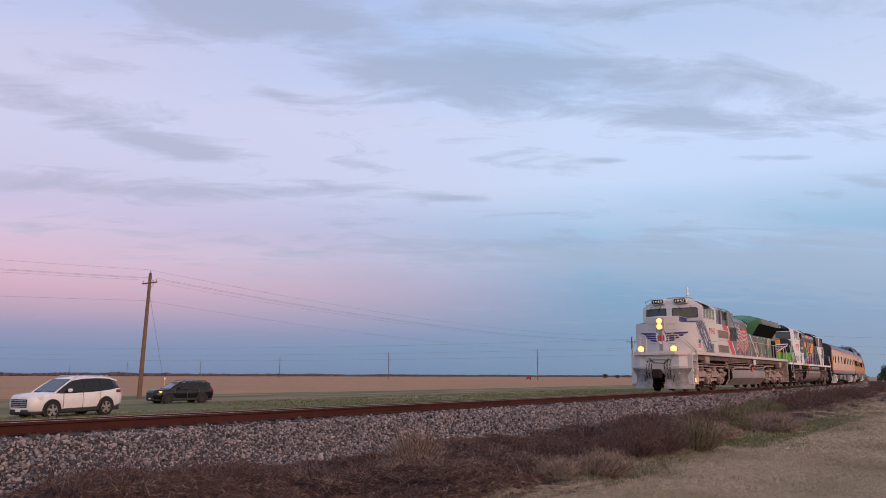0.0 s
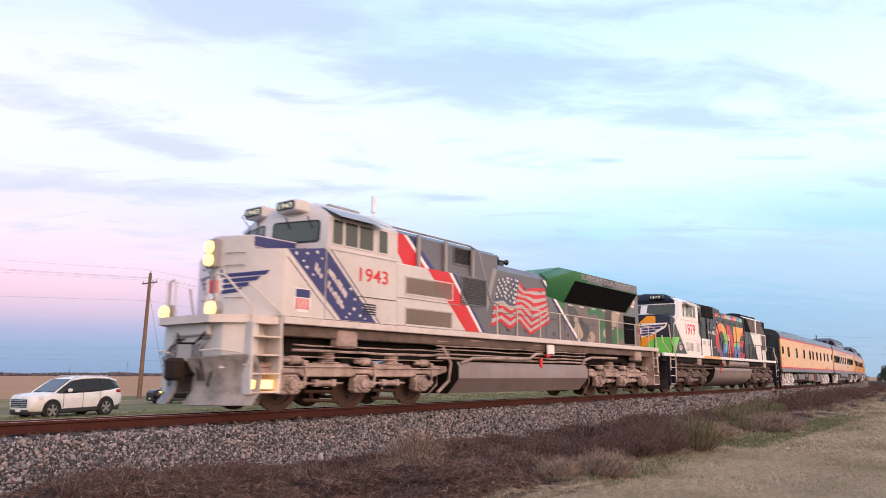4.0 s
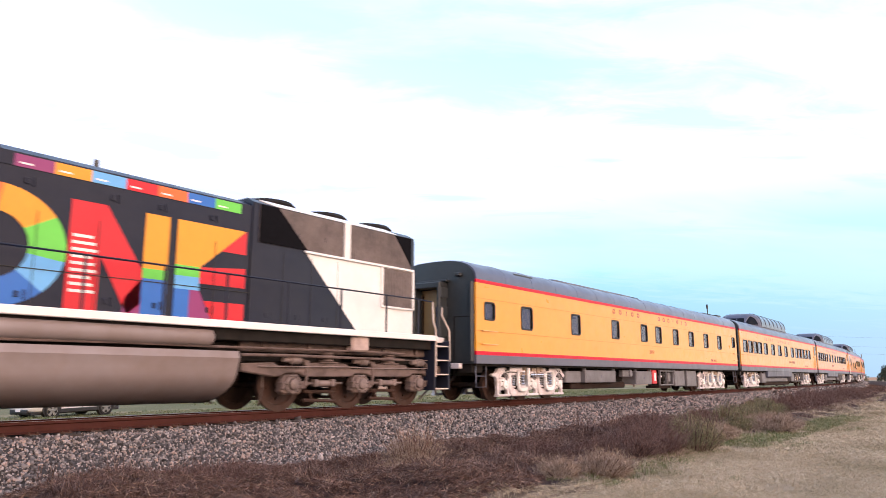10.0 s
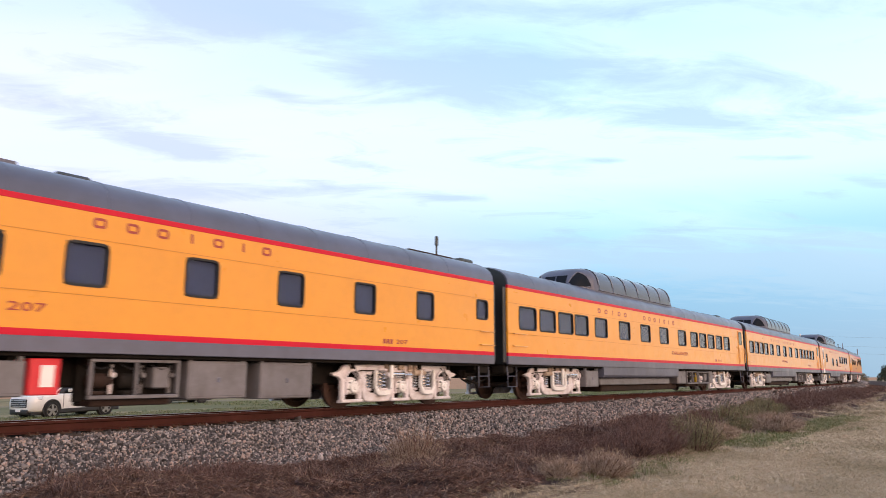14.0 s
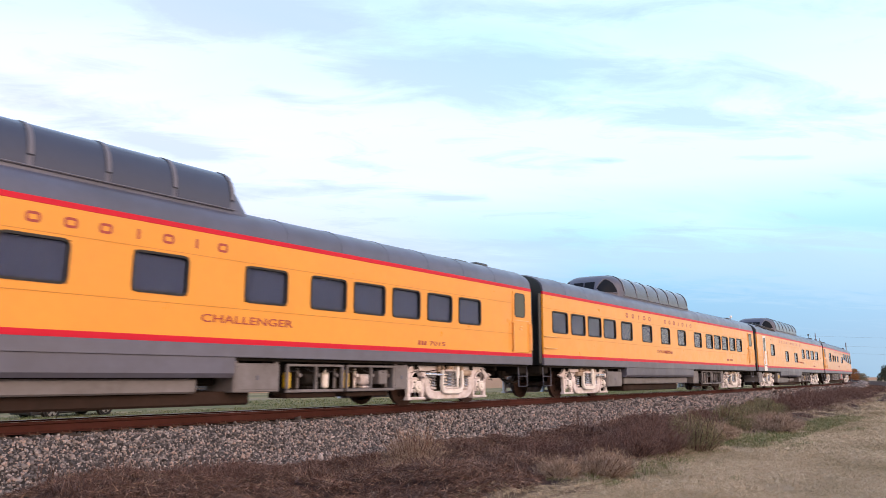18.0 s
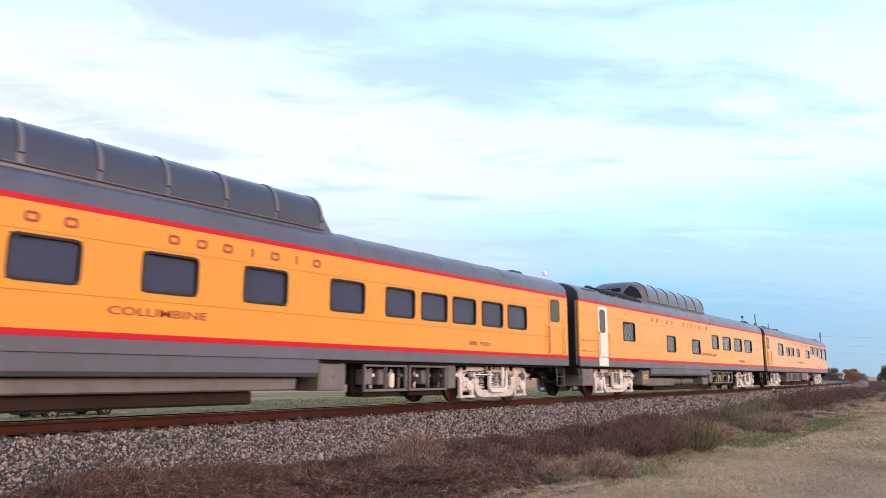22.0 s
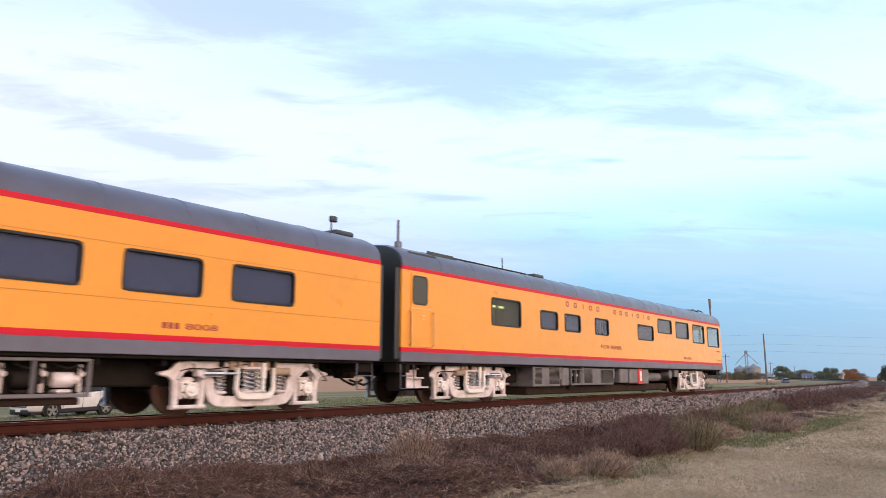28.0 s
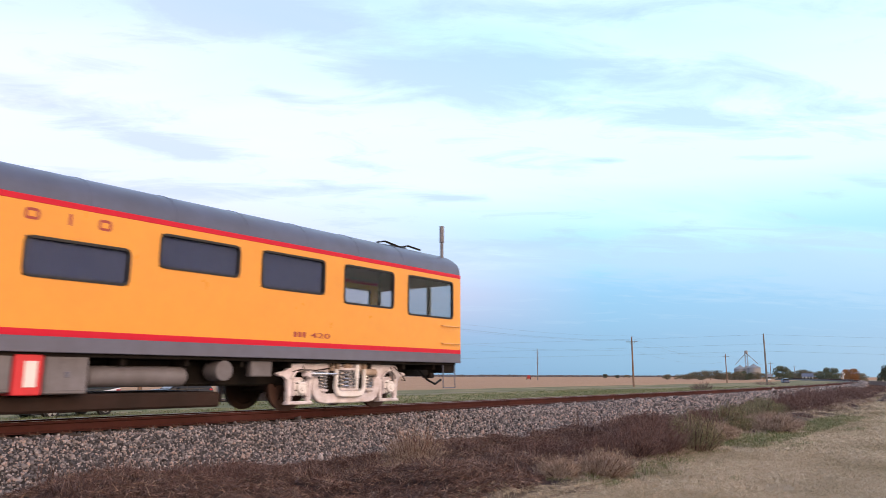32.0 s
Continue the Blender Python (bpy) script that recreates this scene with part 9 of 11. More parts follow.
    for sgn in (-1, 1):
        for pts in ([(75.87, sgn * 1.47, 2.60), (75.87, sgn * 1.5, 2.1), (75.98, sgn * 1.5, 1.9), (75.98, sgn * 1.5, 0.7)], [(76.5, sgn * 1.3, 2.5), (76.42, sgn * 1.35, 2.3), (76.62, sgn * 1.45, 1.9), (76.6, sgn * 1.48, 1.1)],
                    [(55.5, sgn * 1.3, 2.5), (55.45, sgn * 1.35, 2.2), (55.85, sgn * 1.5, 1.75), (55.85, sgn * 1.5, 1.0)], [(56.0, sgn * 1.45, 3.0), (56.0, sgn * 1.5, 2.4), (56.45, sgn * 1.54, 1.75), (56.45, sgn * 1.52, 0.6)]):
            q = Geo(off)
            q.tube(pts, 0.026, 7)
            P("step_handrail", q, "step_white", "pale step handrail")
    stairs(loco, off, 55.8, 56.42, M["charcoal"], 1.62)
    stairs(loco, off, 75.95, 76.55, M["charcoal"], 1.62)
    g = Geo(off)
    g.box(55.0, 55.45, -1.3, 1.3, 1.58, 1.72, 0.02)
    g.box(75.7, 76.6, -1.3, 1.3, 1.58, 1.72, 0.02)
    P("end_platform", g, "rail_white", "pale end platform")
    g = Geo(off)
    rings = []
    for yy, d in ((-1.50, 0.50), (-0.8, 0.2), (0.0, 0.0), (0.8, 0.2), (1.50, 0.50)):
        rings.append([(x + d, yy, z) for x, z in ((54.75, 1.1), (54.9, 0.6), (54.7, 0.2), (54.76, 0.2), (54.96, 0.62), (54.82, 1.1))])
    g.loft(rings)
    P("snow_plow", g, "under_dark", "dark snow plow")
    coupler_gear(loco, off, 55.2, -1)
    coupler_gear(loco, off, 76.3, 1)
    for yy in (-1.1, -0.5, 0.5, 1.1):
        for x0, x1 in ((55.1, 55.08), (76.5, 76.5)):
            g = Geo(off)
            g.tube([(x0, yy, 1.7), (x1, yy, 2.55)], 0.018, 6)
            P("railing_post", g, "charcoal", "dark end railing post")
    g = Geo(off)
    g.tube([(55.08, -1.1, 2.55), (55.06, -0.8, 2.45), (55.08, -0.5, 2.55)], 0.015, 5)
    P("railing_chain", g, "charcoal", "dark safety chain")
    prof = []
    for i in range(15):
        a = radians(200 - 10 * 0 + i * (320 - 180) / 14 - 20)
        prof.append((1.36 * math.cos(a) * 1.02, 0.86 + 0.68 * math.sin(a)))
    prof = [(-1.40, 1.18), (-1.45, 1.05)] + prof + [(1.45, 1.05), (1.40, 1.18)]
    fuel_tank(loco, off, 62.55, 70.0, prof, M["tank_paint"])
    g = Geo(off)
    g.cyl((0, -1.28, 1.42), "x", 0.17, 65.4, 69.45, 16, 0.06)
    P("air_tank", g, "tank_paint", "grey air reservoir above the fuel tank")
    q = Geo(off)
    q.box(63.55, 63.68, -1.47, -1.38, 0.92, 1.2, 0.02)
    P("filler_valve", q, "red_box", "red fuel valve")
    q = Geo(off)
    q.cyl((63.9, -1.5, 1.36), "x", 0.06, -0.1, 0.15, 8)
    P("valve_knob", q, "red_box", "red valve knob")
    for x0, x1 in ((56.2, 62.6), (70.2, 76.1)):
        q = Geo(off)
        q.box(x0, x1, -1.16, -1.04, 1.19, 1.50, 0.02)
        for k in range(5):
            x = x0 + 0.5 + k * 1.2
            q.box(x, x + 0.10, -1.22, -1.10, 1.24, 1.56, 0.015)
        P("side_beam", q, "dusty_dark", "grimy brown beam above the truck")
    loco_truck(loco, (57.0, 59.2, 61.3), off, M["dusty_dark"])
    loco_truck(loco, (71.5, 73.55, 75.6), off, M["dusty_dark"])


build_lead_loco()
build_second_loco()


# ---- vehicles parked beyond the track ----
M["car_white"] = material("white_car_paint", (0.74, 0.73, 0.72), 0.25, 0, 0.03, 2.0, coat=0.6)
M["car_black"] = material("black_car_paint", (0.006, 0.007, 0.011), 0.22, 0, 0.05, 2.0, coat=0.25, spec=0.3)
M["cladding"] = material("grey_black_plastic", (0.025, 0.025, 0.027), 0.6, 0, 0.1)
M["tyre"] = material("tyre_rubber", (0.018, 0.018, 0.019), 0.85, 0, 0.15)
M["alloy"] = material("alloy_wheel", (0.48, 0.46, 0.45), 0.3, 0.8, 0.08)
M["car_glass"] = material("dark_car_glass", (0.010, 0.012, 0.014), 0.06, 0, 0.0, 1.0, spec=0.35)
M["pillar_black"] = material("gloss_black_pillars", (0.008, 0.008, 0.010), 0.2, 0, 0.0, 1.0)
M["screen_glass"] = material("sky_tinted_windscreen", (0.045, 0.055, 0.060), 0.05, 0, 0.0, 1.0, spec=0.6, coat=0.2)
M["tail_red"] = material("red_tail_lamp", (0.35, 0.01, 0.012), 0.2, 0, 0.0)
M["amber_lamp"] = material("lit_amber_lamp", (1.0, 0.50, 0.06), 0.3, 0, 0.0, emit=2.2)
M["lens"] = material("clear_lamp_lens", (0.62, 0.64, 0.66), 0.12, 0.1, 0.0, coat=0.5)


def build_suv(label, paint, at, wb=2.72, length=4.63, wheel_mat="alloy", indicator=False, chrome_line=False):
    """Front towards -x; origin on the ground under the middle."""
    car = thing("car", label, "car", "parked cars", at=at)
    f, r = -length / 2, length / 2
    # lower body: x, half width, underside, shoulder, deck
    st = [(f, 0.60, 0.44, 0.72, 0.84), (f + 0.05, 0.76, 0.34, 0.80, 0.93), (f + 0.22, 0.87, 0.28, 0.87, 0.99), (f + 0.60, 0.915, 0.26, 0.95, 1.03), (f + 1.15, 0.92, 0.26, 1.00, 1.06),
          (f + 1.90, 0.925, 0.26, 1.00, 1.04), (f + 3.0, 0.925, 0.26, 1.02, 1.06), (f + 3.9, 0.92, 0.27, 1.07, 1.11), (f + 4.3, 0.90, 0.32, 1.12, 1.15), (r - 0.08, 0.85, 0.38, 1.10, 1.13), (r, 0.80, 0.46, 0.98, 1.02)]
    g = Geo()
    rings = []
    for x, w, z0, zb, zd in st:
        half = [(0.0, z0), (-w * 0.82, z0), (-w * 0.97, z0 + 0.10), (-w, (z0 + zb) / 2 + 0.04), (-w * 0.985, zb - 0.07), (-w * 0.94, zb), (-w * 0.80, zd), (0, zd + 0.03)]
        rings.append([(x, y, z) for y, z in half] + [(x, -y, z) for y, z in half[-2:0:-1]])
    g.loft(rings)
    part("body", g, M[paint], car, "painted car body", 40)
    # glasshouse and roof: x, base height, top height, half width at the base and at the top
    gh = [(f + 1.10, 1.02, 1.04, 0.80, 0.78), (f + 1.50, 1.03, 1.31, 0.86, 0.74), (f + 1.98, 1.03, 1.58, 0.875, 0.66), (f + 2.5, 1.04, 1.655, 0.88, 0.655), (f + 3.3, 1.06, 1.66, 0.88, 0.655),
          (f + 4.0, 1.10, 1.61, 0.865, 0.64), (f + 4.32, 1.13, 1.52, 0.845, 0.61), (r - 0.12, 1.12, 1.17, 0.80, 0.70)]
    top_at = lambda x: [float(np.interp(x, [q[0] for q in gh], [q[i] for q in gh])) for i in (1, 2, 3, 4)]
    g, rings = Geo(), []
    for x, zb, zt, wb_, wt in gh:
        half = [(0.0, zb - 0.1), (-wb_ + 0.02, zb - 0.1), (-wb_, zb), (-(wb_ * 0.48 + wt * 0.52), (zb + zt) / 2), (-wt, zt - 0.02), (-wt * 0.8, zt), (0, zt + 0.012)]
        rings.append([(x, y, z) for y, z in half] + [(x, -y, z) for y, z in half[-2:0:-1]])
    g.loft(rings)
    part("glasshouse", g, M["pillar_black"], car, "black pillars round the cabin", 40)
    g, rings = Geo(), []
    for x in (f + 1.90, f + 1.98, f + 2.2, f + 2.6, f + 3.1, f + 3.6, f + 4.0, f + 4.3, f + 4.42):
        _, zt, _, wt = top_at(min(x, f + 4.3))
        zt -= 0.02 * (x > f + 4.35)
        half = [(0.0, zt - 0.03), (-wt, zt - 0.06), (-wt - 0.03, zt - 0.075), (-wt - 0.02, zt - 0.01), (-wt * 0.82, zt + 0.02), (0, zt + 0.035)]
        rings.append([(x, y, z) for y, z in half] + [(x, -y, z) for y, z in half[-2:0:-1]])
    g.loft(rings)
    part("roof", g, M[paint], car, "painted roof with a rear spoiler", 40)
    for s in (-1, 1):
        q = Geo()
        q.tube([(f + 1.08, s * 0.82, 1.03), (f + 1.5, s * 0.775, 1.30), (f + 1.97, s * 0.69, 1.56)], 0.035, 6)
        part("pillar", q, M[paint], car, "painted windscreen pillar")
    c = Geo()
    c.box(f + 0.10, r - 0.10, -0.80, 0.80, 0.20, 0.34, 0.03)
    for sgn in (-1, 1):
        c.box(f + 1.30, r - 1.35, min(sgn * 0.86, sgn * 0.935), max(sgn * 0.86, sgn * 0.935), 0.24, 0.40, 0.02)
    part("sill_cladding", c, M["cladding"], car, "dark lower cladding")
    q = Geo()
    q.box(f - 0.015, f + 0.15, -0.62, 0.62, 0.26, 0.42, 0.03)
    part("front_bumper", q, M["cladding"], car, "dark lower bumper")
    q = Geo()
    q.box(r - 0.14, r + 0.015, -0.70, 0.70, 0.34, 0.62, 0.04)
    part("rear_bumper", q, M["cladding"], car, "dark rear bumper")
    for x in (-wb / 2, wb / 2):
        for sgn in (-1, 1):
            a = Geo()
            ring_pts = [(x + 0.42 * math.cos(t), sgn * 0.915, 0.36 + 0.42 * math.sin(t)) for t in np.linspace(-0.25, math.pi + 0.25, 15)]
            a.tube(ring_pts, 0.035, 6)
            part("wheel_arch", a, M["cladding"], car, "black wheel arch trim")
            wl = Geo()
            y = sgn * 0.845
            wl.lathe((x, y, 0.35), "y", [(-0.11, 0.25), (-0.115, 0.31), (-0.09, 0.345), (0.09, 0.345), (0.115, 0.31), (0.11, 0.25)], 24)
            wheel = part("wheel", wl, M["tyre"], car, "black tyre")
            rm = Geo()
            for k in range(5):
                t = 2 * math.pi * k / 5 + 0.3
                d = Vector((math.cos(t), 0, math.sin(t)))
                n = Vector((-math.sin(t), 0, math.cos(t)))
                base = Vector((x, y + sgn * 0.122, 0.35))
                v = []
                for o in (0.0, -0.03 * sgn):
                    for rr, ww in ((0.03, 0.045), (0.235, 0.055)):
                        for e in (-1, 1):
                            pnt = base + d * rr + n * ww * e
                            v.append((pnt.x, pnt.y + o, pnt.z))
                rm.add(v, [(0, 1, 3, 2), (4, 6, 7, 5), (0, 4, 5, 1), (2, 3, 7, 6), (0, 2, 6, 4), (1, 5, 7, 3)])
            rm.lathe((x, y + sgn * 0.10, 0.35), "y", [(0, 0.245), (sgn * 0.02, 0.245), (sgn * 0.02, 0.225), (0, 0.225)], 24)
            rm.cyl((x, y + sgn * 0.11, 0.35), "y", 0.06, -0.02, 0.03, 10)
            part("rim", rm, M[wheel_mat], wheel, "five-spoke alloy rim")
            dk = Geo()
            dk.cyl((x, sgn * 0.83, 0.36), "y", 0.405, -0.098, 0.098, 22)
            part("wheel_well", dk, M["black"], car, "dark wheel well")
    # glass
    def panel(name, pts, lift, mat, label=""):
        gg = Geo()
        a, b, c_ = (Vector(p) for p in pts[:3])
        nrm = (b - a).cross(c_ - a).normalized()
        mid = sum((Vector(p) for p in pts), Vector()) / len(pts)
        if nrm.dot(mid - Vector((mid.x * 0.6, 0, 0.9))) < 0:
            nrm = -nrm
        n = len(pts)
        gg.add([tuple(Vector(p) + nrm * lift) for p in pts] + [tuple(Vector(p) - nrm * 0.02) for p in pts], [tuple(range(n)), tuple(range(2 * n - 1, n - 1, -1))] + [(i, (i + 1) % n, n + (i + 1) % n, n + i) for i in range(n)])
        return part(name, gg, M[mat], car, label, 0)
    panel("windscreen", [(f + 1.16, -0.74, 1.075), (f + 1.16, 0.74, 1.075), (f + 1.93, 0.62, 1.555), (f + 1.93, -0.62, 1.555)], 0.03, "screen_glass", "sloping windscreen")
    panel("rear_window", [(r - 0.14, -0.62, 1.20), (r - 0.14, 0.62, 1.20), (f + 4.36, 0.55, 1.48), (f + 4.36, -0.55, 1.48)], 0.03, "car_glass", "rear window")
    for s in (-1, 1):
        for a, b, a2, b2 in ((f + 1.62, f + 2.44, f + 2.12, f + 2.44), (f + 2.52, f + 3.36, f + 2.52, f + 3.32), (f + 3.44, f + 4.20, f + 3.40, f + 4.02)):
            pts = []
            for x, k in ((a, 0.10), (b, 0.10), (b2, 0.86), (a2, 0.86)):
                zb, zt, wb_, wt = top_at(x)
                pts.append((x, s * (wb_ + (wt - wb_) * k * (1.04 if k < 0.5 else 1.0)), zb + (zt - zb) * k))
            panel("side_window", pts, 0.016, "car_glass", "dark side window")
            if chrome_line:
                q = Geo()
                q.tube([(pts[3][0], pts[3][1] + s * 0.02, pts[3][2]), (pts[2][0], pts[2][1] + s * 0.02, pts[2][2])], 0.012, 5)
                part("window_trim", q, M["chrome"], car, "bright line over the windows")
        m = Geo()
        m.box(f + 1.62, f + 1.80, min(s * 0.93, s * 1.10), max(s * 0.93, s * 1.10), 1.06, 1.20, 0.04)
        part("mirror", m, M[paint], car, "door mirror")
        for x in (f + 2.30, f + 3.22):
            h = Geo()
            h.box(x - 0.10, x + 0.08, min(s * 0.92, s * 0.945), max(s * 0.92, s * 0.945), 0.93, 0.96, 0.01)
            part("door_handle", h, M[paint], car, "door handle")
        for x, z1 in ((f + 1.48, 1.0), (f + 2.46, 1.08), (f + 3.38, 1.08)):
            d = Geo()
            d.box(x - 0.006, x + 0.006, min(s * 0.90, s * 0.932), max(s * 0.90, s * 0.932), 0.40, z1, 0.002)
            part("door_seam", d, M["box_grey"], car)
        rl = Geo()
        rl.tube([(f + 2.15, s * 0.60, 1.62), (f + 2.35, s * 0.60, 1.71), (f + 3.9, s * 0.59, 1.69), (f + 4.1, s * 0.58, 1.60)], 0.022, 6)
        part("roof_rail", rl, M["alloy" if paint == "car_white" else "cladding"], car, "roof rail")
        panel("headlight", [(f + 0.07, s * 0.58, 0.87), (f + 0.50, s * 0.925, 0.93), (f + 0.44, s * 0.93, 0.82), (f + 0.09, s * 0.64, 0.77)], 0.03, "amber_lamp" if indicator else "lens", "headlight")
        panel("tail_light", [(r - 0.05, s * 0.80, 0.92), (r - 0.40, s * 0.90, 0.96), (r - 0.36, s * 0.89, 1.08), (r - 0.08, s * 0.80, 1.06)], 0.03, "tail_red", "red tail light")
    q = Geo()
    for k in range(4):
        q.box(f - 0.03, f + 0.08, -0.52, 0.52, 0.53 + k * 0.075, 0.565 + k * 0.075, 0.01)
    part("grille", q, M["alloy"] if paint == "car_white" else M["cladding"], car, "barred front grille")
    q = Geo()
    q.box(f - 0.02, f + 0.1, -0.56, 0.56, 0.50, 0.83, 0.02)
    part("grille_surround", q, M["black"], car, "black grille opening")
    q = Geo()
    q.box(f - 0.035, f, -0.16, 0.16, 0.33, 0.43, 0.006)
    part("plate", q, M["white"], car, "blank pale plate")
    return car


M["car_blue"] = material("dark_blue_car_paint", (0.018, 0.045, 0.110), 0.25, 0, 0.03, 3.0, coat=0.6)
build_suv("white compact SUV parked facing the track on the grass", "car_white", pose(16.15, 33.9, ground_height(16.15, 33.9) - 0.03, 0, -1.5, 180 + 189.0) @ Matrix.Diagonal((0.965, 1.0, 1.07, 1.0)))
build_suv("black compact SUV with an amber lamp lit, parked on the lane", "car_black", pose(32.0, 49.6, ground_height(32.0, 49.6) - 0.01, 0, 0, 180 + 173.0), 2.70, 4.62, "cladding", True, True)
build_suv("small dark blue car far off on the crossing road", "car_blue", pose(226, 48.9, -0.6, 0, 0, 200), 2.6, 4.5, "alloy")


# ---- poles and wires ----
def utility_pole(x, y, h, lean=0.0, name="utility_pole", arm=2.4):
    z = ground_height(x, y)
    p = thing(name, "weathered timber utility pole with a crossarm and insulators", "utility pole", "roadside poles", at=pose(x, y, z - 0.1, 0, 0, 0) @ pose(0, 0, 0, lean * 0.4, lean, 0))
    g = Geo()
    g.lathe((0, 0, 0), "z", [(0, 0.20), (h * 0.5, 0.17), (h, 0.13)], 12)
    part("pole", g, M["pole_wood"], p, "round timber pole")
    g = Geo()
    g.box(-0.05, 0.05, -arm / 2, arm / 2, h - 0.95, h - 0.83, 0.01)
    a = part("crossarm", g, M["pole_grey"], p, "timber crossarm")
    g = Geo()
    for e in (-1, 1):
        g.tube([(0.03, 0, h - 1.5), (0.03, e * arm * 0.3, h - 0.9)], 0.018, 5)
    part("brace", g, M["pole_grey"], a, "crossarm brace")
    for yy, zz in ((-arm / 2 + 0.1, h - 0.83), (-arm * 0.22, h - 0.83), (arm / 2 - 0.1, h - 0.83), (0.0, h)):
        g = Geo()
        g.lathe((0, yy, zz), "z", [(0, 0.02), (0.06, 0.025), (0.08, 0.06), (0.14, 0.065), (0.2, 0.03)], 8)
        part("insulator", g, M["porcelain"], a, "grey insulator")
    return (x, y, z + h)


def sag_wires(name, label, tops, offsets, r=0.006, sag=1.6):
    for oy, oz in offsets:
        for (xa, ya, za), (xb, yb, zb) in zip(tops, tops[1:]):
            g, pts = Geo(), []
            for i in range(17):
                t = i / 16
                pts.append((xa + (xb - xa) * t, ya + (yb - ya) * t + oy, za + (zb - za) * t + oz - sag * 4 * t * (1 - t)))
            g.tube(pts, r, 4)
            tagged(part(name, g, M["wire"]), label, "power line", "power lines")


def build_poles():
    spots = [(-75, 61, 11.0), (35.0, 60.5, 11.3), (138.8, 58.1, 9.9), (250.7, 72.2, 9.6), (430, 100, 9.6), (520, 106.3, 9.6)]
    tops = []
    for i, (x, y, h) in enumerate(spots):
        tops.append(utility_pole(x, y, h, 0.9 if i == 1 else 0.2 * (i % 2)))
    sag_wires("power_line", "thin sagging overhead wire between timber poles", tops, ((-1.1, -0.63), (-0.5, -0.63), (1.1, -0.63), (0, 0.2), (0.1, -2.6)))
    tall, row_ = [], [(328, 189), (337, 300), (371, 443), (403, 594), (440, 790), (480, 1010)]
    for x, y in row_:
        z = ground_height(x, y)
        p = thing("transmission_pole", "tall slim timber transmission pole with three short arms", "utility pole", "transmission line", at=pose(x, y, z - 0.2))
        g = Geo()
        g.lathe((0, 0, 0), "z", [(0, 0.26), (8, 0.20), (16.5, 0.14)], 10)
        part("pole", g, M["pole_grey"], p, "slim grey pole")
        for k, zz in enumerate((9.0, 11.6, 14.2)):
            g = Geo()
            g.tube([(-1.3, 0, zz), (1.3, 0, zz)], 0.07, 6)
            for e in (-1.3, 1.3):
                g.lathe((e, 0, zz), "z", [(-0.5, 0.07), (-0.3, 0.12), (-0.1, 0.07), (0.1, 0.05)], 8)
            part("arm", g, M["pole_grey"], p, "short arm with insulators")
        tall.append((x, y, z + 16))
    for k, dz in enumerate((-7.5, -4.9, -2.3, 0.3)):
        sag_wires("power_line", "far transmission wire between tall poles", tall, ((0.0, dz),), 0.005, 2.2)


build_poles()


def build_near_pole():
    """A single slim pole beside the field track, with three wires on pin insulators."""
    x, y, h = 150.2, 35.75, 10.1
    z = ground_height(x, y)
    p = thing("utility_pole", "slim dark timber pole without a crossarm beside the field", "utility pole", at=pose(x, y, z - 0.2, 0, -0.4, 0))
    g = Geo()
    g.lathe((0, 0, 0), "z", [(0, 0.19), (h * 0.5, 0.16), (h, 0.12)], 10)
    part("pole", g, M["pole_grey"], p, "slim timber pole")
    for k, zz in enumerate((h - 0.4, h - 2.2, h - 3.6)):
        g = Geo()
        g.lathe((0.16 * (-1) ** k, 0, zz), "z", [(0, 0.03), (0.05, 0.07), (0.14, 0.08), (0.2, 0.03)], 8)
        part("insulator", g, M["porcelain"], p, "grey pin insulator")
    ends = [(60, 330, z + h + 3), (x, y, z + h), (330, -180, z + h + 3)]
    for dz in (-0.4, -2.2, -3.6):
        sag_wires("power_line", "thin wire strung to a slim roadside pole", ends, ((0.0, dz),), 0.010, 2.6)


build_near_pole()


def build_guy_and_stake():
    z = ground_height(37.0, 60.3)
    g = Geo()
    g.tube([(35.2, 60.5, z + 9.6), (37.6, 60.4, z - 0.05)], 0.012, 5)
    tagged(part("guy_wire", g, M["wire"]), "thin steel guy wire staying the utility pole", "guy wire")
    x, y = 34.6, 56.0
    z = ground_height(x, y)
    st = thing("marker_post", "slim orange and white marker post at the field edge", "marker post", at=pose(x, y, z - 0.05))
    g = Geo()
    g.cyl((0, 0, 0), "z", 0.045, 0, 1.75, 8)
    part("post", g, M["orange_rail"], st, "orange plastic post")
    g = Geo()
    g.cyl((0, 0, 0), "z", 0.07, 1.75, 1.95, 8)
    part("cap", g, M["white"], st, "white cap")


build_guy_and_stake()


# ---- plants ----
def leaf_material(name, colors):
    m = island_material(name, colors, 0.8)
    return m


# the four tree-leaf colours are lightened and muted in place of haze
M["leaf_green"] = leaf_material("hazed_green_leaves", [(0.048, 0.066, 0.046), (0.075, 0.095, 0.060), (0.105, 0.125, 0.075), (0.13, 0.128, 0.080)])
M["leaf_olive"] = leaf_material("hazed_olive_autumn_leaves", [(0.075, 0.076, 0.050), (0.120, 0.112, 0.070), (0.165, 0.140, 0.088), (0.19, 0.140, 0.085)])
M["leaf_rust"] = leaf_material("hazed_rust_autumn_leaves", [(0.150, 0.060, 0.024), (0.255, 0.105, 0.039), (0.330, 0.150, 0.054), (0.195, 0.083, 0.033)])
M["leaf_dark"] = leaf_material("hazed_dark_leaves", [(0.021, 0.030, 0.019), (0.042, 0.048, 0.027), (0.068, 0.068, 0.039)])
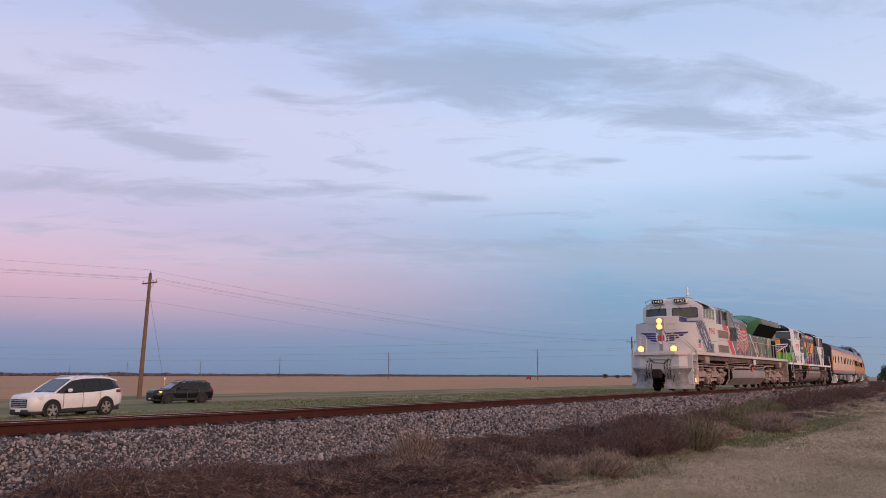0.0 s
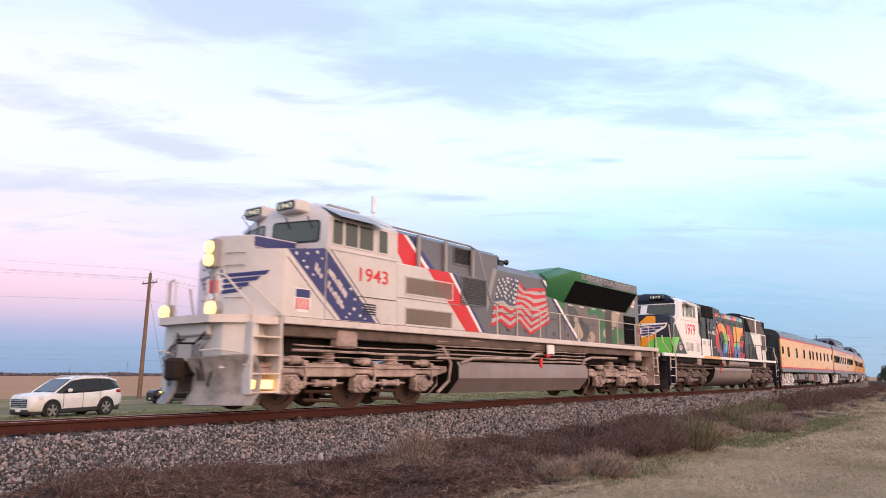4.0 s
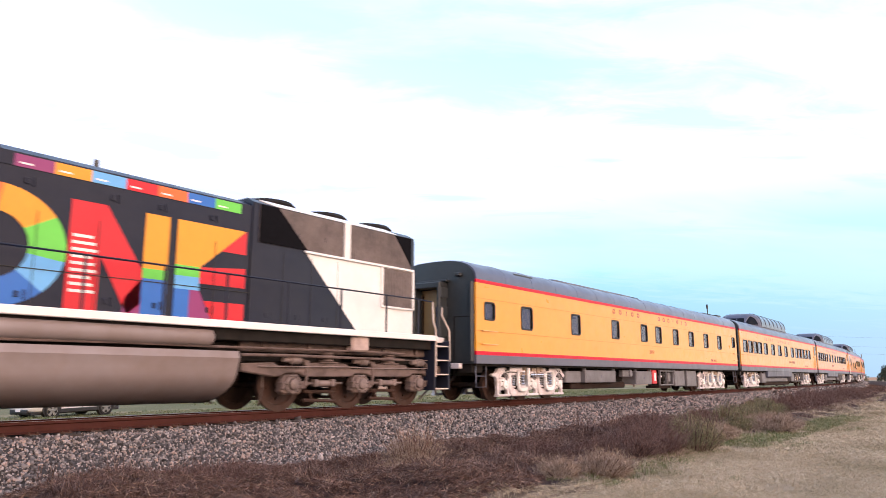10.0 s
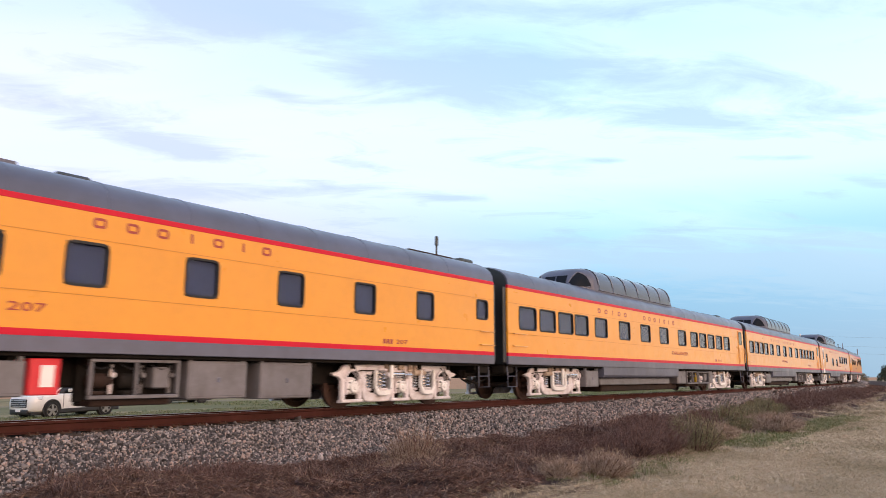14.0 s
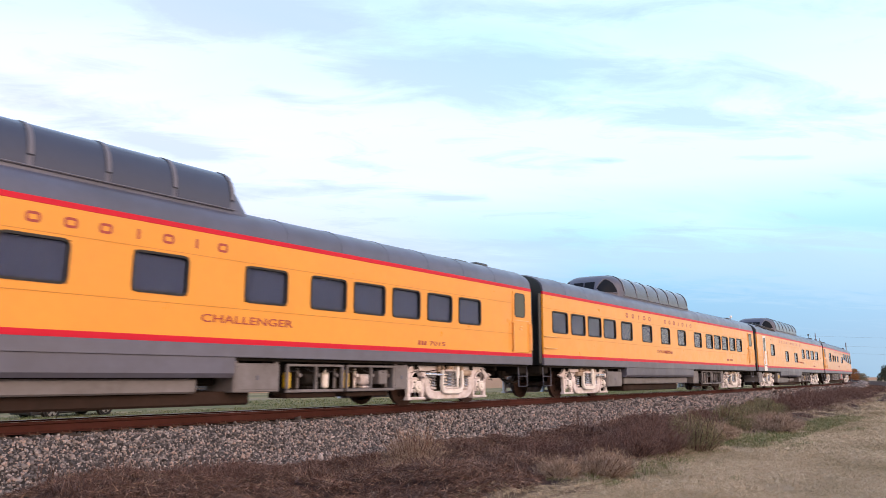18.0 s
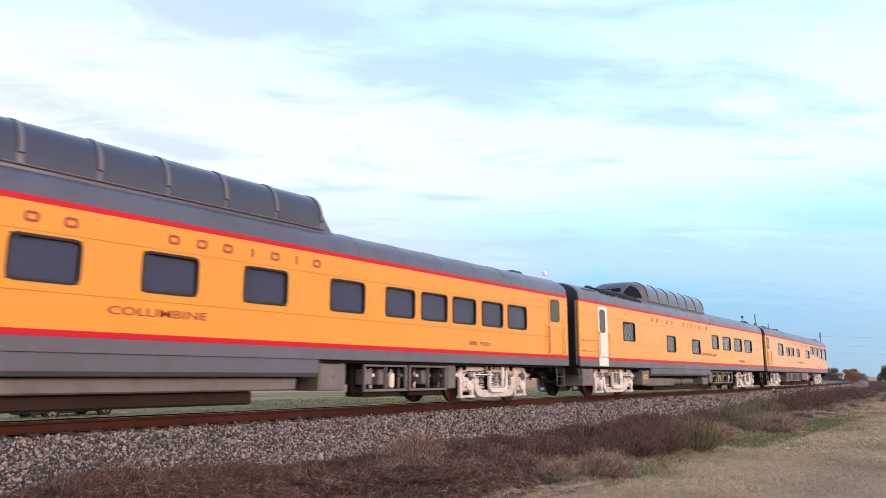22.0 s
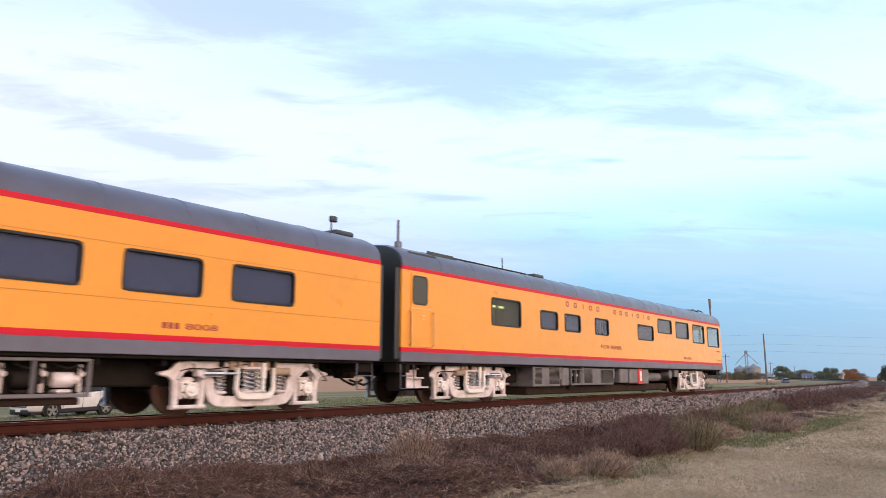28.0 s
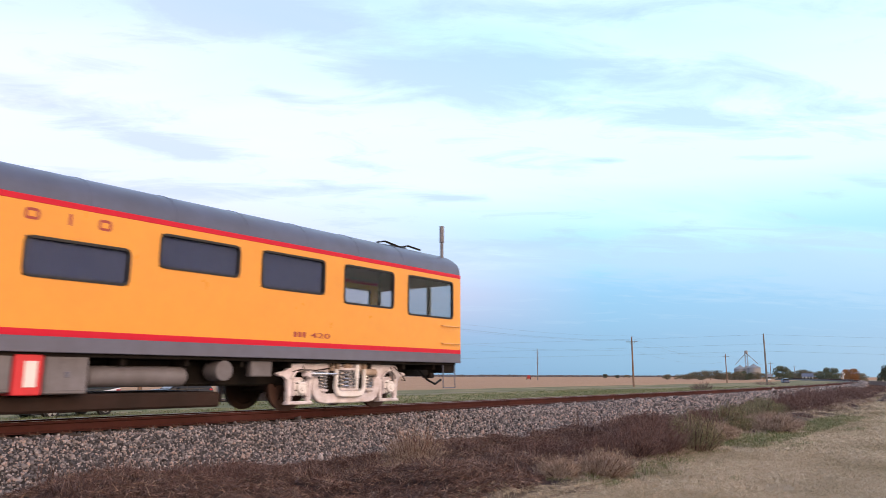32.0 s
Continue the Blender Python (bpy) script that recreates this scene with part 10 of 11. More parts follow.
M["shrub_leaf"] = leaf_material("grey_green_shrub_leaves", [(0.060, 0.058, 0.030), (0.120, 0.122, 0.058), (0.175, 0.170, 0.088), (0.25, 0.225, 0.140), (0.070, 0.058, 0.036)])
M["shrub_brown"] = leaf_material("brown_dead_shrub", [(0.039, 0.022, 0.022), (0.082, 0.045, 0.043), (0.126, 0.072, 0.062), (0.194, 0.122, 0.106)])
M["weed"] = leaf_material("dead_weed_stems", [(0.030, 0.016, 0.016), (0.075, 0.038, 0.033), (0.044, 0.024, 0.024), (0.115, 0.059, 0.048), (0.060, 0.036, 0.033), (0.149, 0.084, 0.065), (0.300, 0.198, 0.152), (0.060, 0.032, 0.027)])
M["straw"] = leaf_material("straw_stems", [(0.192, 0.137, 0.104), (0.288, 0.216, 0.168), (0.230, 0.165, 0.122), (0.365, 0.299, 0.249)])
M["grass_dry"] = island_material("dry_mown_grass", [(0.32, 0.255, 0.180), (0.52, 0.43, 0.325), (0.60, 0.505, 0.40), (0.26, 0.235, 0.14), (0.46, 0.375, 0.270), (0.36, 0.30, 0.20), (0.68, 0.59, 0.47), (0.38, 0.305, 0.20)], 0.85, stain=(0.22, 0.185, 0.110))
M["grass_green"] = leaf_material("green_grass", [(0.075, 0.103, 0.033), (0.109, 0.139, 0.046), (0.154, 0.170, 0.067), (0.239, 0.211, 0.110)])


def leaf_cloud(rng, n, centre, radius, size, shell=0.5):
    """n small leaf quads in an uneven ball."""
    d = rng.standard_normal((n, 3))
    d /= np.linalg.norm(d, axis=1)[:, None]
    rad = (shell + (1 - shell) * rng.random(n) ** 0.5)[:, None]
    c = np.asarray(centre) + d * rad * np.asarray(radius)
    a = rng.standard_normal((n, 3))
    a /= np.linalg.norm(a, axis=1)[:, None]
    b = np.cross(a, rng.standard_normal((n, 3)))
    b /= np.linalg.norm(b, axis=1)[:, None] + 1e-6
    s = size * rng.uniform(0.6, 1.4, n)[:, None]
    v = np.stack([c - a * s, c + b * s * 0.6, c + a * s, c - b * s * 0.6], 1).reshape(-1, 3)
    return v


def quads(v, name, mat, parent, label):
    n = len(v) // 4
    me_ob = big_mesh(name, v, np.arange(n * 4).reshape(n, 4), mat)
    me_ob.parent = parent
    return tagged(me_ob, label)


def build_tree(seed, h, w, mat, label, at):
    rng = np.random.default_rng(seed)
    t = thing("tree", label, "tree", "trees by the far farmstead", at=at)
    g = Geo()
    g.lathe((0, 0, 0), "z", [(0, h * 0.035), (h * 0.2, h * 0.025), (h * 0.55, h * 0.014)], 8)
    for k in range(6):
        a = k * 1.05 + rng.random()
        g.tube([(0, 0, h * (0.18 + 0.05 * k)), (math.cos(a) * w * 0.22, math.sin(a) * w * 0.22, h * (0.38 + 0.05 * k)), (math.cos(a) * w * 0.38, math.sin(a) * w * 0.38, h * (0.5 + 0.06 * k))], h * 0.009, 5)
    part("trunk", g, M["bark"], t, "tapering trunk with limbs")
    vs = []
    for k in range(26):
        a, e = rng.uniform(0, 6.28), rng.uniform(0.0, 1.0)
        rr = w * 0.5 * math.sqrt(1 - (0.9 * e - 0.25) ** 2) * rng.uniform(0.45, 0.8)
        vs.append(leaf_cloud(rng, 150, (math.cos(a) * rr, math.sin(a) * rr, h * (0.13 + 0.74 * e)), (w * 0.22, w * 0.22, h * 0.14), h * 0.032, 0.35))
    quads(np.concatenate(vs), "crown", mat, t, "uneven leafy crown")
    return t


def build_trees():
    def spot(angle, d):
        x, y = d * math.cos(radians(angle)), d * math.sin(radians(angle))
        return x, y, ground_height(x, y) - 0.1
    protos = {}
    # angle from the line of the track, distance, height, width, kind
    plan = [(20.3, 520, 4.5, 8, "olive"), (19.3, 520, 4.5, 9, "olive"), (18.7, 500, 6.5, 11, "olive"), (17.9, 480, 6.5, 12, "olive"), (17.2, 470, 7.5, 12, "olive"), (16.4, 470, 7.5, 10, "olive"),
            (15.55, 440, 6.5, 9, "olive"), (14.9, 440, 6.0, 6, "green"), (14.1, 440, 5.6, 8, "olive"), (15.2, 430, 5.4, 8, "olive"), (14.5, 425, 5.0, 7, "green"), (13.4, 440, 5, 8, "olive"),
            (12.4, 380, 8.5, 9, "green"), (12.0, 390, 6, 8, "green"), (11.5, 410, 5, 8, "olive"), (10.9, 400, 6.5, 9, "olive"), (10.4, 400, 5.5, 8, "olive"), (9.75, 390, 5.5, 8, "green"),
            (9.3, 350, 7, 10, "green"), (8.55, 380, 5, 8, "olive"), (8.12, 330, 7.5, 9.5, "rust"), (7.55, 400, 5.0, 6, "olive"),
            (6.15, 260, 5.5, 6, "dark"), (5.75, 240, 7.0, 8, "dark"), (5.2, 225, 8.0, 9, "dark"), (4.4, 215, 8.5, 11, "dark"), (24.8, 900, 6, 9, "dark"), (23.9, 900, 5, 8, "dark"), (23.2, 900, 4.5, 9, "olive")]
    words = {"olive": "olive-brown autumn tree", "green": "dark green leafy tree", "rust": "rust-orange autumn tree", "dark": "dark bare-edged tree"}
    for i, (ang, d, h, w, kind) in enumerate(plan):
        x, y, z = spot(ang, d)
        key = (kind, i % 3)
        s = h / 7.0 * (0.68 if kind in ("rust", "dark") and d < 500 else 0.85)
        if key not in protos:
            protos[key] = build_tree(10 + i, 7.0, 7.0 * w / h, M["leaf_" + kind], words[kind] + " at the edge of the fields", pose(0, 0, 0))
            t = protos[key]
        else:
            t = copy_thing(protos[key], pose(0, 0, 0))
        t.matrix_basis = pose(x, y, z, 0, 0, i * 67) @ Matrix.Scale(s, 4)


build_trees()


def build_far_woods():
    rng = np.random.default_rng(31)
    vs = []
    for k in range(1500):
        ang = radians(rng.uniform(14, 80))
        d = 1250 + 1100 * max(0.0, min(1.0, (62 - math.degrees(ang)) / 40)) + rng.uniform(-120, 200)
        x, y = d * math.cos(ang), d * math.sin(ang)
        h = rng.uniform(5.0, 7.5) * (0.8 + 0.3 * noise.noise((math.degrees(ang) * 0.35, 0, 0)))
        vs.append(leaf_cloud(rng, 30, (x, y, h * 0.40 - 1.0), (rng.uniform(12, 26), rng.uniform(10, 20), h * 0.55), 1.7, 0.2))
    v = np.concatenate(vs)
    ob = big_mesh("far_woods", v, np.arange(len(v)).reshape(-1, 4), M["leaf_far_haze"], "low dark belt of woods along the horizon", "woods", "stuff")
    return ob


# leaf tones lightened and greyed, distance haze mixed into the colour
M["leaf_far_haze"] = leaf_material("hazed_distant_woods", [(0.088, 0.084, 0.097), (0.124, 0.106, 0.112), (0.106, 0.093, 0.104)])
build_far_woods()


def build_shrub(name, label, seed, x, y, w, h, mat, n_stem=90, n_leaf=1500, leaf=0.022, slim=0.35):
    rng = np.random.default_rng(seed)
    s = thing(name, label, "shrub", "trackside shrubs", at=pose(x, y, ground_height(x, y) - 0.02))
    g = Geo()
    tips = []
    for k in range(n_stem):
        a, r0 = rng.uniform(0, 6.28), w * 0.5 * math.sqrt(rng.random())
        x1, y1 = math.cos(a) * r0, math.sin(a) * r0
        hh = h * (1 - 0.55 * (r0 / (w * 0.5)) ** 2) * rng.uniform(0.55, 1.1)
        lx, ly = rng.normal(0, 0.10), rng.normal(0, 0.10)
        pts = [(x1 * 0.55, y1 * 0.55, 0), (x1 * 0.8 + lx * 0.4, y1 * 0.8 + ly * 0.4, hh * 0.55), (x1 + lx, y1 + ly, hh)]
        g.tube(pts, 0.006, 3)
        tips.append((pts, hh))
    part("branching", g, M["shrub_brown"], s, "thin dry stems")
    tagged(s.children[-1], kind="stuff")
    vs = []
    for pts, hh in tips:
        m = max(4, n_leaf // n_stem)
        t = rng.uniform(0.25, 1.05, m)
        p0, p1, p2 = (np.array(p) for p in pts)
        c = ((1 - t) ** 2)[:, None] * p0 + (2 * t * (1 - t))[:, None] * p1 + (t ** 2)[:, None] * p2 + rng.normal(0, 0.05, (m, 3))
        a = rng.standard_normal((m, 3)) + np.array([0, 0, 0.8])
        a /= np.linalg.norm(a, axis=1)[:, None]
        b = np.cross(a, rng.standard_normal((m, 3)))
        b /= np.linalg.norm(b, axis=1)[:, None] + 1e-6
        q = leaf * rng.uniform(0.6, 1.7, m)[:, None]
        vs.append(np.stack([c - a * q, c + b * q * slim, c + a * q, c - b * q * slim], 1).reshape(-1, 3))
    quads(np.concatenate(vs), "foliage", mat, s, "small dry leaves and seed heads")
    tagged(s.children[-1], kind="stuff")
    return s


def build_shrubs():
    for i, (x, y, w, h, kind) in enumerate((
            (9.3, 7.7, 0.95, 0.72, "s"), (13.4, 5.7, 1.3, 0.56, "b"), (12.8, 6.1, 1.1, 0.45, "b"), (14.3, 5.6, 1.4, 0.62, "b"), (15.6, 5.25, 1.3, 0.78, "g"), (15.1, 6.1, 1.2, 0.60, "b"), (16.9, 6.3, 1.3, 0.50, "b"),
            (20.4, 5.9, 1.1, 0.86, "g"), (19.6, 6.4, 0.9, 0.55, "b"), (18.1, 5.6, 1.1, 0.34, "s"), (22.3, 5.3, 1.8, 0.48, "s"), (23.8, 5.7, 1.6, 0.50, "s"), (25.4, 6.8, 1.4, 0.52, "g"), (27.6, 6.9, 1.7, 0.60, "g"),
            (29.8, 7.3, 1.4, 0.55, "g"), (32.3, 7.0, 2.0, 0.95, "b"), (34.6, 6.9, 2.2, 0.95, "b"), (36.9, 7.0, 2.3, 0.80, "b"), (39.5, 7.5, 2.4, 0.85, "b"), (43.0, 7.4, 2.4, 0.75, "b"), (47.0, 7.6, 2.6, 0.7, "b"), (51.5, 7.8, 2.8, 0.65, "b"),
            (11.1, 5.2, 0.85, 0.42, "s"), (10.5, 5.7, 0.6, 0.30, "s"), (12.6, 7.3, 1.3, 0.34, "b"), (6.6, 8.9, 1.8, 0.34, "b"), (5.6, 8.5, 1.2, 0.28, "b"), (8.4, 7.3, 0.7, 0.28, "s"),
            (57.0, 8.4, 3.0, 0.6, "b"), (65.0, 9.2, 3.2, 0.6, "b"), (94.8, 30.5, 3.2, 1.15, "b"), (150.0, 36.0, 5.0, 0.9, "s"))):
        mat = {"g": "shrub_leaf", "b": "shrub_brown", "s": "straw"}[kind]
        label = {"g": "grey-green weedy shrub at the foot of the ballast", "b": "dark brown dead shrub beside the track", "s": "pale straw-coloured tuft beside the track"}[kind]
        near = x < 30
        count = {"g": 15000, "b": 13000, "s": 7000}[kind] if near else 4200
        size = {"g": 0.0135, "b": 0.0125, "s": 0.050}[kind] * (1.0 if x < 18 else 1.35 if near else 2.2 if kind != "s" else 1.4)
        build_shrub("shrub", label, 40 + i, x, y, w, h, M[mat], 190 if near else 100, count, size, 0.05 if kind == "s" else 0.35)


build_shrubs()


def stems(rng, base, height, width, spread, droop):
    """Thin bent blades: five points and three triangles each."""
    n = len(base)
    a = rng.uniform(0, 2 * np.pi, n)
    d = np.stack([np.cos(a), np.sin(a), np.zeros(n)], 1)
    s = np.stack([-np.sin(a), np.cos(a), np.zeros(n)], 1) * np.asarray(width)[:, None]
    h = np.asarray(height)[:, None]
    up = np.array([0, 0, 1.0])
    k = rng.uniform(0.2, 1.0, n)[:, None] * spread
    p1 = base + d * h * k * 0.35 + up * h * 0.6
    p2 = base + d * h * k + up * h * (1.0 - droop * k)
    v = np.stack([base - s, base + s, p1 - s * 0.8, p1 + s * 0.8, p2], 1).reshape(-1, 3)
    f = np.array([(0, 1, 3), (0, 3, 2), (2, 3, 4)])
    return v, (f[None] + 5 * np.arange(n)[:, None, None]).reshape(-1, 3)


def scatter(name, seed, mat, label, category, zones):
    """zones: x0, x1, y0, y1, clumps per square metre, stems per clump, height, width, clump radius, spread, droop."""
    rng = np.random.default_rng(seed)
    vs, fs, cnt = [], [], 0
    for x0, x1, y0, y1, dens, per, hgt, wid, rad, spread, droop, keep in zones:
        m = int((x1 - x0) * (y1 - y0) * dens)
        cx, cy = rng.uniform(x0, x1, m), rng.uniform(y0, y1, m)
        tone = np.sin(cx * 0.9 + 1.3 * np.sin(cy * 0.7)) * np.sin(cy * 1.1 + 0.8 * np.sin(cx * 0.5)) + 0.5 * np.sin(cx * 2.3 + cy * 1.7)
        ok = tone > keep
        cx, cy, tone = cx[ok], cy[ok], tone[ok]
        m = len(cx)
        if not m:
            continue
        off = np.maximum(cx - BEND_X, 0) ** 2 / (2 * BEND_R)
        hh = hgt * rng.lognormal(0, 0.28, m) * (1 + 0.18 * tone)
        bx = np.repeat(cx, per) + rng.normal(0, rad, m * per)
        by = np.repeat(cy + off, per) + rng.normal(0, rad, m * per)
        base = np.stack([bx, by, np.array([ground_height(a, b) for a, b in zip(cx, cy)]).repeat(per) - 0.01], 1)
        v, f = stems(rng, base, np.repeat(hh, per) * rng.uniform(0.45, 1.1, m * per), wid * rng.uniform(0.7, 1.3, m * per), spread, droop)
        vs.append(v)
        fs.append(f + cnt)
        cnt += len(v)
    big_mesh(name, np.concatenate(vs), np.concatenate(fs), M[mat], label, category, "stuff")


def tangle(name, seed, mat, label, category, zones):
    """Matted litter of short broken stems lying over one another; zones: x0, x1, y0, y1, per square metre, length, half width, depth, steepness."""
    rng = np.random.default_rng(seed)
    vs = []
    for x0, x1, y0, y1, dens, length, wid, deep, steep in zones:
        m = int((x1 - x0) * (y1 - y0) * dens)
        cx, cy = rng.uniform(x0, x1, m), rng.uniform(y0, y1, m)
        patch = np.sin(cx * 1.1 + 1.4 * np.sin(cy * 0.9)) * np.sin(cy * 1.5 + 0.9 * np.sin(cx * 0.6)) + 0.6 * np.sin(cx * 3.1 + cy * 2.3) * np.sin(cy * 3.7 - cx * 1.3)
        # ragged borders, some bare spots
        rim = np.minimum(cy - y0, y1 - cy) + 0.35 * patch
        ok = (rim > rng.uniform(0.0, 0.5, m)) & (patch > -1.15)
        cx, cy, patch = cx[ok], cy[ok], patch[ok]
        m = len(cx)
        gx, gy = np.round(cx / 0.25).astype(int), np.round(cy / 0.25).astype(int)
        cells = {c: ground_height(c[0] * 0.25, c[1] * 0.25) for c in set(zip(gx.tolist(), gy.tolist()))}
        gz = np.array([cells[c] for c in zip(gx.tolist(), gy.tolist())])
        off = np.maximum(cx - BEND_X, 0) ** 2 / (2 * BEND_R)
        z = gz + deep * (0.55 + 0.4 * np.clip(patch, -1, 1)) * rng.random(m) ** 0.8
        a = rng.uniform(0, 2 * np.pi, m)
        e = rng.normal(0, steep, m)
        d = np.stack([np.cos(a) * np.cos(e), np.sin(a) * np.cos(e), np.sin(e)], 1)
        n = np.cross(d, rng.standard_normal((m, 3)))
        n /= np.linalg.norm(n, axis=1)[:, None] + 1e-6
        ln = (length * rng.lognormal(-0.1, 0.5, m))[:, None]
        n *= (wid * rng.uniform(0.6, 1.5, m))[:, None]
        c = np.stack([cx, cy + off, z], 1)
        vs.append(np.stack([c - d * ln, c + n, c + d * ln, c - n], 1).reshape(-1, 3))
    v = np.concatenate(vs)
    big_mesh(name, v, np.arange(len(v)).reshape(-1, 4), M[mat], label, category, "stuff")


tangle("dead_weeds", 61, "weed", "matted tangle of dark brown dead weeds along the ballast", "weeds",
       [(2.5, 9, 5.2, 9.9, 3600, 0.050, 0.0036, 0.17, 0.5), (9, 15, 5.3, 9.4, 2600, 0.055, 0.0044, 0.17, 0.5), (15, 28, 6.3, 9.4, 1300, 0.065, 0.006, 0.18, 0.5),
        (28, 50, 6.8, 9.6, 500, 0.09, 0.010, 0.20, 0.5), (50, 110, 6.8, 10.0, 120, 0.15, 0.018, 0.25, 0.5)])
tangle("straw_litter", 67, "straw", "pale straw litter between the weeds and the grass", "weeds",
       [(10, 15, 5.0, 6.0, 700, 0.06, 0.0030, 0.10, 0.6), (15, 28, 5.2, 6.9, 620, 0.075, 0.0045, 0.12, 0.6), (28, 50, 5.6, 7.4, 220, 0.11, 0.008, 0.14, 0.6), (4, 14, 5.8, 9.0, 110, 0.09, 0.0026, 0.20, 0.6)])
scatter("weed_stems", 65, "weed", "thin dark upright weed stems among the litter", "weeds",
        [(3.0, 14, 5.4, 9.2, 7, 55, 0.26, 0.0026, 0.11, 1.5, 0.4, -0.1), (14, 30, 5.6, 9.2, 5, 55, 0.30, 0.0045, 0.15, 1.5, 0.4, -0.1), (30, 60, 6.4, 9.5, 3, 40, 0.34, 0.008, 0.2, 1.4, 0.4, -0.2)])
scatter("straw_tufts", 62, "straw", "loose pale straw stems among the weeds", "weeds",
        [(3.0, 16, 5.0, 8.9, 3.2, 8, 0.20, 0.0026, 0.10, 2.2, 0.6, 0.25), (16, 36, 5.2, 8.8, 2.0, 9, 0.26, 0.004, 0.14, 1.9, 0.55, 0.3), (36, 75, 6.0, 9.2, 0.8, 10, 0.30, 0.008, 0.2, 1.6, 0.5, 0.4)])
tangle("grass_litter", 66, "grass_dry", "flattened dry grass clippings on the verge", "grass",
       [(7, 16, -1.5, 5.5, 1500, 0.040, 0.0022, 0.05, 0.5), (16, 32, -4, 5.7, 520, 0.055, 0.004, 0.055, 0.5), (32, 60, -6, 6.4, 130, 0.09, 0.009, 0.06, 0.5)])
scatter("dry_grass", 63, "grass_dry", "short dry tan mown grass on the verge", "grass",
        [(6, 16, -1.5, 5.3, 80, 11, 0.060, 0.0028, 0.05, 1.7, 0.5, -2), (16, 30, -4, 5.6, 40, 11, 0.065, 0.0046, 0.07, 1.7, 0.5, -2), (30, 60, -6, 6.6, 13, 11, 0.075, 0.009, 0.12, 1.7, 0.5, -2), (60, 120, -9, 7.5, 3.5, 10, 0.09, 0.018, 0.25, 1.6, 0.5, -2)])
scatter("green_grass", 64, "grass_green", "patches of green grass among the dry verge", "grass",
        [(9, 16, 4.7, 5.6, 70, 11, 0.085, 0.0036, 0.06, 1.3, 0.5, -0.5), (17, 33, 4.3, 5.3, 120, 12, 0.10, 0.0050, 0.09, 1.3, 0.5, -0.9), (12, 34, 3.4, 4.6, 30, 10, 0.065, 0.0045, 0.08, 1.3, 0.5, 0.35), (34, 70, 1, 6, 5, 10, 0.09, 0.011, 0.14, 1.3, 0.5, 0.45),
         (-4, 45, 15.6, 36, 9, 7, 0.10, 0.010, 0.10, 1.2, 0.5, -0.9), (30, 110, 16, 50, 2.2, 7, 0.14, 0.020, 0.2, 1.2, 0.5, -0.6)])


# ---- far farmstead ----
M["galvanised"] = material("galvanised_sheet", (0.23, 0.24, 0.26), 0.5, 0.25, 0.1, 0.8, (0.25, 0.22, 0.2), 0.3, 0.3)
M["far_red"] = material("red_machine_paint", (0.40, 0.035, 0.025), 0.5, 0, 0.1)


def grain_bin(x, y, r, h):
    b = thing("grain_bin", "round galvanised grain bin with a conical roof", "grain bin", "grain bins", at=pose(x, y, ground_height(x, y) - 0.3))
    g = Geo()
    prof = []
    k = 0.0
    while k < h:
        prof += [(k, r), (k + 0.25, r + 0.05)]
        k += 0.5
    g.lathe((0, 0, 0), "z", prof + [(h, r)], 28)
    part("wall", g, M["galvanised"], b, "ribbed sheet wall")
    g = Geo()
    g.lathe((0, 0, 0), "z", [(h - 0.05, r + 0.25), (h + r * 0.48, 0.6), (h + r * 0.55, 0.5), (h + r * 0.6, 0.05)], 28)
    part("roof", g, M["galvanised"], b, "conical sheet roof")


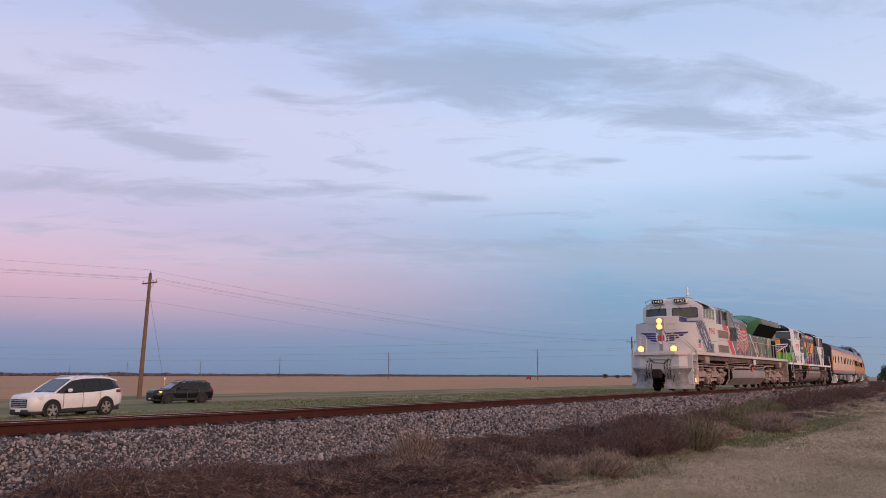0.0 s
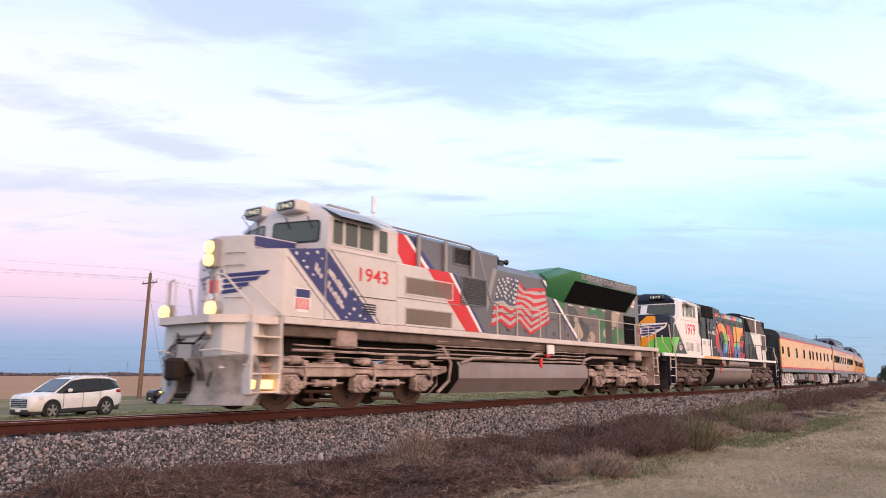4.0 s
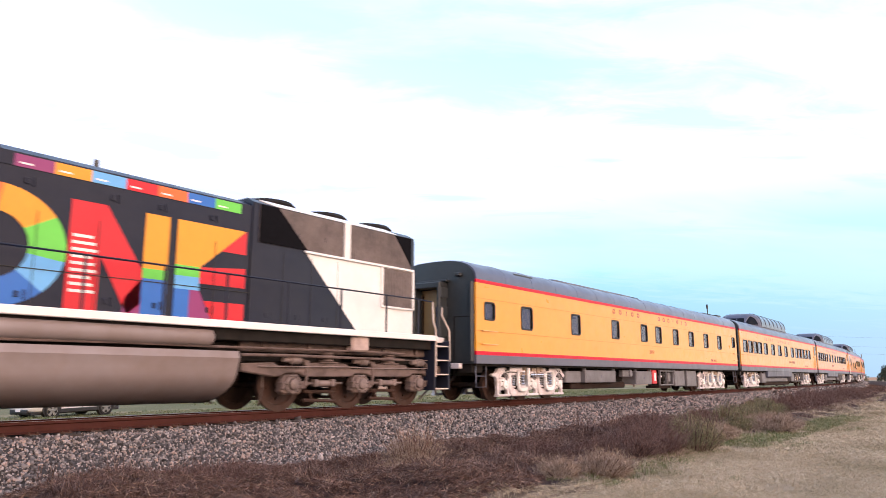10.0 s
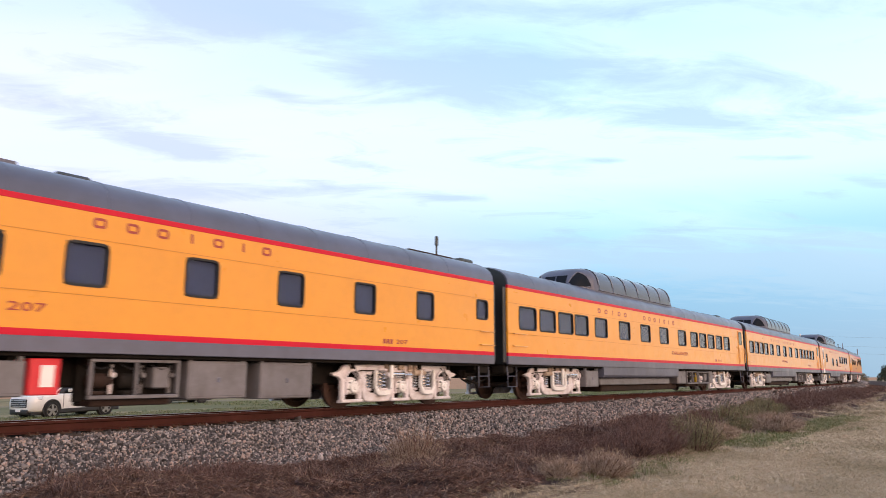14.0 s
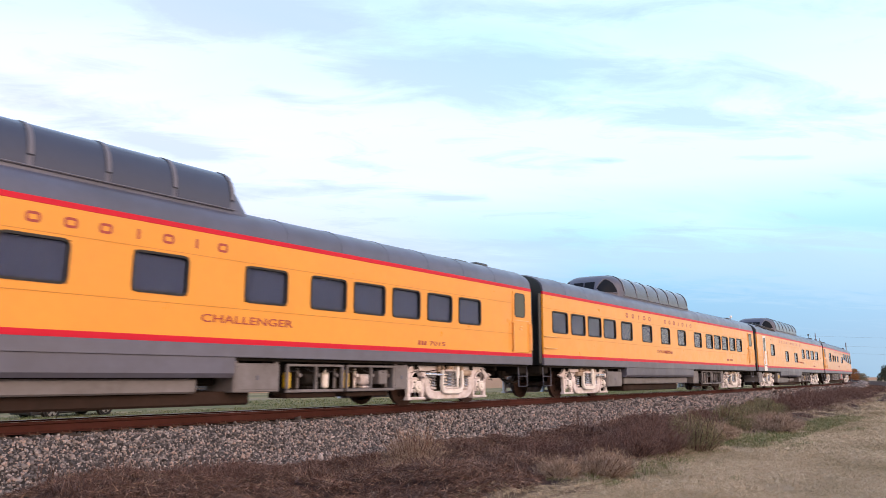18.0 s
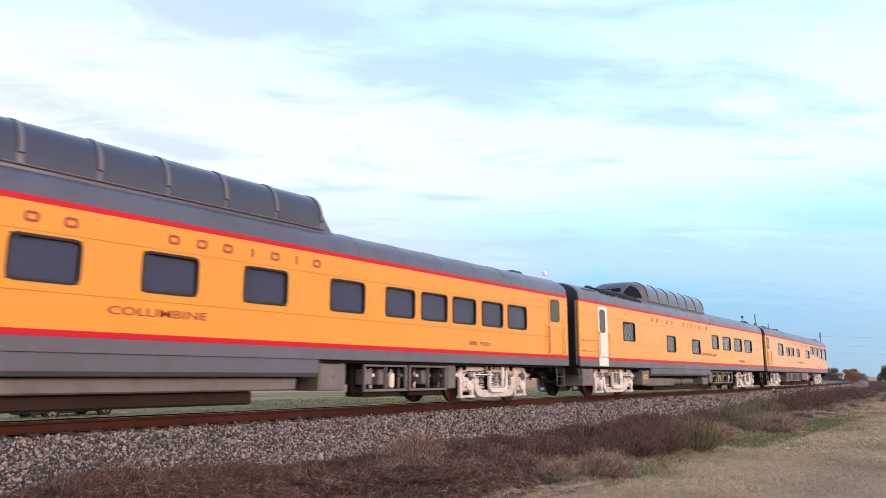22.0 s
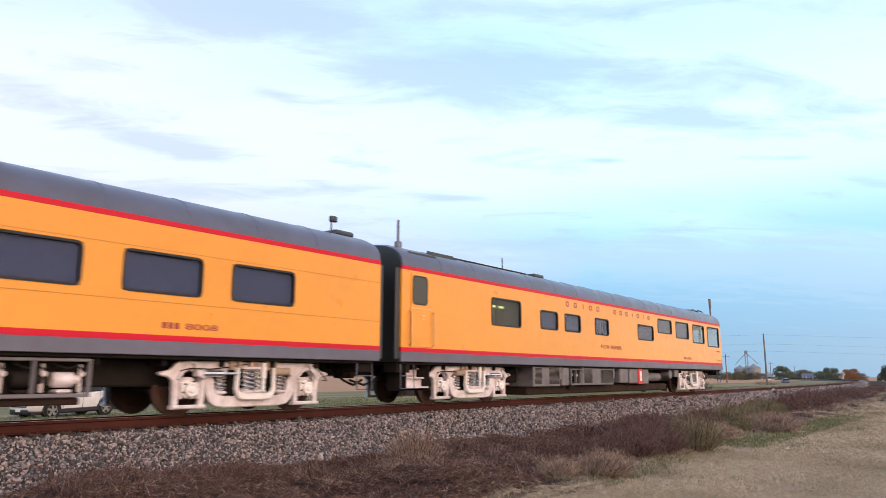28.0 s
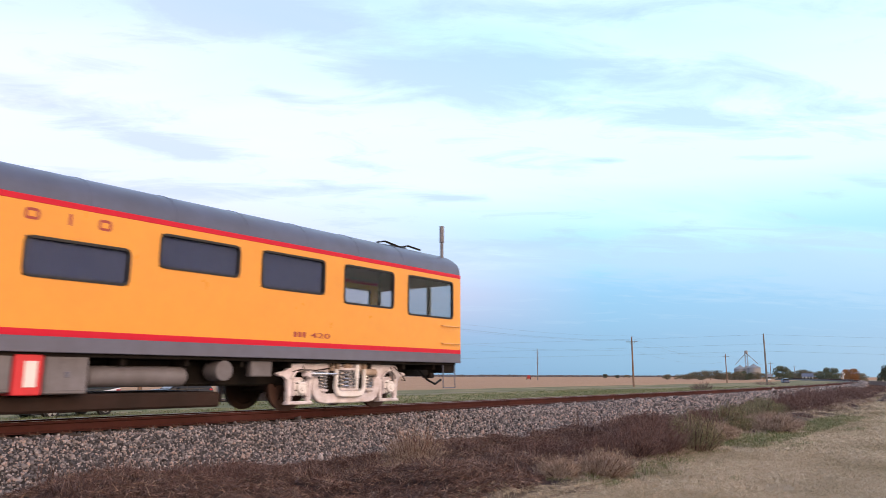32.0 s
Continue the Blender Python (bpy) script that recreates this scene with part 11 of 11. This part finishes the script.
def build_farm():
    base = 14.9
    for ang, d, r, h in ((15.12, 470, 3.5, 6.8), (14.20, 466, 3.7, 7.2), (14.65, 495, 3.3, 6.8)):
        grain_bin(d * math.cos(radians(ang)), d * math.sin(radians(ang)), r, h)
    d, ang = 492, 14.65
    x, y = d * math.cos(radians(ang)), d * math.sin(radians(ang))
    t = thing("grain_elevator", "slim steel grain elevator tower with sloping spouts", "grain elevator", at=pose(x, y, ground_height(x, y) - 0.3))
    g = Geo()
    for a in (-0.7, 0.7):
        for b in (-0.7, 0.7):
            g.tube([(a, b, 0), (a, b, 16.4)], 0.12, 5)
    for k in range(11):
        z = k * 1.5
        g.tube([(-0.7, -0.7, z), (0.7, 0.7, z + 1.5)], 0.06, 4)
        g.tube([(0.7, -0.7, z), (-0.7, 0.7, z + 1.5)], 0.06, 4)
    part("tower", g, M["galvanised"], t, "lattice tower")
    g = Geo()
    g.box(-0.9, 0.9, -0.9, 0.9, 16.2, 18.0, 0.3)
    part("head", g, M["galvanised"], t, "head house")
    dirx, diry = math.sin(radians(ang)), -math.cos(radians(ang))
    for e, zz in ((1, 9.6), (-1, 9.4)):
        g = Geo()
        g.tube([(0, 0, 16.5), (dirx * 6.6 * e, diry * 6.6 * e, zz)], 0.22, 6)
        part("spout", g, M["galvanised"], t, "sloping grain spout")
    # a white farmhouse and a red machine far off
    for ang, d, w, dep, h, wall, roofc, nm, lab in ((10.75, 395, 4.6, 4, 1.7, "white", "car_grey", "house", "small white farmhouse under grey roof"), (13.25, 400, 2.2, 2.4, 1.6, "white", "galvanised", "shed", "small pale shed by the trees")):
        x, y = d * math.cos(radians(ang)), d * math.sin(radians(ang))
        hs = thing(nm, lab, nm, at=pose(x, y, ground_height(x, y) - 0.1, 0, 0, ang - 90))
        g = Geo()
        g.box(-w / 2, w / 2, -dep / 2, dep / 2, 0, h, 0.03)
        wl = part("wall", g, M[wall], hs, "pale walls")
        g = Geo()
        g.slab_x([(-dep / 2 - 0.4, h), (dep / 2 + 0.4, h), (0, h + 1.6)], -w / 2 - 0.3, w / 2 + 0.3)
        part("roof", g, M[roofc], hs, "pitched roof")
        for k in (-0.3, 0.05, 0.3):
            g = Geo()
            g.box(w * k - 0.4, w * k + 0.4, -dep / 2 - 0.03, -dep / 2 + 0.02, 0.8, 1.9, 0.01)
            part("window", g, M["cab_glass"], hs, "dark window")
    ang, d = 30.65, 430
    x, y = d * math.cos(radians(ang)), d * math.sin(radians(ang))
    mc = thing("farm_machine", "small red farm machine standing in the field", "farm machine", at=pose(x, y, ground_height(x, y) - 0.1, 0, 0, 30))
    g = Geo()
    g.box(-1.6, 1.2, -1, 1, 0.6, 1.7, 0.2)
    g.box(-0.4, 0.8, -0.8, 0.8, 1.6, 2.6, 0.15)
    part("body", g, M["far_red"], mc, "red body")
    for sx, rr in ((-1.2, 0.5), (0.8, 0.8)):
        for sy in (-1.1, 1.1):
            g = Geo()
            g.cyl((sx, sy, rr), "y", rr, -0.2, 0.2, 16)
            part("wheel", g, M["tyre"], mc, "dark wheel")
    # crossing mast and marker beside the line
    sx, sy, a = on_track(300, 6.5)
    cr = thing("crossing_signal", "white railway crossing mast with a bright lamp lit", "crossing signal", at=pose(sx, sy, 0.0, 0, 0, 0))
    g = Geo()
    g.cyl((0, 0, 0), "z", 0.08, -0.2, 3.4, 10)
    part("mast", g, M["white"], cr, "white mast")
    g = Geo()
    for e in (-1, 1):
        g.add([(-0.02, -0.6 * e - 0.08, 2.75), (-0.02, -0.6 * e + 0.08, 2.75), (-0.02, 0.6 * e + 0.08, 3.35), (-0.02, 0.6 * e - 0.08, 3.35), (0.01, -0.6 * e - 0.08, 2.75), (0.01, -0.6 * e + 0.08, 2.75), (0.01, 0.6 * e + 0.08, 3.35), (0.01, 0.6 * e - 0.08, 3.35)],
              [(0, 1, 2, 3), (7, 6, 5, 4), (0, 4, 5, 1), (1, 5, 6, 2), (2, 6, 7, 3), (3, 7, 4, 0)])
    part("crossbuck", g, M["white"], cr, "white crossed boards")
    for e in (-0.4, 0.4):
        g = Geo()
        g.cyl((-0.1, e, 2.35), "x", 0.15, -0.06, 0.06, 12)
        part("lamp", g, M["signal_red"] if e < 0 else M["black"], cr, "round signal lamp")


M["signal_red"] = material("lit_crossing_lamp", (1.0, 0.93, 0.86), 0.3, 0, 0.0, emit=8.0)
build_farm()


# ---- what moves ----
PLACE = [(0.0, 0.80), (1.25, -7.16), (2.5, -15.10), (5.0, -30.80), (8.0, -48.93), (12.0, -73.82), (16.0, -97.95), (20.0, -121.82), (24.0, -145.80), (28.0, -169.30), (32.0, -192.56)]


def train_at(t):
    """How far the train has come, by a smooth curve through the known places."""
    k = max(i for i in range(len(PLACE) - 1) if PLACE[i][0] <= t or i == 0)
    (t0, a), (t1, b) = PLACE[k], PLACE[k + 1]
    slope = lambda i: ((PLACE[i + 1][1] - PLACE[i - 1][1]) / (PLACE[i + 1][0] - PLACE[i - 1][0]) if 0 < i < len(PLACE) - 1 else
                       (PLACE[1][1] - PLACE[0][1]) / PLACE[1][0] if i == 0 else (PLACE[-1][1] - PLACE[-2][1]) / (PLACE[-1][0] - PLACE[-2][0]))
    h, u = t1 - t0, (t - t0) / (t1 - t0)
    return (2 * u ** 3 - 3 * u * u + 1) * a + (u ** 3 - 2 * u * u + u) * h * slope(k) + (3 * u * u - 2 * u ** 3) * b + (u ** 3 - u * u) * h * slope(k + 1)


def motions():
    times = [i * 0.5 for i in range(65)]
    for car, place, half in CARS:
        rows = []
        for t in times:
            c = place + train_at(t)
            xa, ya, _ = on_track(c - half)
            xb, yb, _ = on_track(c + half)
            rows.append((t, pose((xa + xb) / 2, (ya + yb) / 2, RAIL, 0, 0, math.degrees(math.atan2(yb - ya, xb - xa)))))
        walk(car, rows)
    fine = [i * 0.1 for i in range(321)]
    for ob, x, r in ROLL:
        walk(ob, [(t, pose(x, 0, r, 0, math.degrees(train_at(t) / r), 0)) for t in fine])


motions()
